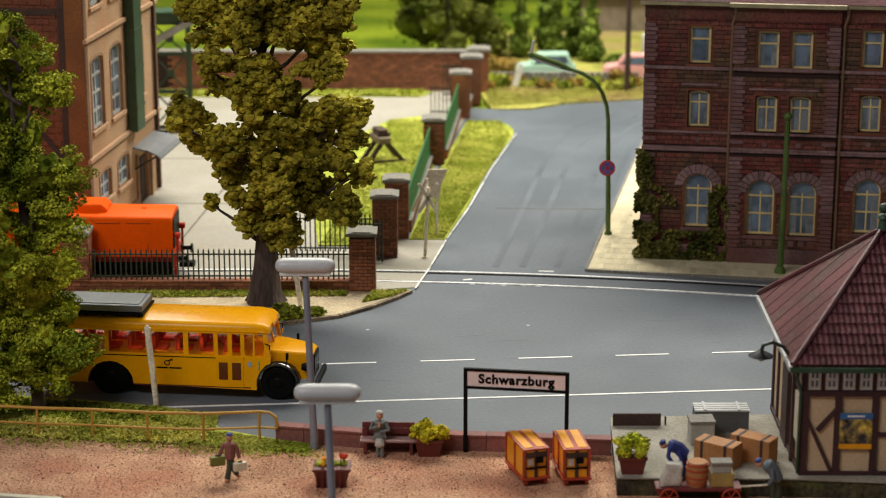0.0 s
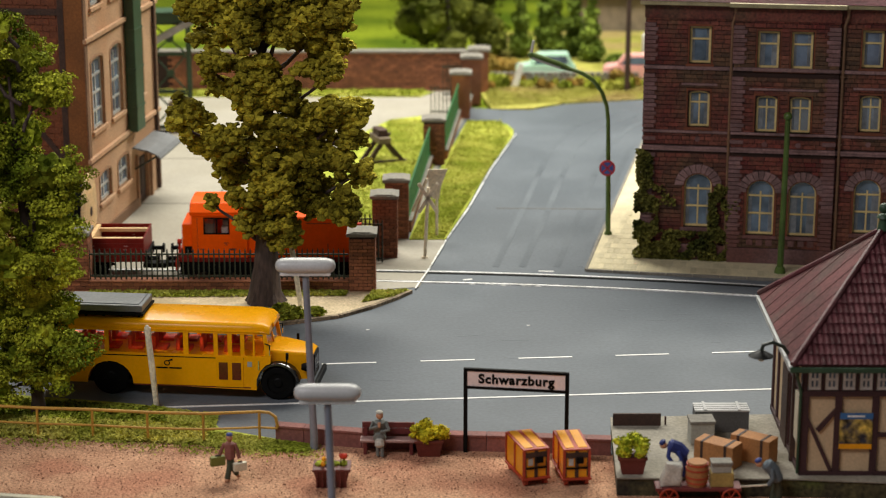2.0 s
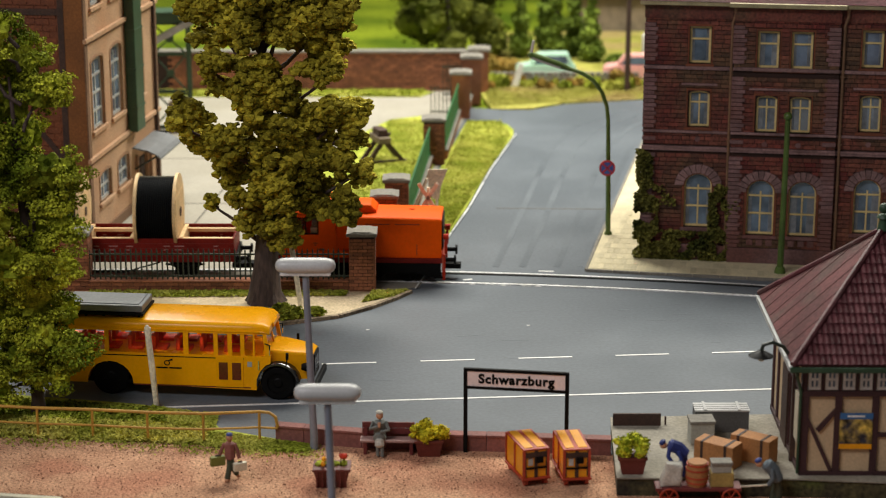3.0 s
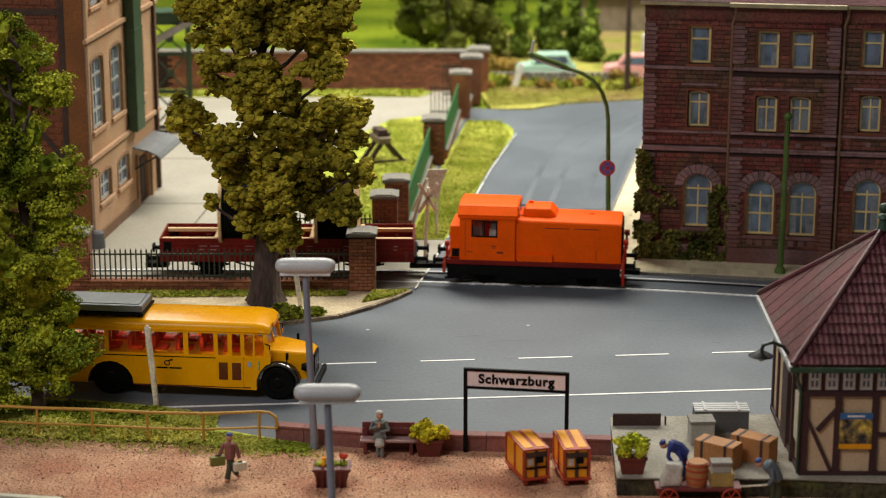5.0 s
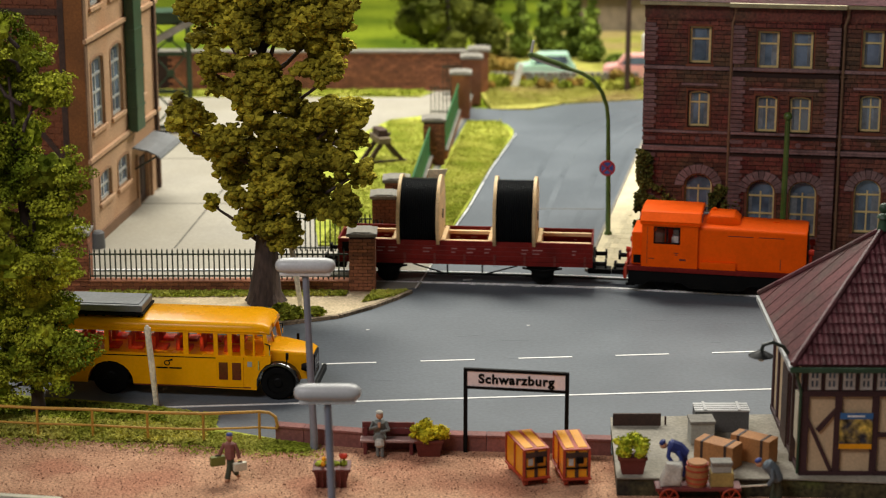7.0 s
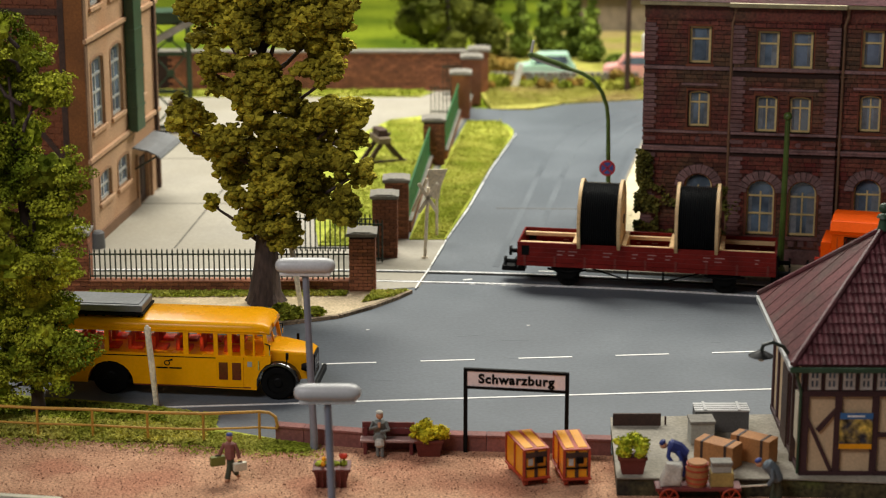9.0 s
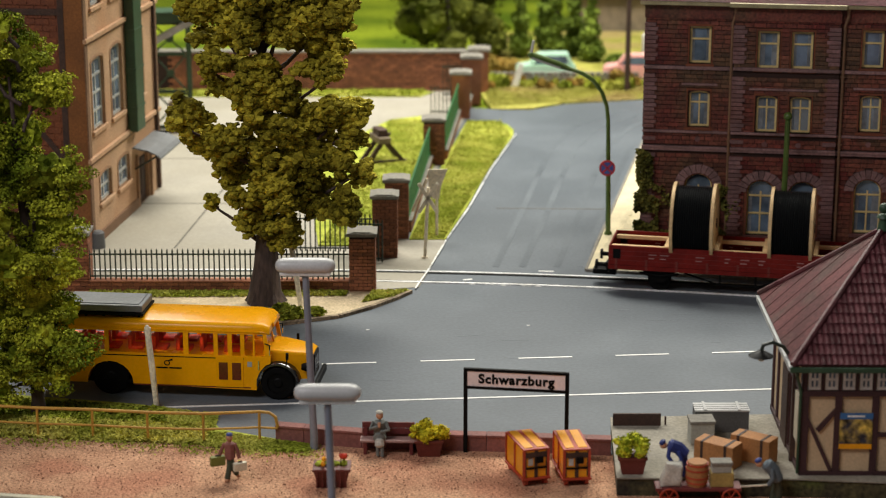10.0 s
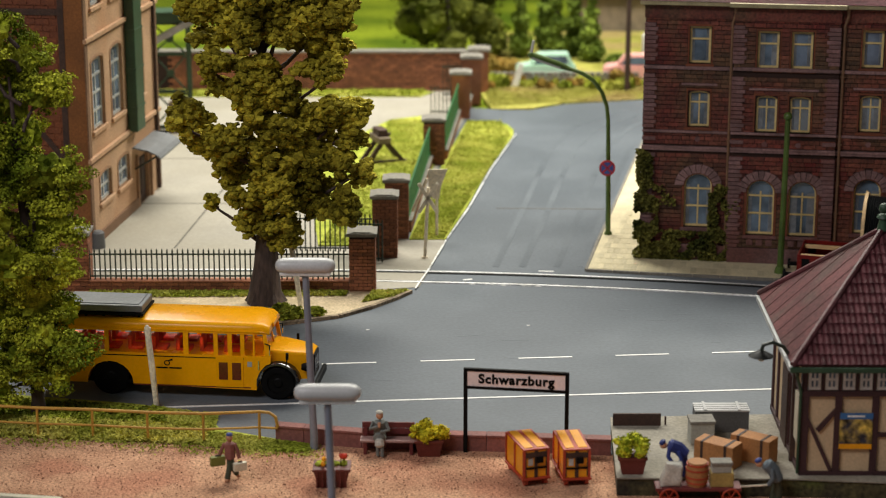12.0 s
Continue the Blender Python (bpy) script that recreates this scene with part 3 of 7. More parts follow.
    boxpart("corner_pier", M_CORNERP, f, -0.09, 0.0, -0.1, 0.0, 0.9, Z, "smooth red brick corner")
    bm = B()
    box(bm, L - 0.5, 0.501, -0.1, L, D, Z)
    box(bm, 0.501, D - 0.5, -0.1, L - 0.501, D, Z)
    part("rear_walls", bm, M_OXIDE, f)
    bm = B()
    prism(bm, [(-0.5, Z), (D + 0.5, Z), (D / 2, Z + 4)], -0.4, L + 0.4, "yz")
    part("roof", bm, M_ROOFR, f)
    boxpart("lamp", M_BLACK, f, 12.5, -0.5, 3.0, 12.65, -0.02, 3.1)
    return f


factory()

# ---- the half-timbered goods shed and its ramp ----


def goods_ramp():
    r = thing("loading_ramp", "grey concrete loading ramp with a worn, mossy and much darker front", "ramp", 0, 0, 0)
    bm = B()
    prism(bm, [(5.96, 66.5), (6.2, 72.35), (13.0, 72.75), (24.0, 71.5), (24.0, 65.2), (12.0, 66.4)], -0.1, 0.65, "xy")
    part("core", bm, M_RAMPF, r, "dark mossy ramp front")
    bm = B()
    prism(bm, [(5.93, 66.45), (6.17, 72.38), (13.0, 72.78), (24.0, 71.53), (24.0, 65.15), (12.0, 66.35)], 0.651, 0.7, "xy")
    part("deck", bm, M_RAMP, r, "worn grey-beige deck")
    boxpart("back_board", M_DKWOOD, r, 6.2, 71.5, 0.68, 7.95, 71.62, 1.16, "dark buffer board", 0.02)
    for x in (6.3, 7.85, 8.1):
        boxpart("board_leg", M_DKWOOD, r, x, 71.63, 0.68, x + 0.06, 71.7, 1.0)
    return r


goods_ramp()


def goods_shed():
    s = thing("goods_shed", "half-timbered goods shed with a hipped wine-red tiled roof", "building", 12.2, 66.72, 0.7, -0.5)
    W, D, Z = 9.0, 6.6, 4.05
    bm = B()
    box(bm, 0.05, 0.05, -0.02, W - 0.05, 0.35, Z)
    box(bm, 0.05, 0.351, -0.02, 0.35, D, Z)
    box(bm, W - 0.35, 0.351, -0.02, W - 0.05, D, Z)
    box(bm, 0.351, D - 0.35, -0.02, W - 0.351, D, Z)
    part("wall", bm, M_INFILL, s, "cream plaster infill")

    def beam(x0, z0, x1, z1, y=-0.03):
        boxpart("beam", M_TIMBER, s, x0, y, z0, x1, y + 0.1, z1, bevel=0.012)

    for u in (0.0, 1.12, 2.38, 3.6, 4.9, 6.1, 7.4, 8.76):
        beam(u, 0.14, u + 0.24, 2.86, -0.035)
    beam(0.0, -0.02, W, 0.14, -0.05)
    beam(0.0, 2.86, W, 3.06, -0.045)
    beam(0.0, 3.85, W, 4.05, -0.045)
    for i in range(15):
        beam(0.04 + i * 0.58, 3.06, 0.15 + i * 0.58, 3.85)
    for a, b, c, d in (((0.24, 2.1), (0.24, 1.8), (1.12, 0.2), (1.0, 0.14)), ((0.62, 1.55), (0.5, 1.68), (1.12, 2.42), (1.12, 2.2))):
        bm = B()
        prism(bm, [a, b, d, c] if a[1] > 2 else [a, b, c, d], -0.025, 0.06)
        part("brace", bm, M_TIMBER, s)
    beam(2.62, 1.4, 3.6, 1.55)
    beam(3.84, 1.4, 4.9, 1.55)
    for i in range(14):
        u = 0.16 + i * 0.58
        window(s, u + 0.02, 3.1, u + 0.44, 3.83, -0.02, 0, 1, (0.5,), M_WHITE, 0.1, 0.08)
    # side wall towards the street: posts, doors
    for y in (0.0, 1.3, 2.5, 3.8, 5.2, 6.36):
        boxpart("beam", M_TIMBER, s, -0.03, y + 0.02, 0.0, 0.07, y + 0.24, 4.05)
    for z in (0.0, 2.86, 3.85):
        boxpart("beam", M_TIMBER, s, -0.05, 0.1, z, 0.07, D, z + 0.18)
    boxpart("side_door", M_DKWOOD, s, -0.1, 2.6, 0.0, 0.06, 3.8, 2.8, "dark timber sliding door", 0.02)
    boxpart("side_door", M_DKWOOD, s, -0.14, 1.25, 0.0, 0.04, 1.45, 3.6)
    boxpart("side_window", M_CREAM, s, -0.06, 0.45, 1.0, 0.05, 1.15, 2.7, "pale side window")
    # hipped roof
    ov, ze, zr = 0.45, 4.0, 7.55
    ax, ay = 3.3, D / 2 + 1.0
    e = [(-ov, -ov), (W + ov, -ov), (W + ov, D + 1.2), (-ov, D + 1.2)]
    rg = [(ax, ay), (W + ov - 3.3, ay)]
    bm = B()
    lo = [bm.verts.new((*p, ze + 0.08)) for p in e]
    hi = [bm.verts.new((*p, zr)) for p in rg]
    for q in ((lo[0], lo[1], hi[1], hi[0]), (lo[1], lo[2], hi[1]), (lo[2], lo[3], hi[0], hi[1]), (lo[3], lo[0], hi[0]), (lo[3], lo[2], lo[1], lo[0])):
        bm.faces.new(q)
    hip = B()
    hip.faces.new([hip.verts.new(p) for p in ((-ov - 0.02, D + 1.2, ze + 0.1), (-ov - 0.02, -ov, ze + 0.1), (ax - 0.02, ay, zr + 0.02))])
    bmesh.ops.solidify(hip, geom=hip.faces, thickness=0.02)
    part("hip_sheet", hip, M_ROOFG, s, "smooth red hip sheet, its sheen in the lighter colour")
    roof = part("roof", bm, M_ROOFR, s, "wine-red tiled hipped roof")
    # pantiles on the front slope, in courses
    p0, run, rise = Vector((0, -ov, ze + 0.08)), ay + ov, zr - ze - 0.08
    slope = math.hypot(run, rise)
    tilt = math.atan2(rise, run)
    tw, th = 0.2, 0.43
    bm = B()
    prof = [(-0.5, 0.0), (-0.28, 0.05), (0.02, 0.065), (0.3, 0.035), (0.5, 0.0)]
    a = [bm.verts.new((x * tw, 0.0, 0.035 + h)) for x, h in prof]
    b2 = [bm.verts.new((x * tw * 0.98, th * 1.08, 0.0 + h * 0.8)) for x, h in prof]
    a0 = [bm.verts.new((x * tw, 0.0, -0.02)) for x, h in prof]
    for i in range(4):
        bm.faces.new((a[i], a[i + 1], b2[i + 1], b2[i]))
        bm.faces.new((a0[i], a0[i + 1], a[i + 1], a[i]))
    o = link("tile", bm, M_ROOFR, smooth=True)
    tile_mesh = o.data
    bpy.data.objects.remove(o)
    rows = int(slope / th)
    turn = Matrix.Rotation(tilt, 4, "X")
    cnt = 0
    for r in range(rows):
        d = r * th
        k = d / slope
        x0, x1 = -ov + (ax + ov) * k + 0.2, W + ov - 3.3 * k
        n = int((min(x1, 7.0) - x0) / tw)
        for i in range(n + 1):
            x = math.ceil(x0 / tw) * tw + i * tw
            m = Matrix.Translation(Vector((x * S, (-ov + math.cos(tilt) * d) * S, (ze + 0.1 + math.sin(tilt) * d) * S))) @ turn
            piece("tile", tile_mesh, roof, m)
    # flat panels of the hip towards the ramp
    hipdir = Vector((ax + ov, 0, zr - ze - 0.08))
    for i in range(1, 9):
        y = -ov + (D + 1.2 + ov) * i / 9
        k = 1 - abs((y - ay) / ((ay + ov) if y < ay else (D + 1.2 - ay)))
        bm = B()
        end = Vector((-ov, y, ze + 0.1)) + hipdir * k
        tube(bm, [(-ov, y, ze + 0.1), end], 0.01, 4)
        part("seam", bm, M_SEAM, roof, m=P(-0.02, 0, 0.02))
    for c in (e[0], e[3]):
        bm = B()
        tube(bm, [(c[0], c[1], ze + 0.14), (ax, ay, zr + 0.05)], 0.12, 8)
        part("hip_ridge", bm, M_ROOFR, roof, smooth=True)
    bm = B()
    tube(bm, [(ax, ay, zr + 0.05), (W - 2.9, ay, zr + 0.05)], 0.13, 8)
    part("ridge", bm, M_ROOFR, roof, smooth=True)
    bm = B()
    cone(bm, (ax, ay, zr), (ax, ay, zr + 0.45), 0.22, 0.14, 12)
    cone(bm, (ax, ay, zr + 0.45), (ax, ay, zr + 0.55), 0.26, 0.2, 12)
    ball(bm, (ax, ay, zr + 0.78), 0.2, 2)
    part("finial", bm, M_GREENM, s, "dark green sheet-metal finial", smooth=True)
    bm = B()
    box(bm, -ov - 0.1, -ov - 0.14, ze - 0.12, W + ov, -ov, ze + 0.06, bevel=0.03)
    part("gutter", bm, M_GREENM, s, "green front gutter")
    bm = B()
    box(bm, -ov - 0.12, -ov, ze - 0.12, -ov, D + 1.2, ze + 0.06, bevel=0.03)
    part("gutter", bm, M_ZINC, s, "pale side gutter")
    bm = B()
    tube(bm, [(-0.35, -0.35, ze - 0.05), (-0.2, -0.12, ze - 0.5), (-0.08, -0.08, ze - 0.9), (-0.08, -0.08, 0.1)], 0.05, 8)
    part("downpipe", bm, M_GREENM, s, smooth=True)
    # gooseneck lamp
    bm = B()
    tube(bm, [(-0.05, 0.8, 3.3), (-0.3, 0.75, 3.95), (-0.62, 0.7, 4.4), (-1.0, 0.7, 4.55), (-1.3, 0.7, 4.45), (-1.36, 0.7, 4.2)], 0.07, 8)
    l = part("wall_lamp", bm, M_IRON, s, "green gooseneck wall lamp", smooth=True)
    bm = B()
    cone(bm, (-1.36, 0.7, 4.26), (-1.36, 0.7, 4.06), 0.1, 0.44, 18)
    part("lamp_shade", bm, M_BLACK, l, smooth=True)
    bm = B()
    ball(bm, (-1.36, 0.7, 4.0), 0.14, 2)
    part("bulb", bm, M_CREAM, l, smooth=True)
    # poster
    p = boxpart("poster", M_POSTER, s, 1.3, -0.06, 0.98, 2.42, -0.04, 2.28, "printed travel poster in blue, yellow and orange")
    boxpart("poster_band", M_BLUE, p, 1.3, -0.066, 2.06, 2.42, -0.0605, 2.28, "blue heading band")
    boxpart("poster_band", M_CARTO, p, 1.3, -0.066, 0.98, 2.42, -0.0605, 1.16, "orange foot band")
    boxpart("bar", M_WHITE, p, 1.55, -0.07, 2.13, 2.15, -0.0665, 2.2)
    return s


M_SEAM = mat("dull_roof_seam", (0.13, 0.05, 0.05), 0.7, 0.15)
M_POSTER = mat("poster_print", (0.05, 0.06, 0.1), 0.4, 0.5, 2.2, 0.5, 4.5, 0, col2=(0.4, 0.28, 0.05))
M_BLUE = mat("poster_blue", (0.04, 0.15, 0.36), 0.4, 0.1)
goods_shed()

# ---- bus ----


def wheel(name, parent, x, y, r, w, hub_mat, hub_label=""):
    bm = B()
    prof = [(r * 0.62, -w / 2), (r * 0.9, -w / 2), (r, -w * 0.32), (r, w * 0.32), (r * 0.9, w / 2), (r * 0.62, w / 2)]
    seg = 28
    rings = [[bm.verts.new((p * math.cos(2 * math.pi * i / seg), q, p * math.sin(2 * math.pi * i / seg))) for i in range(seg)] for p, q in prof]
    for a, b in zip(rings, rings[1:] + rings[:1]):
        for i in range(seg):
            bm.faces.new((a[i], a[(i + 1) % seg], b[(i + 1) % seg], b[i]))
    wh = part(name, bm, M_RUBBER, parent, m=P(x, y, r), smooth=True)
    bm = B()
    cone(bm, (0, -w * 0.3, 0), (0, w * 0.3, 0), r * 0.62, r * 0.62, 20)
    cone(bm, (0, -w * 0.45, 0), (0, -w * 0.3, 0), r * 0.22, r * 0.3, 12)
    part("rim", bm, hub_mat, wh, hub_label, smooth=True)
    return wh


def loft(bm, sections, cap=True):
    """Skin over equal rings of points."""
    rings = [[bm.verts.new(p) for p in s] for s in sections]
    n = len(rings[0])
    for a, b in zip(rings, rings[1:]):
        for i in range(n):
            bm.faces.new((a[i], a[(i + 1) % n], b[(i + 1) % n], b[i]))
    if cap:
        bm.faces.new(rings[0][::-1])
        bm.faces.new(rings[-1])


def arch_section(x, hw, z0, z1, crown, r):
    """Body cross-section: straight sides, rounded roof shoulders."""
    pts = [(x, -hw, z0), (x, -hw, z1 - r)]
    for i in range(1, 6):
        a = math.pi / 2 * i / 6
        pts.append((x, -hw + r - r * math.cos(a), z1 - r + r * math.sin(a)))
    for i in range(0, 7):
        k = -1 + 2 * i / 6
        pts.append((x, k * (hw - r), z1 + crown * (1 - k * k)))
    for i in range(5, 0, -1):
        a = math.pi / 2 * i / 6
        pts.append((x, hw - r + r * math.cos(a), z1 - r + r * math.sin(a)))
    pts += [(x, hw, z1 - r), (x, hw, z0)]
    return pts


def bus():
    b = thing("bus", "bright yellow bonneted bus with red seats and a grey roof load", "bus", -12.83, 78.05, 0.0, -6.0)
    hw, wb = 1.25, 6.6
    # lower body, with wheel openings left between the panels
    zs, zt = 1.78, 2.66
    bm = B()
    side = [(-2.75, 0.5), (-0.92, 0.5)] + [(0.92 * math.cos(math.pi * (1 - i / 10)), 0.5 + 0.9 * math.sin(math.pi * i / 10)) for i in range(1, 10)] + [(0.92, 0.5), (5.78, 0.4), (5.8, 0.8), (5.92, 1.15), (6.15, 1.42), (6.34, 1.5), (6.34, zs), (-2.75, zs)]
    prism(bm, side, -hw, hw)
    body = part("body", bm, M_BUSY, b, "glossy yellow lower body")
    bm = B()
    prism(bm, [(-2.7, 0.55), (5.5, 0.45), (5.5, 0.6), (-2.7, 0.62)], -hw + 0.1, hw - 0.1)
    part("chassis", bm, M_BLACK, b)
    # upper body: roof shell
    bm = B()
    loft(bm, [arch_section(x, w, z0, z1, c, 0.3) for x, w, z0, z1, c in ((-2.78, 1.2, zt, 2.98, 0.06), (-2.6, hw + 0.02, zt, 3.08, 0.1), (0, hw + 0.02, zt, 3.08, 0.12), (5.6, hw + 0.02, zt, 3.08, 0.1), (6.1, hw - 0.02, zt, 3.02, 0.08), (6.3, hw - 0.14, zt, 2.9, 0.04))])
    part("roof", bm, M_BUSY, b, "glossy yellow rounded roof", smooth=True)
    for y in (-hw - 0.05, hw - 0.01):
        boxpart("rain_gutter", M_BUSY, b, -2.6, y, 2.74, 6.1, y + 0.06, 2.79, bevel=0.015)
    # window posts
    posts = [(-2.75, -2.6), (-1.5, -1.36), (-0.17, 0.0), (1.45, 1.57), (2.94, 3.14), (4.13, 4.3), (4.68, 4.85), (5.18, 5.34), (5.67, 5.74)]
    for a, c in posts:
        for y in (-hw, hw - 0.07):
            boxpart("window_post", M_BUSY, body, a, y, zs, c, y + 0.07, zt)
    for y in (-hw, hw - 0.07):
        bm = B()
        prism(bm, [(6.14, zs), (6.34, zs), (6.2, zt), (6.06, zt)], y, y + 0.07)
        part("front_post", bm, M_BUSY, body)
        for a, c in zip([p[1] for p in posts], [p[0] for p in posts[1:]] + [6.14]):
            boxpart("pane", M_BUSGLASS, body, a, y + 0.03, zs, c, y + 0.04, zt)
    boxpart("rear_panel", M_BUSY, body, -2.75, -hw + 0.071, zs, -2.65, hw - 0.071, zt)
    # windscreen
    bm = B()
    prism(bm, [(6.26, zs), (6.3, zs), (6.12, zt), (6.08, zt)], -hw + 0.1, hw - 0.1)
    part("windscreen", bm, M_BUSGLASS, b)
    bm = B()
    prism(bm, [(6.27, zs), (6.34, zs), (6.16, zt), (6.09, zt)], -0.05, 0.05)
    part("windscreen_post", bm, M_BUSY, b)
    # seats inside
    for i in range(8):
        for y in (-0.85, 0.3):
            bm = B()
            x = -2.2 + i * 0.95
            box(bm, x, y, 1.3, x + 0.16, y + 0.6, 2.35, bevel=0.04)
            box(bm, x + 0.16, y, 1.3, x + 0.6, y + 0.6, 1.9, bevel=0.04)
            part("seat", bm, M_REDIN, b, "red seat")
    boxpart("partition", M_REDIN, b, 4.9, 0.0, 1.3, 5.0, 1.1, 2.6)
    # bonnet
    bm = B()
    loft(bm, [arch_section(x, w, 0.75, z1, c, 0.13) for x, w, z1, c in ((6.0, 0.98, 1.98, 0.05), (6.7, 0.9, 1.92, 0.05), (7.7, 0.68, 1.8, 0.05), (7.9, 0.62, 1.7, 0.03))])
    part("bonnet", bm, M_BUSY, b, "glossy yellow bonnet", smooth=True)
    g = boxpart("grille", M_BLACK, b, 7.83, -0.5, 0.75, 7.95, 0.5, 1.68, "black radiator grille", 0.04)
    for i in range(7):
        boxpart("grille_bar", M_CHROME, g, 7.94, -0.42 + i * 0.13, 0.85, 7.97, -0.37 + i * 0.13, 1.55)
    boxpart("bumper", M_BLACK, b, 8.0, -1.15, 0.5, 8.15, 1.15, 0.78, "black front bumper", 0.05)
    for s in (-1, 1):
        # fenders
        bm = B()
        n = 10
        secs = []
        for i in range(n + 1):
            a = math.pi * (1.04 - 1.0 * i / n)
            cx, cz = wb + 0.86 * math.cos(a), 0.66 + 0.86 * math.sin(a)
            ex, ez = wb + 0.77 * math.cos(a), 0.66 + 0.77 * math.sin(a)
            y0, y1 = s * 0.72, s * 1.26
            ym = s * 1.2
            secs.append([(cx, y0, cz), (cx, ym, cz), (cx * 0.6 + ex * 0.4, y1, cz * 0.6 + ez * 0.4), (ex, y1, ez), (ex, y0, ez)])
        loft(bm, secs)
        part("mudguard", bm, M_FENDER, b, "black-edged front mudguard", smooth=True)
        bm = B()
        cone(bm, (7.5, s * 0.9, 1.3), (7.77, s * 0.9, 1.3), 0.12, 0.2, 14)
        h = part("headlight", bm, M_BLACK, b, "round headlight", smooth=True)
        bm = B()
        cone(bm, (7.77, s * 0.9, 1.3), (7.8, s * 0.9, 1.3), 0.18, 0.14, 14)
        part("lens", bm, M_CHROME, h)
        bm = B()
        tube(bm, [(6.9, s * 1.2, 1.2), (7.0, s * 1.24, 1.75)], 0.03, 6)
        box(bm, 6.95, s * 1.24 - 0.05, 1.7, 7.05, s * 1.24 + 0.05, 1.95)
        part("marker_rod", bm, M_BLACK, b)
        # beltline
        y = s * (hw + 0.002)
        boxpart("beltline", M_BLACK, b, -2.7, min(y, y - s * 0.02), 1.64, 5.3, max(y, y - s * 0.02), 1.68, "thin black beltline")
        boxpart("skirt_line", M_DKRED, b, 0.95, min(y, y - s * 0.02), 0.46, 5.55, max(y, y - s * 0.02), 0.51)
        for x, nm in ((0.0, "rear_wheel"), (wb, "front_wheel")):
            wheel(nm, b, x, s * 1.02, 0.68 if x else 0.72, 0.34, M_BLACK)
    # door on the near side with two lower panes
    d = boxpart("door", M_BUSY, b, 4.2, -hw - 0.025, 0.5, 5.28, -hw + 0.01, zs, "folding passenger door", 0.01)
    for x in (4.32, 4.84):
        boxpart("door_pane", M_BUSDARK, d, x, -hw - 0.035, 0.8, x + 0.35, -hw - 0.024, 1.5, "dark red lower door pane", 0.01)
    boxpart("door_handle", M_CHROME, b, 5.86, -hw - 0.05, 1.25, 5.9, -hw, 1.6)
    boxpart("plate", M_ZINC, b, 5.44, -hw - 0.012, 1.35, 5.62, -hw + 0.01, 1.55)
    boxpart("lettering_bar", M_BLACK, b, 1.85, -hw - 0.008, 1.17, 2.3, -hw + 0.01, 1.23)
    boxpart("lettering_bar", M_BLACK, b, 2.36, -hw - 0.008, 1.17, 2.85, -hw + 0.01, 1.23)
    bm = B()
    tube(bm, [(2.28 + 0.1 * math.cos(a), -hw - 0.004, 1.4 + 0.09 * math.sin(a)) for a in (2 * math.pi * i / 14 for i in range(15))], 0.022, 5)
    prism(bm, [(2.3, 1.46), (2.5, 1.5), (2.5, 1.58), (2.3, 1.5)], -hw - 0.012, -hw + 0.01)
    part("emblem", bm, M_BLACK, b, "small dark emblem")
    for s in (-1, 1):
        bm = B()
        tube(bm, [(6.1, s * 1.2, 2.3), (6.35, s * 1.42, 2.3), (6.36, s * 1.43, 2.0)], 0.025, 6)
        mr = part("mirror_arm", bm, M_BLACK, b)
        boxpart("mirror", M_CHROME, mr, 6.34, s * 1.43 - 0.07, 1.9, 6.38, s * 1.43 + 0.07, 2.12, bevel=0.01)
    boxpart("destination_box", M_BUSY, b, 6.1, -0.45, 2.72, 6.36, 0.45, 2.92, "small destination box", 0.04)
    # roof load under a grey sheet
    r = boxpart("roof_load", M_TARP, b, -1.85, -0.95, 3.3, 1.3, 0.75, 3.58, "grey covered luggage rack", 0.06)
    boxpart("rack_base", M_BLACK, r, -1.95, -1.05, 3.19, 1.35, 0.85, 3.29, bevel=0.03)
    boxpart("rack_panel", M_TARP, r, -1.7, -0.8, 3.581, 1.15, 0.6, 3.61, bevel=0.02)
    for i in range(5):
        boxpart("rack_foot", M_BLACK, r, -1.7 + i * 0.7, -0.9, 3.1, -1.62 + i * 0.7, -0.82, 3.2)
        boxpart("rack_foot", M_BLACK, r, -1.7 + i * 0.7, 0.6, 3.1, -1.62 + i * 0.7, 0.68, 3.2)
    return b


M_BUSGLASS = bpy.data.materials.new("bus_window_glass")
M_BUSGLASS.use_nodes = True
_n = M_BUSGLASS.node_tree.nodes["Principled BSDF"]
_n.inputs["Base Color"].default_value = (1, 0.97, 0.94, 1)
_n.inputs["Roughness"].default_value = 0.05
_n.inputs["Transmission Weight"].default_value = 1.0
_n.inputs["IOR"].default_value = 1.1
M_KERBL = mat("faded_pink_lettering", (0.34, 0.17, 0.16), 0.6, 0.2)
M_CHROME = mat("chrome_plastic", (0.6, 0.6, 0.6), 0.2, 0.05, metal=1.0, bump=0)
M_FENDER = mat("dark_mudguard", (0.02, 0.02, 0.02), 0.2, 0.1, coat=0.5, bump=0)
M_BUSDARK = mat("red_door_pane", (0.14, 0.025, 0.012), 0.2, 0.2, bump=0)
M_TARP = mat("grey_roof_sheet", (0.2, 0.21, 0.22), 0.5, 0.1, 1, 0.06, 8, 0.1)
bus()


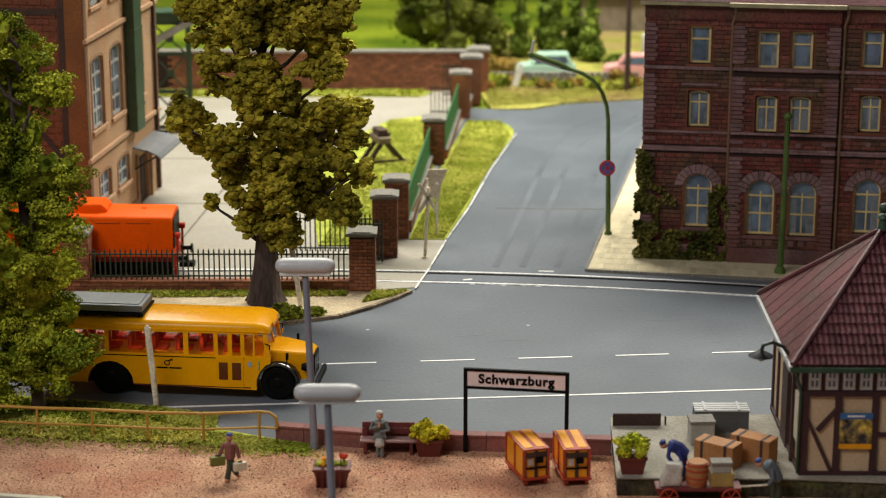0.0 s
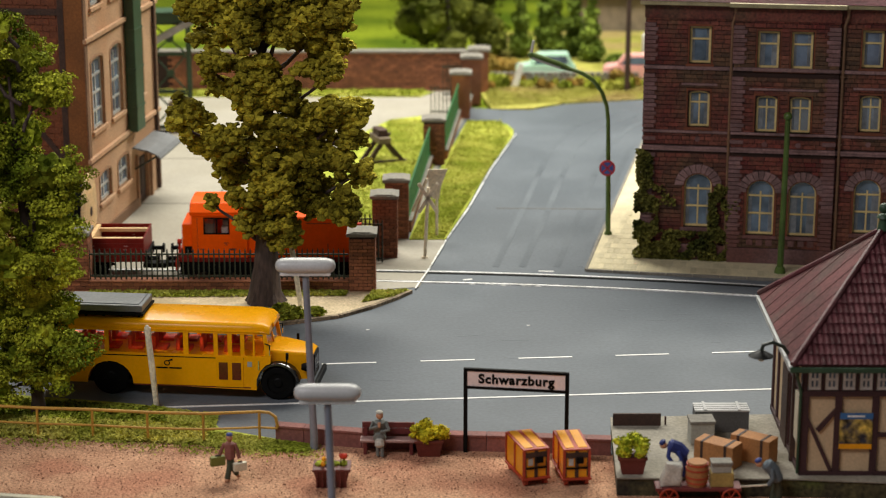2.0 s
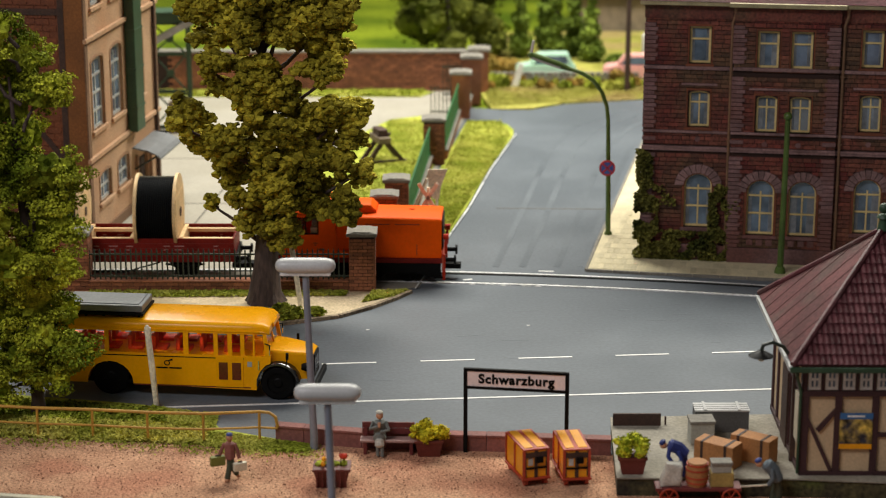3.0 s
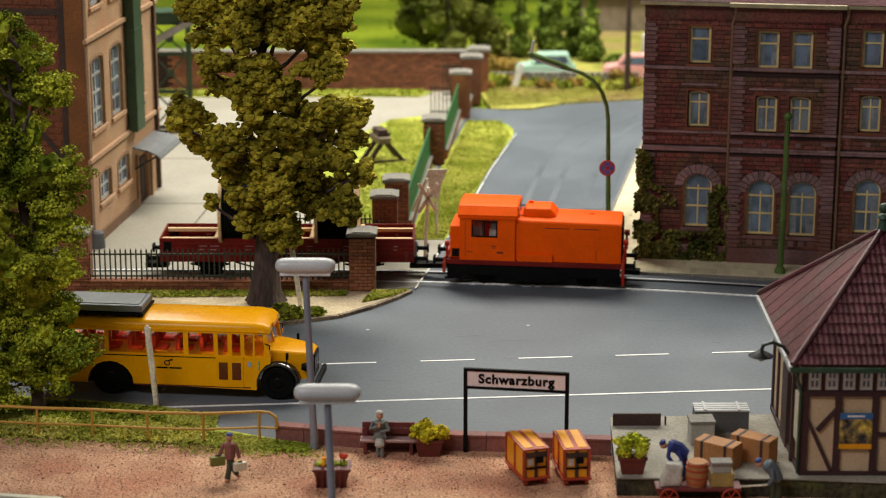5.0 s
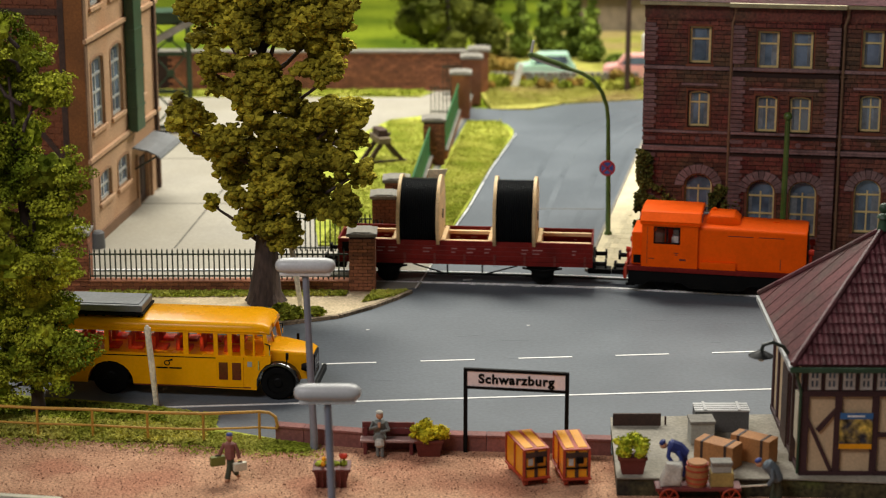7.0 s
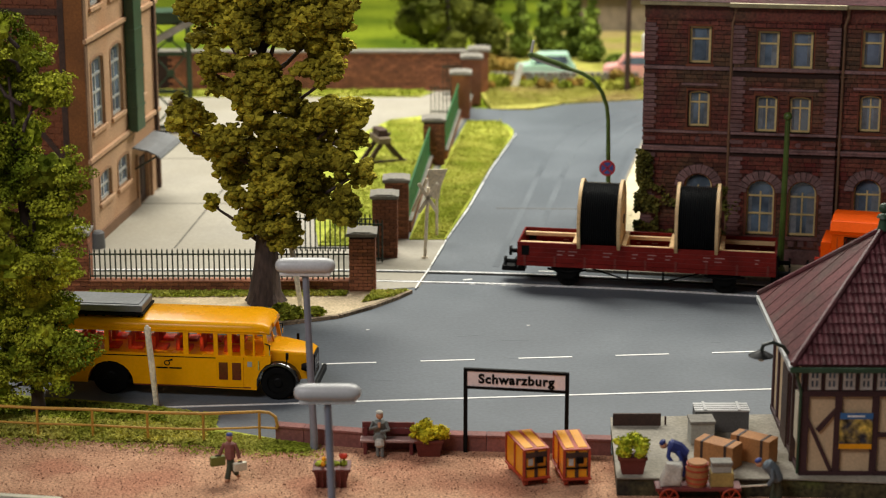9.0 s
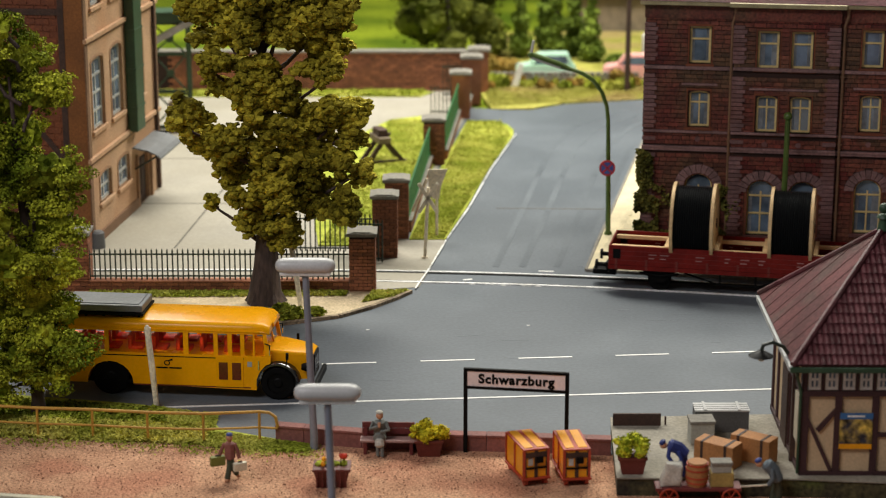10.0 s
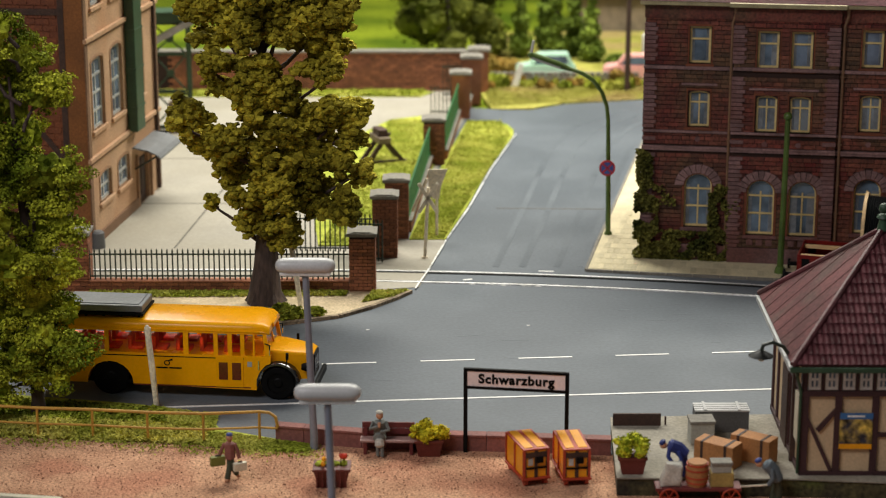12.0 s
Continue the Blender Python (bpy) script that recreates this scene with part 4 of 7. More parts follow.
def bus_trailer():
    t = thing("bus_trailer", "yellow luggage trailer coupled behind the bus", "trailer", -19.9, 79.05, 0.0, -6.0)
    boxpart("body", M_BUSY, t, -3.0, -1.1, 0.55, 1.9, 1.1, 2.3, bevel=0.15)
    for s in (-1, 1):
        wheel("wheel", t, -0.8, s * 1.0, 0.5, 0.3, M_BLACK)
    bm = B()
    for s in (-0.6, 0.6):
        tube(bm, [(1.9, s, 0.7), (3.9, 0, 0.75)], 0.07, 6)
    tube(bm, [(3.9, 0, 0.75), (4.4, 0, 0.75)], 0.08, 6)
    part("drawbar", bm, M_BLACK, t, "black drawbar")


bus_trailer()

# ---- train ----


def wheelset(parent, x, r, mat_):
    bm = B()
    for s in (-1, 1):
        cone(bm, (0, s * 0.8, 0), (0, s * 0.94, 0), r, r, 24)
        cone(bm, (0, s * 0.76, 0), (0, s * 0.8, 0), r + 0.05, r + 0.05, 24)
        for k in range(6):
            a = k * math.pi / 3
            box(bm, -0.03, min(s * 0.94, s * 0.98), 0.1, 0.03, max(s * 0.94, s * 0.98), r - 0.06, Matrix.Rotation(a, 4, "Y"))
    cone(bm, (0, -0.9, 0), (0, 0.9, 0), 0.09, 0.09, 10)
    ob = part("wheelset", bm, mat_, parent, m=P(x, 0, r), smooth=True)
    return ob


def buffer(parent, x, s, y, z=1.05):
    bm = B()
    cone(bm, (x, y, z), (x + s * 0.45, y, z), 0.1, 0.1, 10)
    cone(bm, (x + s * 0.45, y, z), (x + s * 0.55, y, z), 0.24, 0.22, 16)
    box(bm, x - 0.05, y - 0.16, z - 0.16, x + 0.05, y + 0.16, z + 0.16)
    part("buffer", bm, M_BLACK, parent, smooth=True)


def loco():
    t = thing("diesel_locomotive", "bright orange diesel shunting locomotive with a cab and long bonnet", "locomotive")
    hw = 1.25
    boxpart("frame", M_WAGON, t, -4.1, -1.4, 1.0, 4.1, 1.4, 1.22, "dark red running board", 0.03)
    for y in (-1.32, 1.22):
        bm = B()
        prism(bm, [(-4.05, 0.99), (-4.05, 0.38), (-3.4, 0.3), (-3.1, 0.5), (-1.6, 0.5), (-1.2, 0.26), (1.2, 0.26), (1.5, 0.5), (3.1, 0.5), (3.4, 0.3), (4.05, 0.38), (4.05, 0.99)], y, y + 0.1)
        part("skirt", bm, M_BLACK, t, "black frame skirt")
    boxpart("underframe", M_BLACK, t, -3.9, -0.55, 0.4, 3.9, 0.55, 0.99)
    # bonnet
    bm = B()
    loft(bm, [arch_section(x, w, 1.221, z, 0.12, 0.22) for x, w, z in ((-0.85, hw, 3.5), (3.92, hw, 3.42), (4.07, hw - 0.05, 3.38))])
    hood = part("bonnet", bm, M_ORANGE, t, "orange bonnet", smooth=True)
    for x in (0.5, 1.9):
        for y in (-hw - 0.008, hw - 0.002):
            boxpart("handrail_line", M_DKRED, hood, x, y, 3.05, x + 1.15, y + 0.012, 3.09)
    boxpart("access_step", M_ORANGE, t, -0.75, -1.4, 1.221, 0.9, -hw - 0.001, 1.62, bevel=0.03)
    boxpart("hatch_gap", M_DKRED, hood, 2.9, -hw - 0.006, 1.35, 2.93, -hw + 0.01, 1.95)
    boxpart("radiator", M_BLACK, t, 4.07, -1.0, 1.6, 4.13, 1.0, 3.2, "black radiator grille", 0.01)
    # fan box and exhaust
    bm = B()
    loft(bm, [arch_section(x, w, 3.45, z, 0.05, 0.12) for x, w, z in ((-0.55, 0.7, 3.75), (-0.42, 0.72, 3.98), (0.72, 0.72, 3.98), (0.98, 0.7, 3.7))])
    part("fan_box", bm, M_ORANGE, t, smooth=True)
    bm = B()
    cone(bm, (-0.25, 0.2, 3.98), (-0.25, 0.2, 4.14), 0.13, 0.1, 12)
    part("exhaust", bm, M_ORANGE, t, smooth=True)
    boxpart("cap", M_ORANGE, t, 2.5, -0.1, 3.53, 2.75, 0.1, 3.62, bevel=0.03)
    # cab
    bm = B()
    wall_cells(bm, -3.45, -0.86, 1.221, 3.72, -1.38, -1.3, [(-2.9, 2.5, -1.68, 3.44)])
    wall_cells(bm, -3.45, -0.86, 1.221, 3.72, 1.3, 1.38, [(-2.9, 2.5, -1.68, 3.44)])
    box(bm, -3.45, -1.299, 1.221, -3.37, 1.299, 2.6)
    box(bm, -3.45, -1.299, 3.4, -3.37, 1.299, 3.72)
    box(bm, -3.45, -0.15, 2.6, -3.37, 0.15, 3.4)
    box(bm, -0.94, -1.299, 1.221, -0.86, 1.299, 3.72)
    cab = part("cab", welded(bm), M_ORANGE, t, "orange cab")
    for y in (-1.39, 1.33):
        w = boxpart("cab_window", M_BLACK, cab, -2.32, y, 2.5, -2.25, y + 0.06, 3.44, "dark window frame")
        for x in (-2.9, -1.75):
            boxpart("frame_post", M_BLACK, w, x, y, 2.5, x + 0.07, y + 0.06, 3.44)
        for z in (2.5, 3.37):
            boxpart("frame_bar", M_BLACK, w, -2.829, y + 0.004, z, -1.751, y + 0.064, z + 0.07)
        boxpart("pane", M_BUSGLASS, w, -2.85, y + 0.02, 2.53, -1.72, y + 0.03, 3.4)
        boxpart("door_line", M_DKRED, cab, -3.2, y + 0.005, 1.4, -3.18, y + 0.03, 3.4)
        boxpart("marking", M_DKRED, cab, -1.95, y + 0.005, 2.0, -1.75, y + 0.03, 2.05)
        boxpart("marking", M_DKRED, cab, -1.9, y + 0.005, 1.9, -1.78, y + 0.03, 1.95)
        boxpart("marking", M_DKRED, cab, -3.1, y + 0.005, 1.66, -2.85, y + 0.03, 1.7)
        boxpart("marking", M_DKRED, cab, -1.7, y + 0.005, 1.62, -1.4, y + 0.03, 1.72)
    # Unseen fittings added in pale colours for the bright view through the cab.
    boxpart("control_desk", M_WHITE, t, -2.1, -1.1, 1.3, -1.6, -0.3, 2.8, "pale control desk, for the brightness seen through the cab", 0.04)
    boxpart("instrument_panel", M_PALEB, t, -2.05, -0.9, 2.82, -1.75, -0.4, 3.15, "grey instrument panel, for the brightness seen through the cab", 0.04)
    boxpart("seat", M_PALEB, t, -2.9, -0.9, 1.3, -2.5, 0.0, 2.95, "pale grey driver's seat, for the brightness seen through the cab", 0.06)
    bm = B()
    ridge = [(-1.4, 3.56), (-1.44, 3.74), (-1.08, 4.14), (-1.0, 4.17), (0, 4.24), (1.0, 4.17), (1.08, 4.14), (1.44, 3.74), (1.4, 3.56)]
    loft(bm, [[(x, y * k, 3.56 + (z - 3.56) * q) for y, z in ridge] for x, k, q in ((-3.54, 0.97, 0.9), (-3.48, 1.0, 1.0), (-0.8, 1.0, 1.0), (-0.74, 0.97, 0.92))])
    part("cab_roof", bm, M_ORANGE, t, "orange cab roof with sloped sides")
    for x in (-3.57, -0.735):
        for y in (-0.95, 0.15):
            boxpart("end_window", M_PANE, t, x, y, 3.62, x + 0.03, y + 0.8, 4.0, "grey cab end window")
    for y in (-1.45, 1.41):
        boxpart("rain_strip", M_ORANGE, t, -3.5, y, 3.54, -0.78, y + 0.04, 3.6)
    boxpart("horn", M_CHROME, t, -0.8, -0.5, 4.02, -0.45, -0.4, 4.1)
    # rear box
    boxpart("rear_box", M_ORANGE, t, -3.95, -1.1, 1.221, -3.451, 1.1, 3.0, bevel=0.08)
    boxpart("rear_louvre", M_BLACK, t, -3.85, -1.11, 1.3, -3.5, -1.095, 1.75)
    # ends
    for s in (-1, 1):
        boxpart("buffer_beam", M_CARTR, t, min(s * 4.1, s * 4.2), -1.4, 0.7, max(s * 4.1, s * 4.2), 1.4, 1.35, "red buffer beam", 0.02)
        for y in (-0.88, 0.88):
            buffer(t, s * 4.2, s, y)
            bm = B()
            if s > 0:
                cone(bm, (4.15, y, 2.3), (4.4, y, 2.3), 0.15, 0.17, 14)
                box(bm, 4.2, y - 0.06, 1.35, 4.32, y + 0.06, 2.2, bevel=0.02)
            else:
                cone(bm, (-4.0, y, 1.95), (-4.2, y, 1.95), 0.13, 0.15, 14)
                box(bm, -4.16, y - 0.05, 1.35, -4.06, y + 0.05, 1.85, bevel=0.02)
            part("head_lamp", bm, M_LAMPR, t, "red-mounted end lamp", smooth=True)
            bm = B()
            box(bm, min(s * 4.12, s * 4.26), min(y * 1.42, y * 1.58), 0.2 if s > 0 else 0.6, max(s * 4.12, s * 4.26), max(y * 1.42, y * 1.58), 1.45 if s > 0 else 1.1, bevel=0.03)
            part("shunter_step", bm, M_LAMPR, t, "red shunter's step post")
            boxpart("footstep", M_BLACK, t, min(s * 3.7, s * 4.15), min(y * 1.25, y * 1.6), 0.3, max(s * 3.7, s * 4.15), max(y * 1.25, y * 1.6), 0.36)
        bm = B()
        box(bm, min(s * 4.2, s * 4.95), -0.22, 0.42, max(s * 4.2, s * 4.95), 0.22, 0.66, bevel=0.03)
        part("coupler", bm, M_BLACK, t)
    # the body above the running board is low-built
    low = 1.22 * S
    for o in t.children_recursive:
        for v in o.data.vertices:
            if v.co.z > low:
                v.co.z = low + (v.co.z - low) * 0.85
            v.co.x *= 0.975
    return t, [wheelset(t, x, 0.46, M_BLACK) for x in (-2.3, 0.2, 2.4)]


def reel():
    r = thing("cable_reel", "pale wooden cable reel wound with black cable", "cable reel", group="cable reels on the wagon")
    for s in (-1, 1):
        bm = B()
        cone(bm, (s * 0.83, 0, 0), (s * 0.97, 0, 0), 1.78, 1.78, 48)
        fl = part("flange", bm, M_PINE, r, "pale wooden flange")
        for k in range(6):
            boxpart("flange_board", M_PINE, fl, min(s * 0.97, s * 0.985), -1.5 + k * 0.5, -0.95, max(s * 0.97, s * 0.985), -1.03 + k * 0.5, 0.95)
    bm = B()
    seg, n = 40, 17
    rings = []
    for i in range(n * 4 + 1):
        xx = -0.83 + 1.66 * i / (n * 4)
        rr = 1.6 + 0.05 * math.cos(2 * math.pi * i / 4)
        rings.append([(xx, rr * math.cos(2 * math.pi * k / seg), rr * math.sin(2 * math.pi * k / seg)) for k in range(seg)])
    loft(bm, rings, False)
    part("cable", bm, M_CABLE, r, "wound black cable", smooth=True)
    bm = B()
    cone(bm, (-1.03, 0, 0), (1.03, 0, 0), 0.22, 0.22, 16)
    part("hub", bm, M_DKWOOD, r, smooth=True)
    return r


def wagon():
    t = thing("flat_wagon", "dark red low-sided wagon with timber battens", "wagon")
    hl, hw = 5.83, 1.36
    boxpart("floor", M_WAGON, t, -hl, -hw + 0.05, 1.05, hl, hw - 0.05, 1.25, "dark red plank floor")
    for y in (-hw, hw - 0.07):
        s = boxpart("side", M_WAGON, t, -hl, y, 1.2, hl, y + 0.07, 2.1, "dark red side boards", 0.01)
        for i in range(1, 4):
            boxpart("board_gap", M_DKRED, s, -hl, y - 0.006, 1.2 + i * 0.22, hl, y + 0.02, 1.215 + i * 0.22)
        boxpart("sole_bar", M_WAGON, t, -hl, y - 0.02, 1.0, hl, y + 0.1, 1.19)
        for i in range(9):
            x = -hl + 0.3 + i * 1.37
            boxpart("stanchion", M_DKRED, s, x, y - 0.04, 1.0, x + 0.1, y + 0.1, 1.5)
        for x, w in ((-4.0, 0.35), (-3.5, 0.4), (-1.9, 0.4), (-0.6, 0.25), (0.1, 0.4), (0.9, 0.3), (2.6, 0.3), (3.1, 0.45), (4.9, 0.2)):
            for k in range(2):
                boxpart("lettering_bar", M_KERBL, s, x, y - 0.01, 1.72 - k * 0.17, x + w * (1 - 0.3 * k), y + 0.01, 1.77 - k * 0.17)
        boxpart("plate", M_BLACK, s, -hl + 0.2, y - 0.012, 1.5, -hl + 0.55, y + 0.01, 1.95)
    for x in (-hl, hl - 0.07):
        boxpart("end_board", M_WAGON, t, x, -hw + 0.071, 1.26, x + 0.07, hw - 0.071, 2.1, bevel=0.01)
    for y in (-0.95, 0.75):
        for x0, x1 in ((-hl + 0.1, -3.15), (-0.95, 1.1), (3.4, hl - 0.1)):
            boxpart("batten", M_PINE, t, x0, y, 1.86, x1, y + 0.2, 2.02, "pale timber batten", 0.015)
    for x in (-3.24, -1.0, 1.14, 3.38):
        boxpart("chock", M_PINE, t, x - 0.1, -1.2, 1.26, x + 0.1, 1.2, 2.12, "pale timber chock", 0.02)
    for s in (-1, 1):
        boxpart("buffer_beam", M_BLACK, t, min(s * hl, s * (hl + 0.1)), -1.3, 0.8, max(s * hl, s * (hl + 0.1)), 1.3, 1.25)
        for y in (-0.88, 0.88):
            buffer(t, s * (hl + 0.1), s, y)
        boxpart("coupler", M_BLACK, t, min(s * 5.6, s * 6.68), -0.3, 0.4, max(s * 5.6, s * 6.68), 0.3, 0.64, bevel=0.03)
    for y in (-1.1, 1.04):
        bm = B()
        tube(bm, [(-2.4, y, 0.92), (-0.8, y, 0.45), (0.8, y, 0.45), (2.4, y, 0.92)], 0.04, 6)
        tube(bm, [(-0.8, y, 0.45), (-0.8, y, 0.92)], 0.04, 6)
        tube(bm, [(0.8, y, 0.45), (0.8, y, 0.92)], 0.04, 6)
        part("truss_rod", bm, M_BLACK, t, "black truss rods")
        for x in (-3.55, 3.55):
            bm = B()
            prism(bm, [(x - 0.75, 0.91), (x - 0.2, 0.4), (x + 0.2, 0.4), (x + 0.75, 0.91)], y - 0.04, y + 0.06)
            tube(bm, [(x - 0.9, y - 0.08, 0.86), (x, y - 0.08, 0.72), (x + 0.9, y - 0.08, 0.86)], 0.06, 6)
            part("axle_guard", bm, M_BLACK, t)
    return t, [wheelset(t, x, 0.48, M_BLACK) for x in (-3.55, 3.55)]


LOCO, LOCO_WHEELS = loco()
WAGON, WAGON_WHEELS = wagon()
REELS = [(reel(), dx) for dx in (-2.12, 2.26)]


def on_track(x):
    return P(x, track_y(x) - 0.15, 0.06, track_turn(x))


def motions():
    n = 120
    times = [12.0 * i / n for i in range(n + 1)]
    coarse = times[::4]
    loco_x = {t: -16.36 + 4.125 * t for t in times}
    walk(LOCO, [(t, on_track(loco_x[t])) for t in coarse])
    walk(WAGON, [(t, on_track(loco_x[t] - 11.41)) for t in coarse])
    for ob, dx in REELS:
        walk(ob, [(t, on_track(loco_x[t] - 11.41) @ P(dx, 0, 1.26 + 1.785)) for t in coarse])
    for ob, r in [(w, 0.46) for w in LOCO_WHEELS] + [(w, 0.48) for w in WAGON_WHEELS]:
        at = ob.matrix_basis.translation.copy()
        walk(ob, [(t, Matrix.Translation(at) @ Matrix.Rotation(4.125 * t / r, 4, "Y")) for t in times])


# ---- track ----


def track():
    xs = [-45 + i for i in range(91)]
    for off in (0.72, -1.02):
        # The groove is a raised black strip; its shade is only in the colour.
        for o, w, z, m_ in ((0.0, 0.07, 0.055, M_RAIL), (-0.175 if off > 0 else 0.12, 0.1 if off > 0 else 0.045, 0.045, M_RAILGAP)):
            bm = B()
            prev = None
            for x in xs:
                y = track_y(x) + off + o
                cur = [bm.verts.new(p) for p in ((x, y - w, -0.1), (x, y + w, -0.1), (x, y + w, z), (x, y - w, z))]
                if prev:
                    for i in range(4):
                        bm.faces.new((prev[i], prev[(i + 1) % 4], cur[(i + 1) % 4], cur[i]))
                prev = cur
            solo("rail" if m_ is M_RAIL else "rail_groove", bm, m_, "polished rail set flush into the street" if m_ is M_RAIL else "black strip for the shaded groove beside the rail", "rail", "structure")


track()

# ---- road markings ----


def strip(name, pts, w, z, material, label):
    bm = B()
    for (x0, y0), (x1, y1) in zip(pts, pts[1:]):
        d = Vector((x1 - x0, y1 - y0, 0)).normalized()
        n = Vector((-d.y, d.x, 0)) * w / 2
        a, b = Vector((x0, y0, 0)) - d * 0.01, Vector((x1, y1, 0)) + d * 0.01
        q = [(a + n).xy, (a - n).xy, (b - n).xy, (b + n).xy]
        prism(bm, [tuple(p) for p in q], z - 0.03, z, "xy")
    return solo(name, bm, material, label, "road marking", "structure")


for i in range(-4, 7):
    x0 = -4.93 + 4.02 * i
    strip("lane_dash", [(x0, 80.48 + 0.0896 * 4.02 * i), (x0 + 2.2, 80.48 + 0.0896 * (4.02 * i + 2.2))], 0.13, 0.02, M_WHITE, "white dashed centre line mark on the road")
strip("edge_line", [(-24, 74.2), (-12, 75.25), (-3.15, 76.02), (13.14, 77.46), (30, 78.95)], 0.14, 0.02, M_WHITE, "thin white edge line on the road")
way = [(-1.26, 90.9), (-0.64, 94.2), (0.2, 99.45), (1.36, 105.6), (2.74, 114.45), (4.42, 123.3)]
for (x0, y0), (x1, y1) in zip(way, way[1:]):
    f = 0.01
    while f < 0.97:
        g = min(0.99, f + random.uniform(0.05, 0.4))
        strip("edge_line", [(x0 + (x1 - x0) * f, y0 + (y1 - y0) * f), (x0 + (x1 - x0) * g, y0 + (y1 - y0) * g)], random.uniform(0.04, 0.085), 0.1, M_WHITE, "worn white edge line of the side street")
        f = g + random.choice((0.004, 0.008, 0.03, 0.05))
for a, b in (((-13.1, 97.9), (-11.0, 119)), ((-30, 106.6), (-6, 106.6)), ((-30, 124), (-3, 124)), ((-20, 117), (-8, 117)), ((-8.5, 97.9), (-6.3, 112))):
    strip("concrete_joint", [a, b], 0.1, 0.036, M_JOINT, "dark joint between the concrete slabs")
strip("asphalt_joint", [(2.8, 105.7), (9.0, 105.5)], 0.1, 0.01, M_JOINT, "dark seam in the asphalt")
strip("asphalt_joint", [(3.2, 127.0), (3.9, 130.6)], 0.08, 0.01, M_JOINT, "dark seam in the asphalt")
bm = B()
prism(bm, [(1.6, 127.3), (3.75, 127.4), (3.95, 130.6), (1.7, 131.4)], -0.05, 0.012, "xy")
solo("driveway", bm, M_ASPHALT, "grey asphalt driveway into the yard", "driveway", "structure")

strip("worn_mark", [(0.95, 92.5), (1.35, 92.62)], 0.16, 0.02, M_WHITE, "worn white paint patch at the crossing")
strip("worn_mark", [(4.5, 93.95), (5.2, 93.9)], 0.14, 0.02, M_WHITE, "worn white paint patch at the crossing")
for x, y in ((-3.28, 85.0), (3.63, 85.6)):
    strip("worn_mark", [(x, y), (x + 0.12, y + 0.05)], 0.09, 0.02, M_WHITE, "small white paint fleck on the road")
for i in range(16):
    x = random.uniform(0.2, 4.4)
    y = track_y(x) - 1.02 + random.choice((-0.14, 0.16)) + random.uniform(-0.05, 0.05)
    strip("worn_mark", [(x, y), (x + random.uniform(0.08, 0.35), y + random.uniform(-0.03, 0.03))], random.uniform(0.03, 0.08), 0.024, M_WHITE, "worn white paint crumb beside the rail")
for i in range(14):
    x, y = random.uniform(-4, 12), random.uniform(78, 90)
    strip("scuff", [(x, y), (x + random.uniform(0.4, 2.2), y + random.uniform(-0.15, 0.2))], random.uniform(0.03, 0.06), 0.006, M_SCUFF, "faint pale scuff on the road")
M_TYRE = mat("tyre_polished_asphalt", (0.108, 0.125, 0.143), 0.5, 0.06, 0.16, 0.05, 6, 0.12, col2=(0.125, 0.143, 0.161), spec=0.35)
for off in (0.0, 1.7, 3.9, 5.5):
    strip("tyre_track", [(2.5 + off * 0.74, 94.7), (4.1 + off * 0.78, 105), (5.3 + off * 0.8, 113), (6.4 + off * 0.85, 120), (8.2 + off * 0.9, 126), (12 + off, 131)], 0.32, 0.008, M_TYRE, "faint dark tyre track on the side street")

# ---- verges and pavements ----
slab("verge", [(-1.68, 99.4), (0.1, 99.4), (1.22, 105.6), (2.6, 114.45), (4.25, 123.1), (4.3, 124.6), (3.95, 126.1), (3.1, 127.1), (1.5, 127.1), (0.2, 117.5), (-0.9, 108)], -0.2, 0.08, M_GRASS, "grass verge between fence and side street", "verge")
slab("lawn", [(-6.1, 98.2), (-2.4, 98.2), (-0.4, 116.1), (0.7, 127.6), (-1.4, 128.3), (-3.3, 127.3), (-6.1, 120.2), (-7.3, 110.5)], -0.2, 0.12, M_GRASS, "flocked lawn inside the yard", "lawn")
slab("back_lawn", [(-60, 134.6), (-1.5, 134.6), (-0.6, 136.2), (-60, 136.2)], -0.2, 0.1, M_GRASS, "strip of grass before the back wall", "lawn")
slab("roadside_bank", [(3.1, 130.9), (5.6, 131.1), (7.9, 132.9), (13.2, 134.3), (60, 138), (60, 160), (2.2, 160), (2.5, 136)], -0.2, 0.04, M_BANK, "yellowish grass bank beside the road", "verge")
slab("footpath", [(-60, 85.0), (-19, 85.35), (-9, 85.6), (-6.93, 85.75), (-4.54, 86.8), (-3.2, 88.1), (-2.13, 89.49), (-1.51, 90.5), (-3.0, 90.7), (-60, 90.7)], -0.2, 0.12, M_SIDE, "sandy footpath with grass patches before the fence", "footpath")
slab("herb_bed", [(-60, 76.6), (-17.3, 76.8), (-12, 75.7), (-9.0, 74.6), (-8.3, 72.9), (-6.3, 71.95), (-4.6, 71.2), (-4.9, 70.6), (-8.6, 71.3), (-17, 72.4), (-60, 73)], -0.2, 0.05, M_GRASS, "overgrown herb bed beside the platform", "flower bed")


M_KERBE = mat("earthy_kerb", (0.17, 0.125, 0.08), 0.9, 0.25, 1.0, 0.2, 8, 0.5, col2=(0.26, 0.2, 0.13), per_piece=0.2)


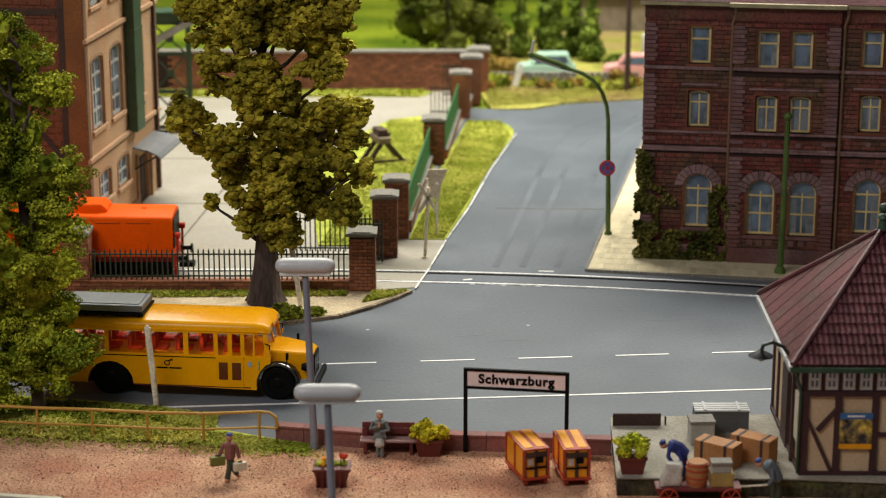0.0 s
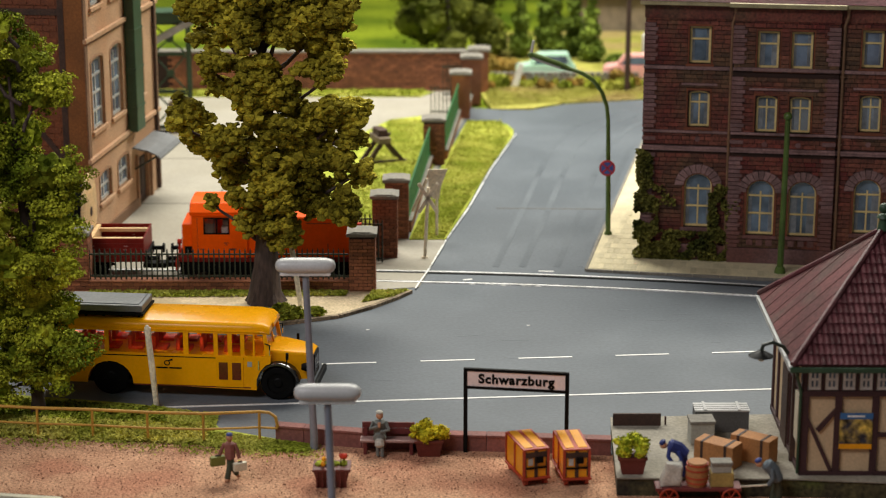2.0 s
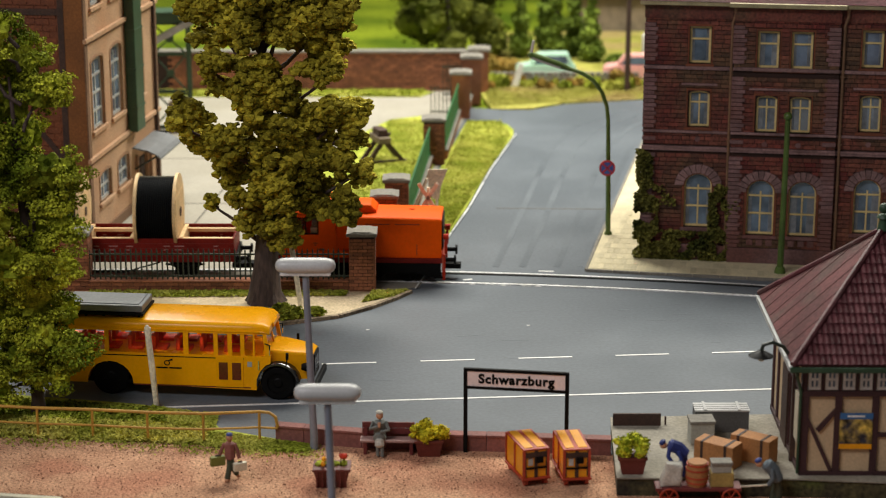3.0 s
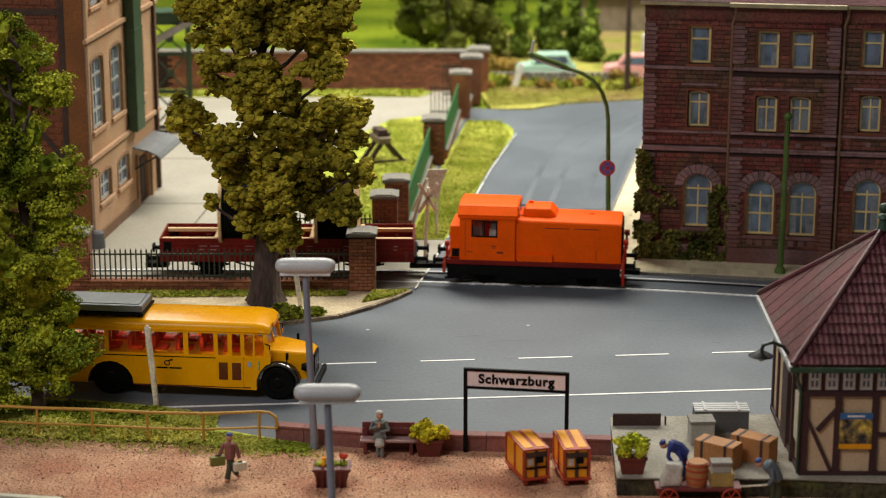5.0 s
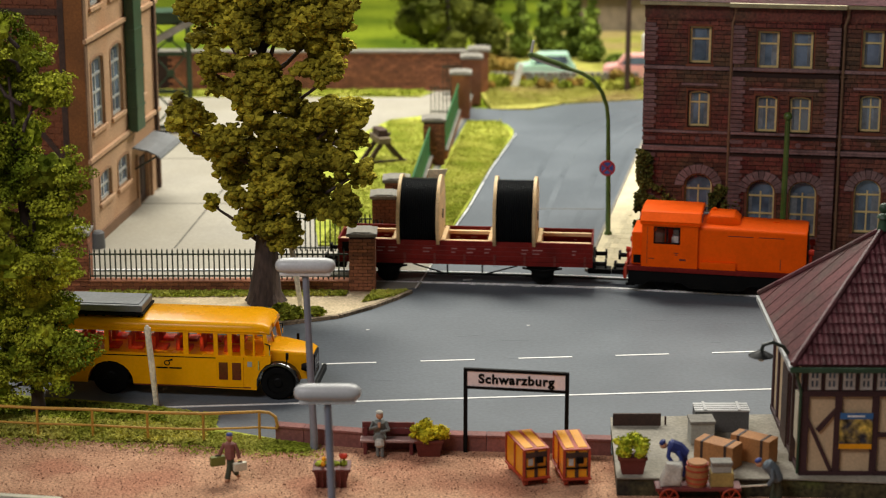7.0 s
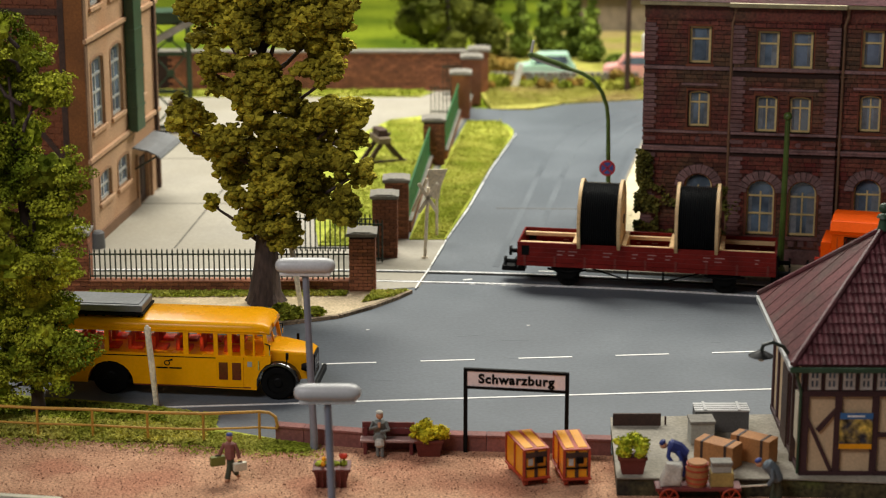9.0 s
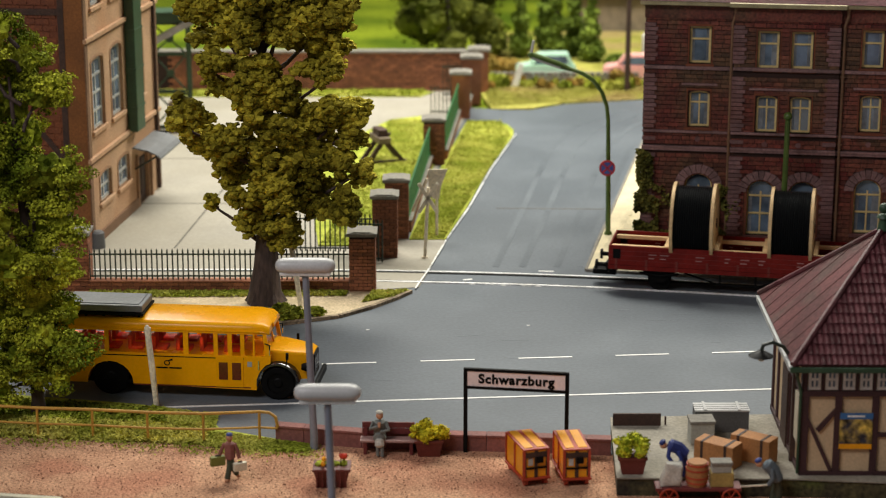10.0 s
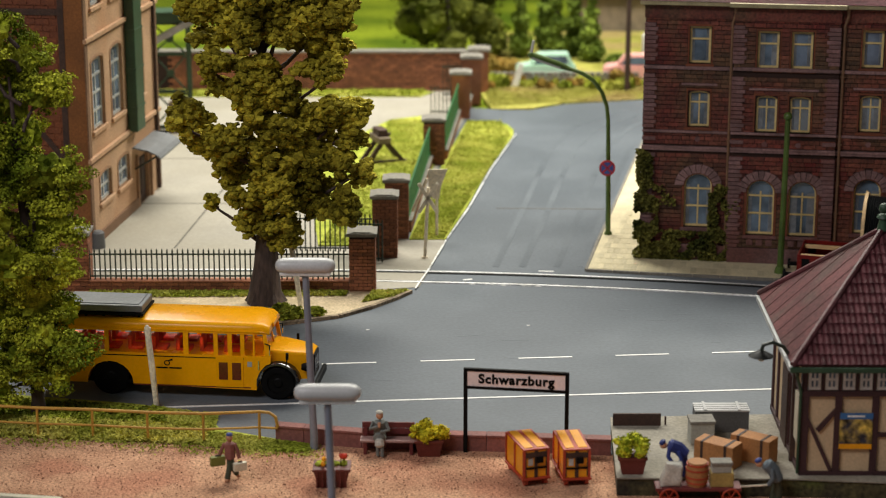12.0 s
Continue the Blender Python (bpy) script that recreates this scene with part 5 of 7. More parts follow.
def kerb():
    """Stones along the footpath's curved edge."""
    k = thing("kerb", "earthy brown kerb stones along the curved footpath edge", "kerb", kind="structure")
    pts = [(-19, 85.3), (-9, 85.55), (-6.93, 85.7), (-4.54, 86.75), (-3.2, 88.05), (-2.1, 89.45), (-1.45, 90.5)]
    for (x0, y0), (x1, y1) in zip(pts, pts[1:]):
        n = max(1, int(math.hypot(x1 - x0, y1 - y0) / 1.0))
        for i in range(n):
            a, l = math.degrees(math.atan2(y1 - y0, x1 - x0)), math.hypot(x1 - x0, y1 - y0) / n
            f = (i + 0.5) / n
            bm = B()
            box(bm, -l / 2 + 0.02, -0.1, -0.05, l / 2 - 0.02, 0.1, 0.15, bevel=0.02)
            part("kerb_stone", bm, M_KERBE, k, m=P(x0 + (x1 - x0) * f, y0 + (y1 - y0) * f, 0, a))


kerb()


def pavement():
    p = slab("pavement", [(6.8, 94.05), (15.3, 92.45), (20.4, 91.7), (40, 89), (40, 104), (12.0, 121.5), (9.63, 109.1), (7.95, 100.2)], -0.2, 0.1, M_PAVE, "cream slab pavement round the stone building", "pavement")
    bm = B()
    box(bm, -0.147, -0.44, 0.09, 0.147, 0.44, 0.12)
    o = link("paving_slab", bm, M_PAVE)
    me = o.data
    bpy.data.objects.remove(o)
    n = 0
    rest = B()
    for i in range(56):
        for j in range(30):
            u, v = 0.2 + i * 0.312, 0.48 + j * 0.9
            a = radians(-9.5)
            x = 6.85 + u * math.cos(a) - v * math.sin(a) + (j * 0.08)
            y = 94.1 + u * math.sin(a) + v * math.cos(a)
            left = 6.8 + (y - 94.05) * 0.185
            inside_house = (x - 9.43) * math.sin(radians(-8.8)) * -1 + (y - 96.13) * math.cos(radians(-8.8)) > 0.1 and x > 9.7
            if x - 0.12 > left and not inside_house and x < 24:
                if n < 300 and y < 103:
                    piece("paving_slab", me, p, P(x, y, 0, -9.5))
                    n += 1
                else:
                    box(rest, -0.147, -0.44, 0.09, 0.147, 0.44, 0.12, pose(x, y, 0, 0, 0, -9.5))
    part("slab_field", rest, M_PAVE, p, kind="stuff")
    for (x0, y0), (x1, y1) in (((6.72, 93.95), (15.3, 92.35)), ((15.3, 92.35), (26, 90.7)), ((6.72, 93.95), (7.85, 100.2)), ((7.87, 100.2), (9.58, 109.1)), ((9.58, 109.1), (11.95, 121.5))):
        k = int(math.hypot(x1 - x0, y1 - y0) / 1.1)
        for i in range(k):
            f, l = (i + 0.5) / k, math.hypot(x1 - x0, y1 - y0) / k
            bm = B()
            box(bm, -l / 2 + 0.015, -0.07, -0.05, l / 2 - 0.015, 0.07, 0.13, bevel=0.015)
            part("kerb_stone", bm, M_CAP, p, m=P(x0 + (x1 - x0) * f, y0 + (y1 - y0) * f, 0, math.degrees(math.atan2(y1 - y0, x1 - x0))))


pavement()

# ---- brick piers, fences, walls ----


def bricks_on(parent, x0, x1, y0, y1, z0, z1, bl=0.42, bh=0.16, front=True, side=True, mat_=None):
    """Brick courses on the street face and one side of a block."""
    mat_ = mat_ or M_BRICK
    rows = int((z1 - z0) / bh)
    for r in range(rows):
        z = z0 + r * bh
        u = x0 - (bl / 2 if r % 2 else 0)
        while u < x1 - 0.02 and front:
            a, c = max(u, x0), min(u + bl, x1)
            if c - a > 0.08:
                boxpart("brick", mat_, parent, a + 0.012, y0 - 0.02, z + 0.012, c - 0.012, y0 + 0.03, z + bh - 0.012)
            u += bl
        v = y0 - (0 if r % 2 else bl / 2)
        while v < y1 - 0.02 and side:
            a, c = max(v, y0), min(v + bl, y1)
            if c - a > 0.08:
                boxpart("brick", mat_, parent, x1 - 0.03, a + 0.012, z + 0.012, x1 + 0.02, c - 0.012, z + bh - 0.012)
            v += bl


def pier(x0, x1, y, h, detail=True):
    p = thing("brick_pier", "square brick gate pier with a grey stone cap", "pier", (x0 + x1) / 2, y, 0, group="brick piers of the yard fence")
    w = (x1 - x0) / 2
    boxpart("core", M_MORTAR if detail else M_BRICK, p, -w + 0.03, 0.03, -0.1, w - 0.03, 2 * w - 0.03, h - 0.22)
    if detail:
        bricks_on(p, -w, w, 0.02, 2 * w, 0.02, h - 0.2)
    bm = B()
    box(bm, -w - 0.1, -0.08, h - 0.22, w + 0.1, 2 * w + 0.1, h - 0.06, bevel=0.02)
    prism(bm, [(-w - 0.02, h - 0.06), (w + 0.02, h - 0.06), (w * 0.6, h), (-w * 0.6, h)], 0.0, 2 * w)
    part("cap", bm, M_CAP, p, "grey stone cap")
    return p


for x0, x1, y, h in ((-17.25, -16.02, 90.36, 2.92), (-4.25, -3.07, 90.3, 2.9), (-3.39, -2.2, 96.13, 3.16), (-2.89, -1.72, 99.6, 3.1), (-1.12, 0.08, 115.3, 2.75), (0.5, 1.72, 127.9, 3.0), (1.22, 2.5, 132.8, 3.1), (1.75, 3.05, 136.1, 3.0)):
    pier(x0, x1, y, h, y < 120)


def iron_fence(label, x0, y0, x1, y1, z0, h, step, parent_name="iron_fence"):
    l = math.hypot(x1 - x0, y1 - y0)
    f = thing(parent_name, label, "fence", x0, y0, 0, math.degrees(math.atan2(y1 - y0, x1 - x0)), group="iron fences of the yard")
    for z in (z0 + 0.12, z0 + h - 0.32):
        boxpart("rail", M_IRON, f, 0, -0.03, z, l, 0.03, z + 0.07)
    bm = B()
    box(bm, -0.032, -0.032, z0, 0.032, 0.032, z0 + h - 0.12)
    v = bm.verts.new((0, 0, z0 + h))
    for a, b in (((-0.04, -0.04), (0.04, -0.04)), ((0.04, -0.04), (0.04, 0.04)), ((0.04, 0.04), (-0.04, 0.04)), ((-0.04, 0.04), (-0.04, -0.04))):
        bm.faces.new((bm.verts.new((*a, z0 + h - 0.14)), bm.verts.new((*b, z0 + h - 0.14)), v))
    o = link("picket", bm, M_IRON)
    me = o.data
    bpy.data.objects.remove(o)
    n = int(l / step)
    for i in range(n + 1):
        piece("picket", me, f, P(i * step, 0, 0))
    return f


def front_fence():
    w = thing("fence_wall", "low red brick wall under the iron fence", "wall", 0, 90.4, 0)
    boxpart("core", M_MORTAR, w, -40, 0.02, -0.1, -4.26, 0.5, 0.52)
    bricks_on(w, -16.0, -4.26, 0.0, 0.5, 0.0, 0.5, 0.5, 0.166, True, False)
    boxpart("coping", M_BRICK, w, -40, -0.04, 0.52, -4.26, 0.54, 0.6, "brick coping", 0.02)
    iron_fence("dark green spiked iron fence on a brick wall", -16.0, 90.65, -4.27, 90.65, 0.6, 1.46, 0.235)
    iron_fence("dark green spiked iron fence on a brick wall", -40, 90.65, -17.3, 90.65, 0.6, 1.46, 0.3)


front_fence()
iron_fence("dark green spiked iron fence inside the yard", -7.6, 97.0, -3.4, 96.9, 0.15, 1.9, 0.24)
iron_fence("open dark green iron gate leaf", -4.25, 95.55, -2.85, 95.25, 0.1, 2.1, 0.2, "iron_gate")


def panel_fence(x0, y0, x1, y1):
    l = math.hypot(x1 - x0, y1 - y0)
    f = thing("panel_fence", "bright green mesh fence panel on a low brick base", "fence", x0, y0, 0, math.degrees(math.atan2(y1 - y0, x1 - x0)), group="green fence panels")
    boxpart("base_wall", M_BRICK, f, 0, -0.15, -0.1, l, 0.15, 0.55)
    boxpart("coping", M_CAP, f, 0, -0.2, 0.55, l, 0.2, 0.63)
    n = int(l / 0.22)
    for i in range(n):
        boxpart("slat", M_GREENF, f, i * 0.22 + 0.02, -0.02, 0.64, i * 0.22 + 0.2, 0.02, 2.3)
    for z in (0.75, 2.15):
        boxpart("rail", M_GREENF, f, 0, -0.05, z, l, -0.021, z + 0.08)


M_GREENF = mat("bright_green_fence", (0.03, 0.16, 0.05), 0.6, 0.15, 1, 0.08)
panel_fence(-1.75, 100.9, -0.75, 115.3)
panel_fence(0.1, 116.6, 0.95, 127.9)
panel_fence(1.45, 129.2, 1.75, 132.7)
iron_fence("small dark green iron gate", -0.75, 129, 0.57, 129, 0.1, 1.9, 0.25, "iron_gate")
iron_fence("dark green iron gate leaf", 0.0, 133.5, 1.3, 134, 0.3, 2.2, 0.25, "iron_gate")


def back_wall():
    w = thing("back_wall", "long red brick boundary wall with a grey coping", "wall", 0, 136.7, 0, kind="")
    boxpart("core", M_MORTAR, w, -60, 0.02, -0.2, 1.8, 0.55, 2.6)
    rest = B()
    n = 0
    for r in range(13):
        z = r * 0.2
        x = -18 - (0.3 if r % 2 else 0)
        while x < 1.7:
            if x > -9.5 and n < 300:
                boxpart("brick", M_BRICK, w, x + 0.015, -0.02, z + 0.015, min(x + 0.585, 1.8), 0.03, z + 0.185)
                n += 1
            else:
                box(rest, x + 0.015, -0.02, z + 0.015, x + 0.585, 0.03, z + 0.185)
            x += 0.6
    part("brickwork", rest, M_BRICKI, w, kind="stuff")
    boxpart("coping", M_CAP, w, -60, -0.12, 2.6, 1.75, 0.68, 2.75, "grey stone coping", 0.02)


back_wall()

# ---- leaves ----


def leaf_mesh(name, centres, size, material, upright=False, aspect=1.0, bend=0.35, out=None, stray=0.5):
    """Many small bent leaves (two triangles each) round the given points."""
    n = len(centres)
    c = np.array(centres, float)
    nr = np.random.normal(size=(n, 3))
    if out is not None:
        nr = out + nr * stray
    elif upright:
        nr[:, 2] = np.abs(nr[:, 2]) + 0.6
    else:
        nr[:, 2] = np.abs(nr[:, 2]) + 0.35
    nr /= np.linalg.norm(nr, axis=1)[:, None]
    a = np.cross(nr, np.random.normal(size=(n, 3)))
    if upright:
        a = np.tile((0, 0, 0.7), (n, 1)) + np.random.normal(size=(n, 3)) * 0.6
        a -= nr * np.sum(a * nr, axis=1)[:, None]
    a /= np.linalg.norm(a, axis=1)[:, None]
    b = np.cross(nr, a)
    s = (size * (0.6 + 0.8 * np.random.rand(n)))[:, None]
    base = c - a * s * 0.5 * aspect
    tip = c + a * s * 0.5 * aspect + nr * s * bend * (np.random.rand(n)[:, None] - 0.5)
    l, r = c - b * s * 0.42 + nr * s * 0.12, c + b * s * 0.42 + nr * s * 0.12
    verts = np.stack([base, r, tip, l], axis=1).reshape(-1, 3) * S
    faces = np.arange(4 * n).reshape(-1, 4)
    me = bpy.data.meshes.new(name)
    me.from_pydata(verts.tolist(), [], faces.tolist())
    me.materials.append(material)
    return new(name, me)


def blob_mesh(name, lobes, material, squash=1.0, rough=0.35, sub=2):
    """Rough-skinned balls (x, y, z, r) in one mesh."""
    ref = bmesh.new()
    bmesh.ops.create_icosphere(ref, subdivisions=sub, radius=1)
    unit = np.array([v.co for v in ref.verts])
    uf = np.array([[v.index for v in f.verts] for f in ref.faces])
    ref.free()
    verts = [unit * q[3] * np.array((1, 1, squash)) * (1 + rough * 2 * (np.random.rand(len(unit), 1) - 0.5)) + np.array(q[:3]) for q in lobes]
    faces = [uf + i * len(unit) for i in range(len(lobes))]
    me = bpy.data.meshes.new(name)
    me.from_pydata((np.concatenate(verts) * S).tolist(), [], np.concatenate(faces).tolist())
    me.materials.append(material)
    return new(name, me)


def shell_points(lobes, n, inner=0.62, squash=0.92, ways=False):
    """Points in the outer shells of ellipsoid lobes (x, y, z, r)."""
    w = np.array([q[3] ** 2 for q in lobes], float)
    pick = np.random.choice(len(lobes), n, p=w / w.sum())
    d = np.random.normal(size=(n, 3))
    d /= np.linalg.norm(d, axis=1)[:, None]
    L = np.array(lobes, float)[pick]
    lump = np.array([noise.noise(Vector(v)) for v in (d * 2.6 + L[:, :3])])
    rad = L[:, 3] * (inner + (1 - inner) * np.random.rand(n) ** 0.5) * (1 + 0.28 * lump)
    pts = L[:, :3] + d * rad[:, None] * np.array((1, 1, squash))
    return (pts, d) if ways else pts


def branch(bm, p0, p1, r0, r1, seg=8, wob=0.2, n=5):
    p0, p1 = Vector(p0), Vector(p1)
    pts = [p0.lerp(p1, i / n) + Vector((random.uniform(-wob, wob), random.uniform(-wob, wob), 0)) * (0 < i < n) for i in range(n + 1)]
    tube(bm, pts, r0, seg, [r0 + (r1 - r0) * i / n for i in range(n + 1)])


def big_tree():
    t = thing("broadleaf_tree", "tall olive-green broadleaf tree with clumped foliage and dark bark", "tree", -7.9, 88.7, 0)
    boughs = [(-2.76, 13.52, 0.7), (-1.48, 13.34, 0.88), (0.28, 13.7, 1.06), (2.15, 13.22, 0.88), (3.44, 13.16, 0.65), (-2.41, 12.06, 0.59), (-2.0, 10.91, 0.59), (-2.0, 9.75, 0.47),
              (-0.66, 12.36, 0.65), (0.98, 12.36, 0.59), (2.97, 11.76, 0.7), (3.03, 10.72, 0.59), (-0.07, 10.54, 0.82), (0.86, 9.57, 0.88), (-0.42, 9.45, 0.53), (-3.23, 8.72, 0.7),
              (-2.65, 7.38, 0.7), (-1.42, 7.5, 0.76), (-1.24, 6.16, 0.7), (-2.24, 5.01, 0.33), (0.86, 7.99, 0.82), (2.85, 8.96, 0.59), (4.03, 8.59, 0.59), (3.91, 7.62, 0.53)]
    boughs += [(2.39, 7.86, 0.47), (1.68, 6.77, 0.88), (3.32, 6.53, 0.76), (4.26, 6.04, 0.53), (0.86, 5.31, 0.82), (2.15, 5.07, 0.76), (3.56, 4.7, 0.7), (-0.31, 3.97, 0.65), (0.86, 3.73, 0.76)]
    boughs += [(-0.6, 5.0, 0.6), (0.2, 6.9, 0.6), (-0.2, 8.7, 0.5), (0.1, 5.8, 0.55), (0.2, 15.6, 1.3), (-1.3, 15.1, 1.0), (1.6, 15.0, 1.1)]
    lobes = []
    for x, z, r in boughs:
        y = random.uniform(-1.3, -0.3) if abs(x - 0.3) < 1.3 else random.uniform(-1.0, 0.7)
        lobes.append((x, y, z, r * 0.9))
        for k in range(4):
            an = 6.283 * (k + random.random() * 0.7) / 4
            lobes.append((x + r * 0.62 * math.cos(an), y + random.uniform(-0.5, 0.5), z + r * 0.62 * math.sin(an), r * random.uniform(0.45, 0.62)))
        for k in (0.75, 0.5):
            fx, fz = x * k + 0.1, z - 0.35 * (1 - k)
            if not (-2.0 < fx < -0.5 and 7.6 < fz < 8.9) and not (1.7 < fx < 3.6 and 9.2 < fz < 10.0):
                lobes.append((fx, y * k + random.uniform(-0.3, 0.6), fz, r * random.uniform(0.6, 0.75)))
    bm = B()
    trunk = [(0, 0, -0.1), (-0.02, 0, 0.5), (0.08, 0, 1.8), (0.1, 0.05, 3.4), (0.05, 0, 5.5), (0.15, 0.05, 8), (0.1, 0, 11), (0.1, 0, 14.5)]
    tube(bm, trunk, 0.5, 14, [0.95, 0.72, 0.56, 0.46, 0.34, 0.27, 0.2, 0.1])
    for v in bm.verts:
        k = 1 + 0.16 * noise.noise(Vector((v.co.x * 3, v.co.y * 3, v.co.z * 0.5)))
        v.co.x, v.co.y = v.co.x * k, v.co.y * k
    for a in range(5):
        an = a * 1.26 + 0.3
        tube(bm, [(0.35 * math.cos(an), 0.35 * math.sin(an), 0.8), (0.75 * math.cos(an), 0.75 * math.sin(an), 0.1), (1.05 * math.cos(an), 1.05 * math.sin(an), -0.08)], 0.2, 7, [0.24, 0.22, 0.1])
    part("trunk", bm, M_BARK, t, "dark ridged trunk with root flare", smooth=True)
    for x, y, z, r in lobes[::9]:
        bm = B()
        branch(bm, (0.1, 0, max(2.6, z - 1.4 - abs(x) * 0.3)), (x, y, z), 0.14, 0.04)
        part("limb", bm, M_BARK, t)
    clumps = [(*p, random.uniform(0.2, 0.36)) for p in shell_points(lobes, 1500, 0.7)]
    cr = blob_mesh("crown", [(*q[:3], q[3] * 0.72) for q in clumps] + [(*q[:3], q[3] * 0.6) for q in lobes], M_LEAFA, 0.85, 0.4)
    cr.parent = t
    tagged(cr, "clumped olive-green foliage")
    chips = blob_mesh("foam_flock", [(*p, random.uniform(0.09, 0.23)) for p in shell_points(clumps, 14000, 0.85, 0.9)], M_LEAFA, 0.75, 0.5, 1)
    chips.parent = t
    tagged(chips, "coarse olive foam flakes", kind="stuff")
    pts, way = shell_points(clumps, 14000, 0.9, 0.85, True)
    lf = leaf_mesh("leaf_fringe", pts, 0.17, M_LEAFA, out=way, stray=0.5)
    lf.parent = t
    tagged(lf, "small olive leaves", kind="stuff")


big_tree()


def side_tree():
    t = thing("leafy_tree", "fresh green broadleaf tree with fine foliage on a thin trunk", "tree", -15.4, 74.7, 0)
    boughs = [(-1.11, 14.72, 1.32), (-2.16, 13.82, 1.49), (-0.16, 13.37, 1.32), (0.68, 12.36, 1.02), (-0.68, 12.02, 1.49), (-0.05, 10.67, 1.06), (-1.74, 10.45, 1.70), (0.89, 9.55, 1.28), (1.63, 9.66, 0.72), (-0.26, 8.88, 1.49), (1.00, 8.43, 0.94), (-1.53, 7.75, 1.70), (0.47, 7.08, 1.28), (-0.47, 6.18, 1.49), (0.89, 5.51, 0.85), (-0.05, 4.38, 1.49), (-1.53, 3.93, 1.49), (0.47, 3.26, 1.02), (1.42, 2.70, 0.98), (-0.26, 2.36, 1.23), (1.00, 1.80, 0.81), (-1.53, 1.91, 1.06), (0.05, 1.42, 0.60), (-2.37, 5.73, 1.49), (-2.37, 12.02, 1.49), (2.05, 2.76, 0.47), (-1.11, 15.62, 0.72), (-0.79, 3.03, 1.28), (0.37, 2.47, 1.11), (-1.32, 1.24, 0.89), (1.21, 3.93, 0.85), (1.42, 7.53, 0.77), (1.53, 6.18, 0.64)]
    lobes = [(x, random.uniform(-1.0, 1.0), z, r) for x, z, r in boughs]
    bm = B()
    tube(bm, [(0, 0, -0.1), (0.02, 0, 0.6), (-0.05, 0, 2), (0, 0, 5), (-0.2, 0, 9), (-0.4, 0, 13)], 0.3, 12, [0.34, 0.25, 0.22, 0.2, 0.15, 0.05])
    part("trunk", bm, M_BARK, t, "thin dark trunk", smooth=True)
    for x, y, z, r in lobes:
        bm = B()
        branch(bm, (0, 0, max(1.3, z - 1.2 - abs(x) * 0.3)), (x, y, z), 0.09, 0.02)
        part("limb", bm, M_BARK, t)
    clumps = [(*p, random.uniform(0.3, 0.6)) for p in shell_points(lobes, 620, 0.5)]
    cr = blob_mesh("crown", [(*q[:3], q[3] * 0.5) for q in lobes], M_LEAFB, 1.0, 0.4, 3)
    cr.parent = t
    tagged(cr, "dense inner foliage")
    pts, way = shell_points(clumps, 80000, 0.45, 0.5, True)
    way[:, 2] += 0.5
    lf = leaf_mesh("leaf_mass", pts, 0.12, M_LEAFB, out=way, stray=0.5)
    lf.parent = t
    tagged(lf, "fine fresh green leaves", kind="stuff")


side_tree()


def far_tree(x, y, h, w, material, name, label, conifer=False, n=2600, size=0.32):
    t = thing(name, label, "tree", x, y, -0.2, group="trees behind the wall")
    bm = B()
    tube(bm, [(0, 0, -0.1), (0, 0, h * 0.5), (0, 0, h * 0.95)], 0.2, 8, [0.25, 0.18, 0.03])
    part("trunk", bm, M_BARK, t, smooth=True)
    lobes = []
    if conifer:
        for i in range(14):
            k = i / 13
            lobes.append((random.uniform(-0.1, 0.1), random.uniform(-0.1, 0.1), h * (0.1 + 0.86 * k), w * (1.0 - 0.85 * k) * (0.75 + 0.25 * math.sin(i * 2.1))))
    else:
        for i in range(26):
            a = random.uniform(0, 6.28)
            k = random.random()
            lobes.append((w * 0.75 * math.cos(a), w * 0.5 * math.sin(a), h * (0.16 + 0.75 * k * k), w * random.uniform(0.26, 0.42)))
    blob_mesh("crown", [(*q[:3], q[3] * 0.7) for q in lobes], material, 1.0, 0.2).parent = t
    lf = leaf_mesh("leaf_mass", shell_points(lobes, n, 0.7), size, material)
    lf.parent = t
    tagged(lf, kind="stuff")


M_CONIF = mat("conifer_flock", (0.1, 0.155, 0.02), 0.9, 0.3, 0.5, 0.2, 9, 0, col2=(0.19, 0.25, 0.04), spec=0.1, per_piece=0.4, island=True)
M_PINEF = mat("pine_flock", (0.05, 0.065, 0.01), 0.9, 0.3, 0.5, 0.2, 9, 0, col2=(0.11, 0.12, 0.018), spec=0.1, per_piece=0.4, island=True)
M_SHRUB = mat("ochre_shrub_flock", (0.2, 0.16, 0.03), 0.95, 0.3, 0.8, 0.2, 9, 0, col2=(0.32, 0.2, 0.05), spec=0.1, per_piece=0.4, island=True)
far_tree(0.3, 149, 8.0, 4.2, M_PINEF, "pine_tree", "dark spreading pine behind the brick wall")
for x, y, h, w in ((5.6, 149, 8.5, 0.95), (7.5, 152, 9.0, 0.95), (8.15, 147.5, 8.2, 0.8), (9.5, 149.5, 7.2, 1.05), (10.6, 147.5, 6.6, 1.05)):
    far_tree(x, y, h, w, M_CONIF, "conifer", "slim dark green conifer behind the shrubs", True, 1500, 0.28)


def shrub(x, y, r, material, label, n=450):
    t = thing("shrub", label, "shrub", x, y, 0.0, group="shrubs beside the side street")
    lobes = [(random.uniform(-r, r) * 0.6, random.uniform(-r, r) * 0.4, r * random.uniform(0.25, 0.7), r * random.uniform(0.4, 0.7)) for _ in range(5)]
    blob_mesh("foliage", [(*q[:3], q[3] * 0.75) for q in lobes], material, 1.0, 0.3).parent = t
    lf = leaf_mesh("leaf_mass", shell_points(lobes, n, 0.7), 0.2, material)
    lf.parent = t
    tagged(lf, kind="stuff")


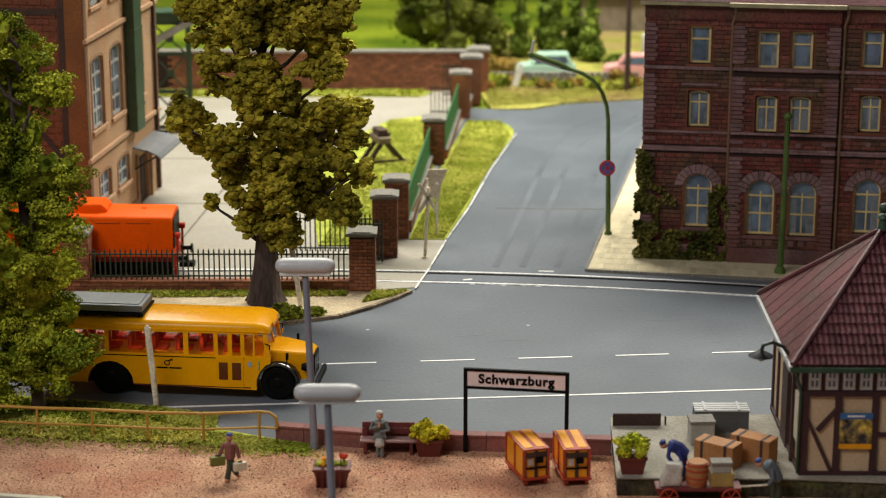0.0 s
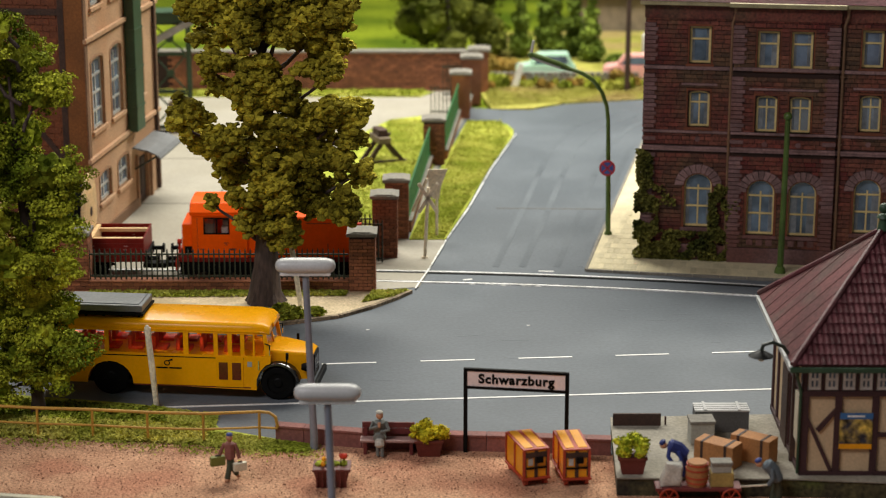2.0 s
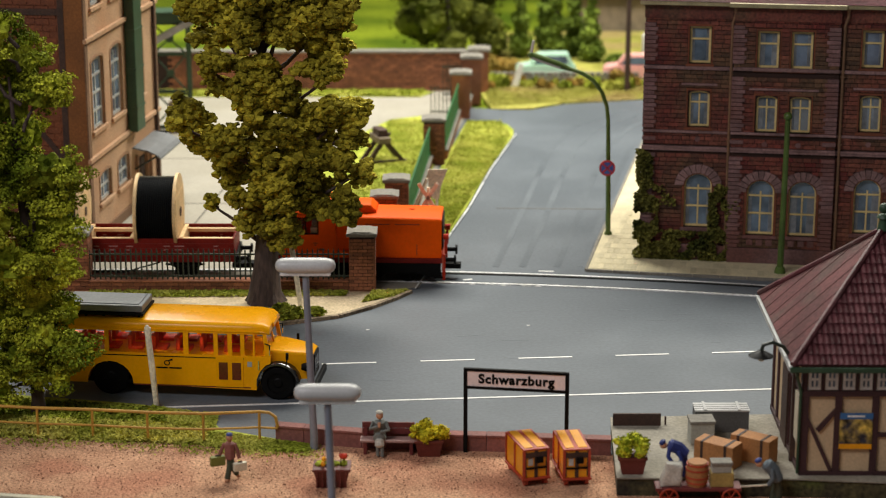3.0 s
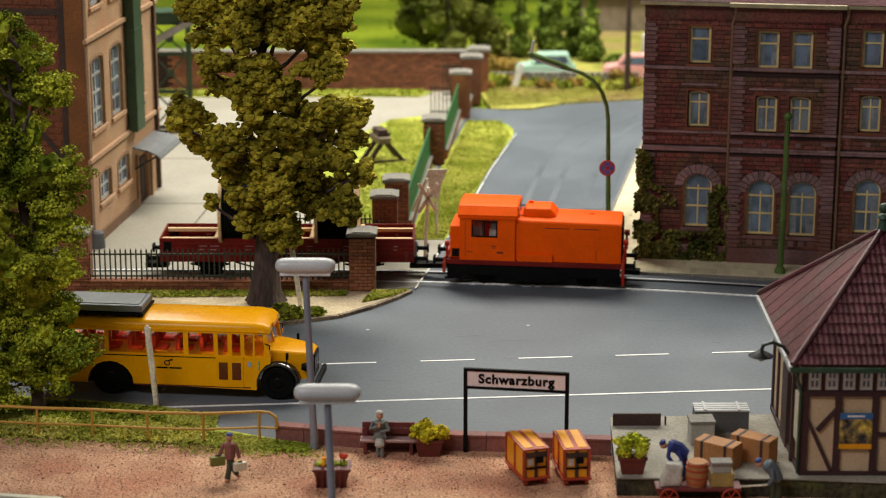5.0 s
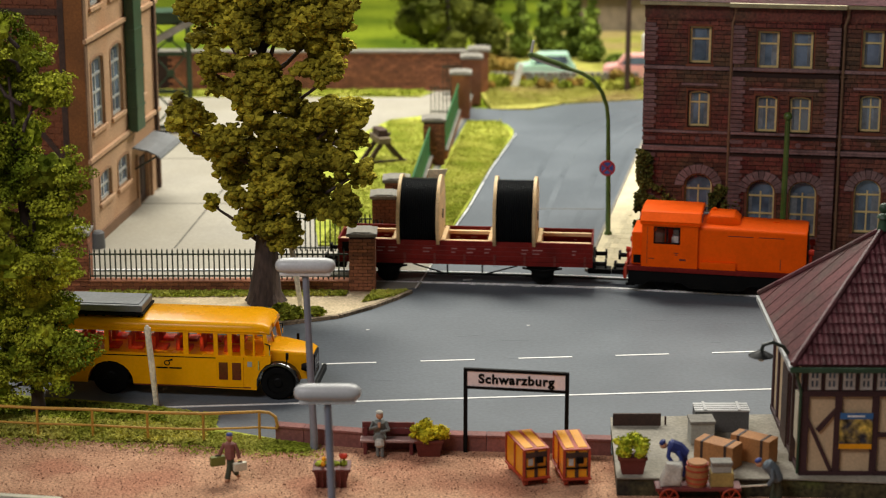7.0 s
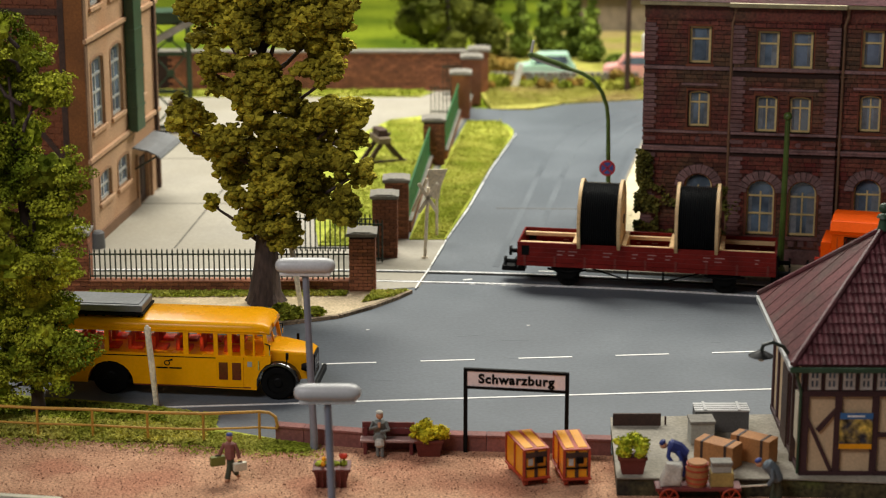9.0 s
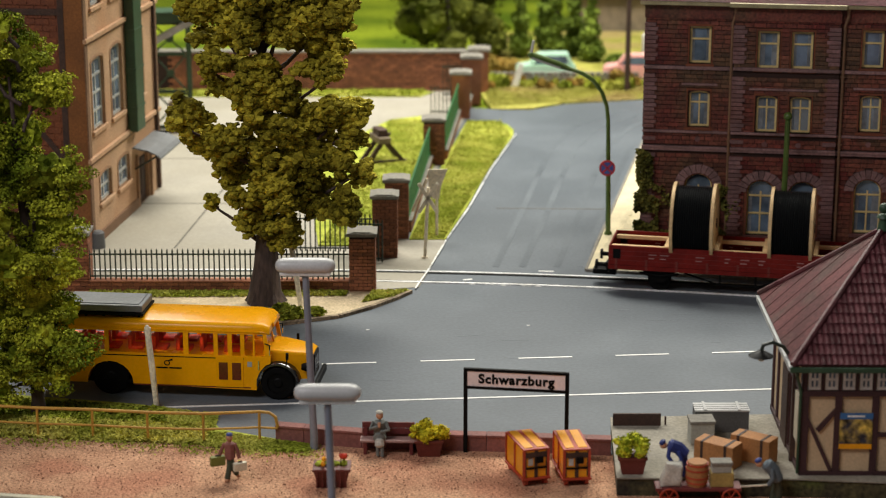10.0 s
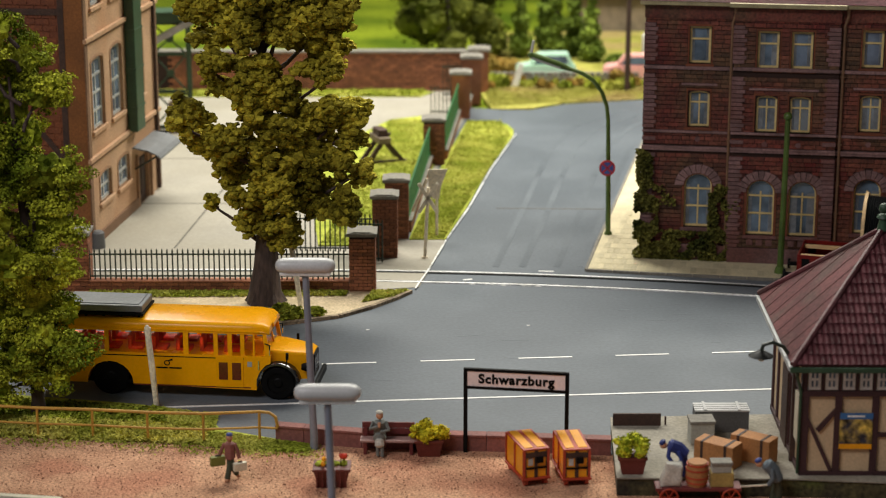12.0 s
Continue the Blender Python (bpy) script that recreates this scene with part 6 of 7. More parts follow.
for i in range(17):
    x = 2.9 + i * 0.66
    m_, lb = ((M_SHRUB, "dry ochre shrub beside the road"), (M_GRASSB, "bright green low shrub beside the road"), (M_GRASSD, "dark green low shrub beside the road"))[i % 3]
    shrub(x, 137.6 + random.uniform(-0.8, 1.4), random.uniform(0.45, 0.85), m_, lb)
for x, y, r in ((12.6, 146, 0.9), (13.9, 145, 1.0)):
    shrub(x, y, r, M_CONIF, "dark green hedge bush behind the cars", 900)
for x, y, r in ((1.2, 141, 1.5), (3.0, 142, 1.4), (4.2, 143.5, 1.2), (12.2, 139, 0.9)):
    shrub(x, y, r, M_SHRUB, "large ochre and orange shrub", 900)
for x, y, r in ((-6.7, 86.3, 0.5), (-5.6, 86.7, 0.45), (-7.0, 87.3, 0.4), (-8.6, 86.4, 0.35)):
    shrub(x, y, r, M_GRASSD, "low green bush at the tree's foot", 420)


def grass(name, label, n, region, size, material, z=0.12, aspect=1.5):
    """Blades scattered in a four-cornered region."""
    a, b, c, d = [np.array(p, float) for p in region]
    s, t = np.random.rand(n, 1), np.random.rand(n, 1)
    xy = (a * (1 - s) + b * s) * (1 - t) + (d * (1 - s) + c * s) * t
    pts = np.concatenate([xy, np.full((n, 1), z + size * 0.3)], axis=1)
    tagged(leaf_mesh(name, pts, size, material, True, aspect), label, "grass", kind="stuff")


grass("verge_grass", "bright green grass fibres on the verge", 26000, ((-1.6, 99.5), (0.05, 99.5), (4.1, 123), (1.1, 123)), 0.07, M_GRASSB, 0.08)
grass("verge_grass", "bright green grass fibres on the verge", 1500, ((1.1, 122.8), (4.1, 122.8), (3.6, 127), (1.5, 127)), 0.1, M_GRASSB, 0.08)
grass("lawn_grass", "bright green grass fibres on the lawn", 26000, ((-6.0, 98.4), (-2.5, 98.4), (0.5, 127.3), (-3.3, 127.2)), 0.07, M_GRASSB)
grass("bank_grass", "dry yellowish grass fibres on the bank", 12000, ((3.0, 131.2), (13.2, 134.6), (13.5, 138.5), (2.8, 137.2)), 0.08, M_BANK)
grass("path_grass", "grass tufts along the footpath", 2600, ((-16, 89.3), (-4.4, 89.6), (-4.3, 90.3), (-16, 90.3)), 0.15, M_GRASSB)
grass("path_grass", "grass tufts along the footpath", 900, ((-3.6, 88.6), (-2.2, 89.6), (-1.6, 90.4), (-3.2, 90.3)), 0.14, M_GRASSB)
grass("path_grass", "grass tufts along the footpath", 1800, ((-9.4, 85.9), (-6.9, 86.0), (-5.0, 87.2), (-8.5, 87.6)), 0.16, M_GRASSD)
grass("bed_herbs", "dense green herbs in the bed", 3600, ((-22, 74.4), (-10.4, 73.4), (-10.6, 75.0), (-22, 77)), 0.17, M_GRASSD, 0.08, 1.4)
grass("bed_grass", "fibrous yellow-green grass along the bed's edge", 9000, ((-20, 72.5), (-8.6, 71.3), (-8.9, 73.2), (-20, 74.4)), 0.15, M_EDGEG, 0.05, 2.2)
grass("bed_herbs", "light green grass fibres in the bed", 12000, ((-22, 72.7), (-8.4, 71.5), (-8.9, 74.6), (-22, 76.8)), 0.1, M_GRASSB, 0.05)
grass("bed_grass", "light green grass fibres beside the platform", 3500, ((-8.8, 71.1), (-4.9, 70.5), (-4.7, 71.2), (-8.4, 72.6)), 0.09, M_GRASSB, 0.05)
grass("wall_grass", "light grass along the back wall", 3000, ((-20, 134.7), (-1.6, 134.7), (-1.0, 136.3), (-20, 136.3)), 0.2, M_GRASSB)


grass("bed_grass", "light green grass fibres beside the platform", 6000, ((-11, 71.9), (-8.5, 71.5), (-8.5, 74.3), (-11, 75.3)), 0.09, M_GRASSB, 0.05)


def tufts(name, label, spots, size, material, n=40, spread=0.3):
    """Loose tufts round the given spots."""
    pts = [(x + random.gauss(0, spread), y + random.gauss(0, spread), 0.04 + size * 0.3) for x, y in spots for _ in range(n)]
    tagged(leaf_mesh(name, np.array(pts), size, material, True, 1.5), label, "grass", kind="stuff")


tufts("platform_tufts", "loose grass tufts spilling on to the platform", [(x, 72.35 - (x + 17) * 0.145 + random.uniform(-0.5, 0.35)) for x in np.random.uniform(-17, -4.8, 70)], 0.075, M_GRASSB, 30)


def ivy():
    a = radians(-8.8)
    pts = []
    for u0, u1, z0, z1, n in ((-0.3, 0.8, 0.0, 3.6, 3000), (-0.25, 0.5, 3.4, 5.3, 900), (0.4, 3.7, 0.0, 1.4, 3400), (3.2, 4.15, 0.0, 3.7, 2200), (0.6, 1.6, 2.6, 3.6, 120), (3.4, 4.6, 2.4, 3.3, 280)):
        for _ in range(n):
            u, z = random.uniform(u0, u1), random.uniform(z0, z1)
            if noise.noise(Vector((u * 1.7, z * 1.7, 3))) < -0.18:
                continue
            y = -0.12 - random.random() * 0.28
            pts.append((9.43 + u * math.cos(a) - y * math.sin(a), 96.13 + u * math.sin(a) + y * math.cos(a), z + 0.12))
    tagged(leaf_mesh("ivy", pts, 0.19, M_IVY), "dark green ivy climbing on the stone facade", "ivy", kind="stuff")


ivy()

# ---- lamps, posts and signs in the street ----


def curved_lamp():
    l = thing("street_lamp", "tall curved green street lamp", "street lamp", 8.23, 100.23, 0)
    bm = B()
    tube(bm, [(0, 0, 0), (-0.05, 0, 3.0), (-0.12, 0, 5.9), (-0.2, 0, 6.6), (-0.45, 0, 7.3), (-0.9, 0, 7.9), (-1.45, 0, 8.25), (-2.2, 0, 8.5)], 0.1, 10, [0.13, 0.12, 0.1, 0.1, 0.1, 0.1, 0.1, 0.09])
    part("pole", bm, M_POLE, l, "curved green pole", smooth=True)
    bm = B()
    cone(bm, (0, 0, 0.0), (0, 0, 0.25), 0.26, 0.16, 12)
    part("base", bm, M_POLE, l)
    bm = B()
    tube(bm, [(-2.0, 0, 8.42), (-2.6, 0, 8.66), (-4.0, 0, 9.16), (-4.1, 0, 9.2)], 0.14, 10, [0.1, 0.17, 0.16, 0.05])
    part("lamp_head", bm, M_POLE, l, "long green lamp head", smooth=True)
    bm = B()
    tube(bm, [(-3.9, -0.03, 9.05), (-2.5, -0.03, 8.56)], 0.12, 8)
    part("lens", bm, M_ZINC, l, smooth=True)
    bm = B()
    tube(bm, [(-3.95, 0, 9.15), (-3.82, 0, 9.85)], 0.07, 6)
    part("stub", bm, M_LGREY, l)
    s = thing("traffic_sign", "round blue and red no-stopping sign", "traffic sign", 8.1, 100.0, 3.53)
    bm = B()
    cone(bm, (0, 0.05, 0), (0, 0, 0), 0.4, 0.4, 28)
    part("disc", bm, M_SIGNR, s, "red rim")
    bm = B()
    cone(bm, (0, -0.001, 0), (0, -0.015, 0), 0.3, 0.3, 28)
    part("field", bm, M_SIGNB, s, "blue field")
    for a in (45, -45):
        bm = B()
        box(bm, -0.3, -0.025, -0.04, 0.3, -0.016, 0.04, Matrix.Rotation(radians(a), 4, "Y"))
        part("bar", bm, M_SIGNR, s)


M_SIGNR = mat("sign_red", (0.5, 0.04, 0.05), 0.45, 0.1)
M_SIGNB = mat("sign_blue", (0.06, 0.1, 0.35), 0.45, 0.1)
curved_lamp()


def ball_pole():
    p = thing("green_pole", "green pole with a ball top", "pole", 15.72, 93.35, 0.0)
    bm = B()
    tube(bm, [(0, 0, 0), (0.03, 0, 3.5), (0.05, 0, 7.4)], 0.12, 10, [0.16, 0.14, 0.12])
    part("shaft", bm, M_POLE, p, smooth=True)
    bm = B()
    ball(bm, (0.05, 0, 7.55), 0.21, 2)
    part("ball", bm, M_POLE, p, smooth=True)
    bm = B()
    cone(bm, (0, 0, 0), (0, 0, 0.4), 0.3, 0.2, 12)
    part("base", bm, M_POLE, p)


ball_pole()


def platform_lamp(x, y, h, lean):
    l = thing("platform_lamp", "grey platform lamp with a long rounded housing", "lamp", x, y, 0, group="platform lamps")
    bm = B()
    tube(bm, [(0, 0, -0.1), (0.0, 0, 0.5), (lean, 0, h - 0.2)], 0.12, 12, [0.16, 0.14, 0.12])
    part("pole", bm, M_GREY, l, "grey pole", smooth=True)
    bm = B()
    tube(bm, [(lean, 0, h - 0.6), (lean, 0, h)], 0.1, 10)
    part("neck", bm, M_GREY, l, smooth=True)
    bm = B()
    n = 24
    secs = []
    for i in range(n + 1):
        k = -math.cos(math.pi * i / n)
        r = 0.3 * max(0.0, 1 - abs(k) ** 7) ** 0.45
        secs.append([(lean + k * 1.07, max(r, 0.02) * 1.1 * math.cos(a), h + 0.22 + max(r, 0.02) * 0.95 * math.sin(a)) for a in (2 * math.pi * j / 14 for j in range(14))])
    loft(bm, secs)
    part("housing", bm, M_LGREY, l, "pale grey rounded lamp housing", smooth=True)
    bm = B()
    box(bm, lean - 0.9, -0.2, h - 0.12, lean + 0.9, 0.2, h + 0.0, bevel=0.04)
    part("diffuser", bm, M_WHITE, l)


platform_lamp(-4.68, 70.96, 6.72, -0.2)
platform_lamp(-3.55, 62.5, 4.98, -0.12)


def leaning_post(x, y, dx, h, label, name="white_post"):
    p = thing(name, label, "post", x, y, 0)
    bm = B()
    tube(bm, [(0, 0, -0.05), (dx * 0.5, 0, h * 0.5), (dx, 0, h - 0.1), (dx, 0, h)], 0.1, 8, [0.11, 0.12, 0.12, 0.05])
    part("shaft", bm, M_OLDW, p, smooth=True)
    for z in (h * 0.93,):
        bm = B()
        tube(bm, [(dx + 0.12, -0.02, z - 0.7), (dx + 0.1, -0.02, z + 0.15)], 0.05, 6)
        part("stay", bm, M_OLDW, p)


leaning_post(-10.99, 75.4, -0.25, 3.3, "leaning weathered white post beside the bus")
leaning_post(-6.25, 87.9, -0.4, 3.1, "leaning weathered white post under the tree")


def crossing_sign():
    c = thing("crossing_cross", "weathered white crossing cross on a post", "road sign", -0.87, 96.13, 0.02)
    bm = B()
    tube(bm, [(0, 0, 0), (0.08, 0, 1.8), (0.18, 0, 3.5)], 0.08, 8)
    part("post", bm, M_OLDW, c, smooth=True)
    for a in (32, -32):
        bm = B()
        box(bm, -0.09, -0.12, -0.85, 0.09, -0.06, 0.85, pose(0.16, 0, 3.0, 0, a, 0), 0.02)
        part("arm", bm, M_OLDW, c)
    bm = B()
    cone(bm, (0, 0, 0), (0, 0, 0.1), 0.2, 0.14, 10)
    part("foot", bm, M_OLDW, c)
    s = thing("warning_board", "pale warning board on a post beside the crossing", "road sign", -0.31, 100.0, 0.08)
    bm = B()
    tube(bm, [(0, 0, 0), (0, 0, 2.8)], 0.07, 8)
    part("post", bm, M_OLDW, s)
    bm = B()
    prism(bm, [(-0.42, 2.5), (0.2, 2.5), (0.52, 3.4), (-0.42, 3.4)], -0.06, 0.0)
    prism(bm, [(-0.2, 1.9), (0.12, 1.9), (0.2, 2.5), (-0.42, 2.5)], -0.06, 0.0)
    part("board", welded(bm), M_OLDW, s, "blank back of the board")
    bm = B()
    tube(bm, [(-1.2, 0.2, 1.2), (-0.5, 0.05, 2.9)], 0.08, 6)
    part("stay", bm, M_OLDW, s)


crossing_sign()


def buffer_stop():
    b = thing("buffer_stop", "weathered timber buffer stop on the lawn", "buffer stop", -3.6, 116.2, 0.1, 20)
    for y in (-0.5, 0.5):
        for x0, x1 in ((-0.9, 0.35), (1.2, -0.2)):
            bm = B()
            prism(bm, [(x0 - 0.12, 0), (x0 + 0.15, 0), (x1 + 0.13, 1.7), (x1 - 0.13, 1.7)], y - 0.12, y + 0.12)
            part("strut", bm, M_DKWOOD, b)
    boxpart("beam", M_OLDW2, b, -0.35, -0.95, 1.15, 0.35, 0.95, 1.5, "grey-brown cross beam", 0.04)
    boxpart("block", M_DKWOOD, b, -0.25, -0.6, 1.5, 0.3, 0.6, 1.9, bevel=0.05)
    boxpart("sill", M_DKWOOD, b, -1.1, -0.7, -0.05, 1.4, -0.45, 0.12)


M_OLDW2 = mat("grey_brown_timber", (0.2, 0.15, 0.1), 0.8, 0.2, 1.5, 0.1, 9, 0.3)
buffer_stop()


def gantry():
    g = thing("gantry_crane", "green lattice gantry with an inclined pale boom", "crane", -16.5, 125.1, 0.03)
    for x in (-1.1, 1.05):
        for y in (-0.5, 0.5):
            boxpart("leg", M_GREENM, g, x - 0.09, y - 0.09, -0.05, x + 0.09, y + 0.09, 6.7)
    for z in (0.1, 2.3, 4.6, 6.5):
        boxpart("cross_bar", M_GREENM, g, -0.97, -0.62, z, 0.92, -0.45, z + 0.2)
    for z0, z1 in ((0.4, 2.3), (2.5, 4.6), (4.8, 6.5)):
        for a, b in ((-0.95, 0.9), (0.9, -0.95)):
            bm = B()
            tube(bm, [(a, -0.55, z0), (b, -0.55, z1)], 0.06, 6)
            part("brace", bm, M_GREENM, g)
        bm = B()
        cone(bm, (0, -0.62, (z0 + z1) / 2), (0, -0.5, (z0 + z1) / 2), 0.25, 0.25, 8)
        part("node_plate", bm, M_GREENM, g)
    bm = B()
    box(bm, -3.5, -0.3, -0.2, 2.6, 0.3, 0.2, pose(0.0, -0.6, 6.0, 0, -28, 0))
    part("boom", bm, M_ZINC, g, "pale inclined boom")
    boxpart("crate", M_OLDW2, g, -0.1, -1.4, -0.05, 1.0, -0.65, 1.9)
    boxpart("roof", M_GREENM, g, -1.6, -0.9, 6.7, 1.4, 0.9, 7.3, "dark green top beam")


gantry()

# ---- platform ----


def kerb_wall():
    w = thing("kerb_wall", "low brick-red wall between road and platform", "wall", kind="")
    pts = [(-6.15, 71.7), (-2.96, 71.0), (0.74, 70.72), (2.4, 70.6), (6.05, 70.25)]
    for (x0, y0), (x1, y1) in zip(pts, pts[1:]):
        l = math.hypot(x1 - x0, y1 - y0)
        a = math.degrees(math.atan2(y1 - y0, x1 - x0))
        n = max(1, round(l / 0.95))
        for i in range(n):
            f = (i + 0.5) / n
            bm = B()
            box(bm, -l / n / 2 + 0.008, -0.0, -0.1, l / n / 2 - 0.008, 0.38, 0.56, bevel=0.02)
            part("block", bm, M_KERBR, w, m=P(x0 + (x1 - x0) * f, y0 + (y1 - y0) * f, 0, a))
            bm = B()
            box(bm, -l / n / 2 + 0.006, -0.04, 0.56, l / n / 2 - 0.006, 0.42, 0.65, bevel=0.015)
            part("coping_stone", bm, M_KERBR, w, m=P(x0 + (x1 - x0) * f, y0 + (y1 - y0) * f, 0, a))


kerb_wall()


def railing():
    r = thing("railing", "ochre tubular railing along the platform", "railing", 0, 0, 0)
    base = [(-25.3, 73.6), (-23.2, 73.3), (-21.1, 73.0), (-19.0, 72.7), (-16.95, 72.4), (-14.92, 72.11), (-12.87, 71.94), (-10.81, 71.65), (-8.75, 71.5), (-6.72, 71.71)]
    for x, y in base:
        bm = B()
        tube(bm, [(x, y, 0), (x, y, 1.14)], 0.05, 8)
        part("post", bm, M_RAILY, r, smooth=True)
    bm = B()
    tube(bm, [(x, y, 1.17) for x, y in base] + [(-6.35, 71.68, 1.15), (-6.12, 71.65, 0.98), (-6.04, 71.63, 0.6)], 0.06, 8)
    part("handrail", bm, M_RAILY, r, smooth=True)
    bm = B()
    tube(bm, [(x, y, 0.56) for x, y in base] + [(-6.05, 71.63, 0.55)], 0.045, 8)
    part("mid_rail", bm, M_RAILY, r, smooth=True)


railing()


def bench():
    b = thing("bench", "dark red wooden bench on the platform", "bench", -1.98, 70.58, 0.02, -2)
    for x in (-0.88, 0.78):
        boxpart("leg", M_BENCH, b, x, -0.25, 0, x + 0.12, -0.13, 0.48)
        boxpart("leg", M_BENCH, b, x, 0.15, 0, x + 0.12, 0.27, 0.9)
    for i in range(3):
        boxpart("seat_slat", M_BENCHL, b, -1.0, -0.3 + i * 0.17, 0.48, 1.0, -0.15 + i * 0.17, 0.56, "pale seat slat, lighter red than the frame", 0.015)
    for i in range(2):
        boxpart("back_slat", M_BENCH, b, -0.95, 0.22, 0.62 + i * 0.24, 0.95, 0.3, 0.84 + i * 0.24, bevel=0.015)


M_BENCH = mat("bench_dark_red", (0.14, 0.025, 0.025), 0.5, 0.15, 1, 0.08)
# Seat slats in a lighter red than the rest of the bench.
M_BENCHL = mat("bench_seat_pale", (0.34, 0.2, 0.18), 0.6, 0.15, 1, 0.08)
bench()


def planter(x, y, z, w, h, label, flowers):
    p = thing("planter", label, "planter", x, y, z)
    bm = B()
    a, b = w * 0.38, w * 0.5
    lo = [(-a, -a * 0.7, 0), (a, -a * 0.7, 0), (a, a * 0.7, 0), (-a, a * 0.7, 0)]
    hi = [(-b, -b * 0.7, h), (b, -b * 0.7, h), (b, b * 0.7, h), (-b, b * 0.7, h)]
    loft(bm, [lo, hi])
    part("tub", bm, M_TUB, p, "dark red-brown tub")
    boxpart("rim", M_TUB, p, -b - 0.03, -b * 0.7 - 0.03, h - 0.08, b + 0.03, b * 0.7 + 0.03, h + 0.02, bevel=0.015)
    if flowers == "tulips":
        for i in range(5):
            u, v = (random.uniform(-b, -b * 0.35) if i < 2 else random.uniform(b * 0.3, b)) * 0.8, random.uniform(-b, b) * 0.4
            t = random.uniform(0.15, 0.32) + (0.12 if i > 2 else 0)
            bm = B()
            tube(bm, [(u, v, h), (u * 1.1, v, h + t)], 0.025, 5)
            part("stem", bm, M_GRASSD, p)
            bm = B()
            ball(bm, (u * 1.1, v, h + t), 0.085, 2, (1, 1, 1.2), 0.15)
            part("blossom", bm, M_CARTO if i < 2 else M_TULIP, p, "orange blossom" if i < 2 else "red tulip blossom")
        for i in range(4):
            bm = B()
            ball(bm, (-b * 0.7 + i * 0.28, 0.02, h + 0.06), 0.15, 2, (1, 1, 0.6), 0.3)
            part("foliage", bm, M_GRASSD, p)
        for i in range(6):
            u = -b * 0.85 + i * b * 0.32
            boxpart("stave", M_TUB, p, u, -b * 0.7 - 0.02, 0.05, u + 0.05, -a * 0.7, h - 0.1)
    else:
        lobes = [(random.uniform(-b, b) * 1.1, random.uniform(-b, b) * 0.6, h + random.uniform(0.05, 0.52), random.uniform(0.14, 0.28)) for _ in range(24)]
        fo = blob_mesh("foliage", [(*q[:3], q[3] * 0.8) for q in lobes], flowers, 1.0, 0.3)
        fo.parent = p
        tagged(fo, "bright yellow-green clumped foliage")
        lf = leaf_mesh("leaf_mass", shell_points(lobes, 1200, 0.75), 0.1, flowers)
        lf.parent = p
        tagged(lf, kind="stuff")


M_TUB = mat("planter_brown", (0.13, 0.024, 0.018), 0.5, 0.15, 1, 0.08)
M_TULIP = mat("tulip_red", (0.6, 0.05, 0.02), 0.6, 0.2)
M_YFOL = mat("yellow_foliage", (0.42, 0.4, 0.02), 0.9, 0.25, 1.5, 0.2, 12, 0.4, col2=(0.66, 0.54, 0.03), spec=0.1, per_piece=0.3, island=True)
M_YGFOL = mat("yellow_green_foliage", (0.27, 0.36, 0.02), 0.9, 0.25, 1.5, 0.2, 12, 0.4, col2=(0.55, 0.52, 0.04), spec=0.1, per_piece=0.3, island=True)
planter(-0.5, 70.4, 0.02, 1.0, 0.62, "dark tub with a bushy yellow-flowering plant beside the bench", M_YFOL)
planter(6.5, 67.0, 0.7, 0.95, 0.62, "dark tub with a bushy yellow-green plant on the ramp", M_YGFOL)
planter(-3.85, 67.55, 0.02, 1.25, 0.7, "dark slatted tub with red tulips", "tulips")


def station_sign():
    s = thing("station_sign", "black-framed pink station name sign on two posts", "sign", 0.86, 70.62, 0.1, -8.5)
    for x in (-0.05, 3.6):
        boxpart("post", M_BLACK, s, x - 0.07, -0.06, -0.12, x + 0.07, 0.06, 3.14, bevel=0.015)
    p = boxpart("panel", M_SIGNP, s, 0.02, -0.04, 2.46, 3.53, 0.03, 3.04, "pale pink name panel")
    for z in (2.37, 3.04):
        boxpart("frame_bar", M_BLACK, s, 0.02, -0.07, z, 3.53, 0.06, z + 0.1)
    cu = bpy.data.curves.new("station_name", "FONT")
    cu.body, cu.size, cu.align_x, cu.align_y = "Schwarzburg", 0.47 * S, "CENTER", "CENTER"
    cu.extrude, cu.offset = 0.008 * S, 0.018 * S
    cu.space_character = 1.12
    cu.materials.append(M_BLACK)
    flat = new("lettering", cu)
    bpy.context.view_layer.update()
    me = bpy.data.meshes.new_from_object(flat.evaluated_get(bpy.context.evaluated_depsgraph_get()))
    bpy.data.objects.remove(flat)
    o = new("lettering", me)
    o.parent = s
    o.matrix_basis = P(1.78, -0.052, 2.75, 0, 90)
    return s


station_sign()


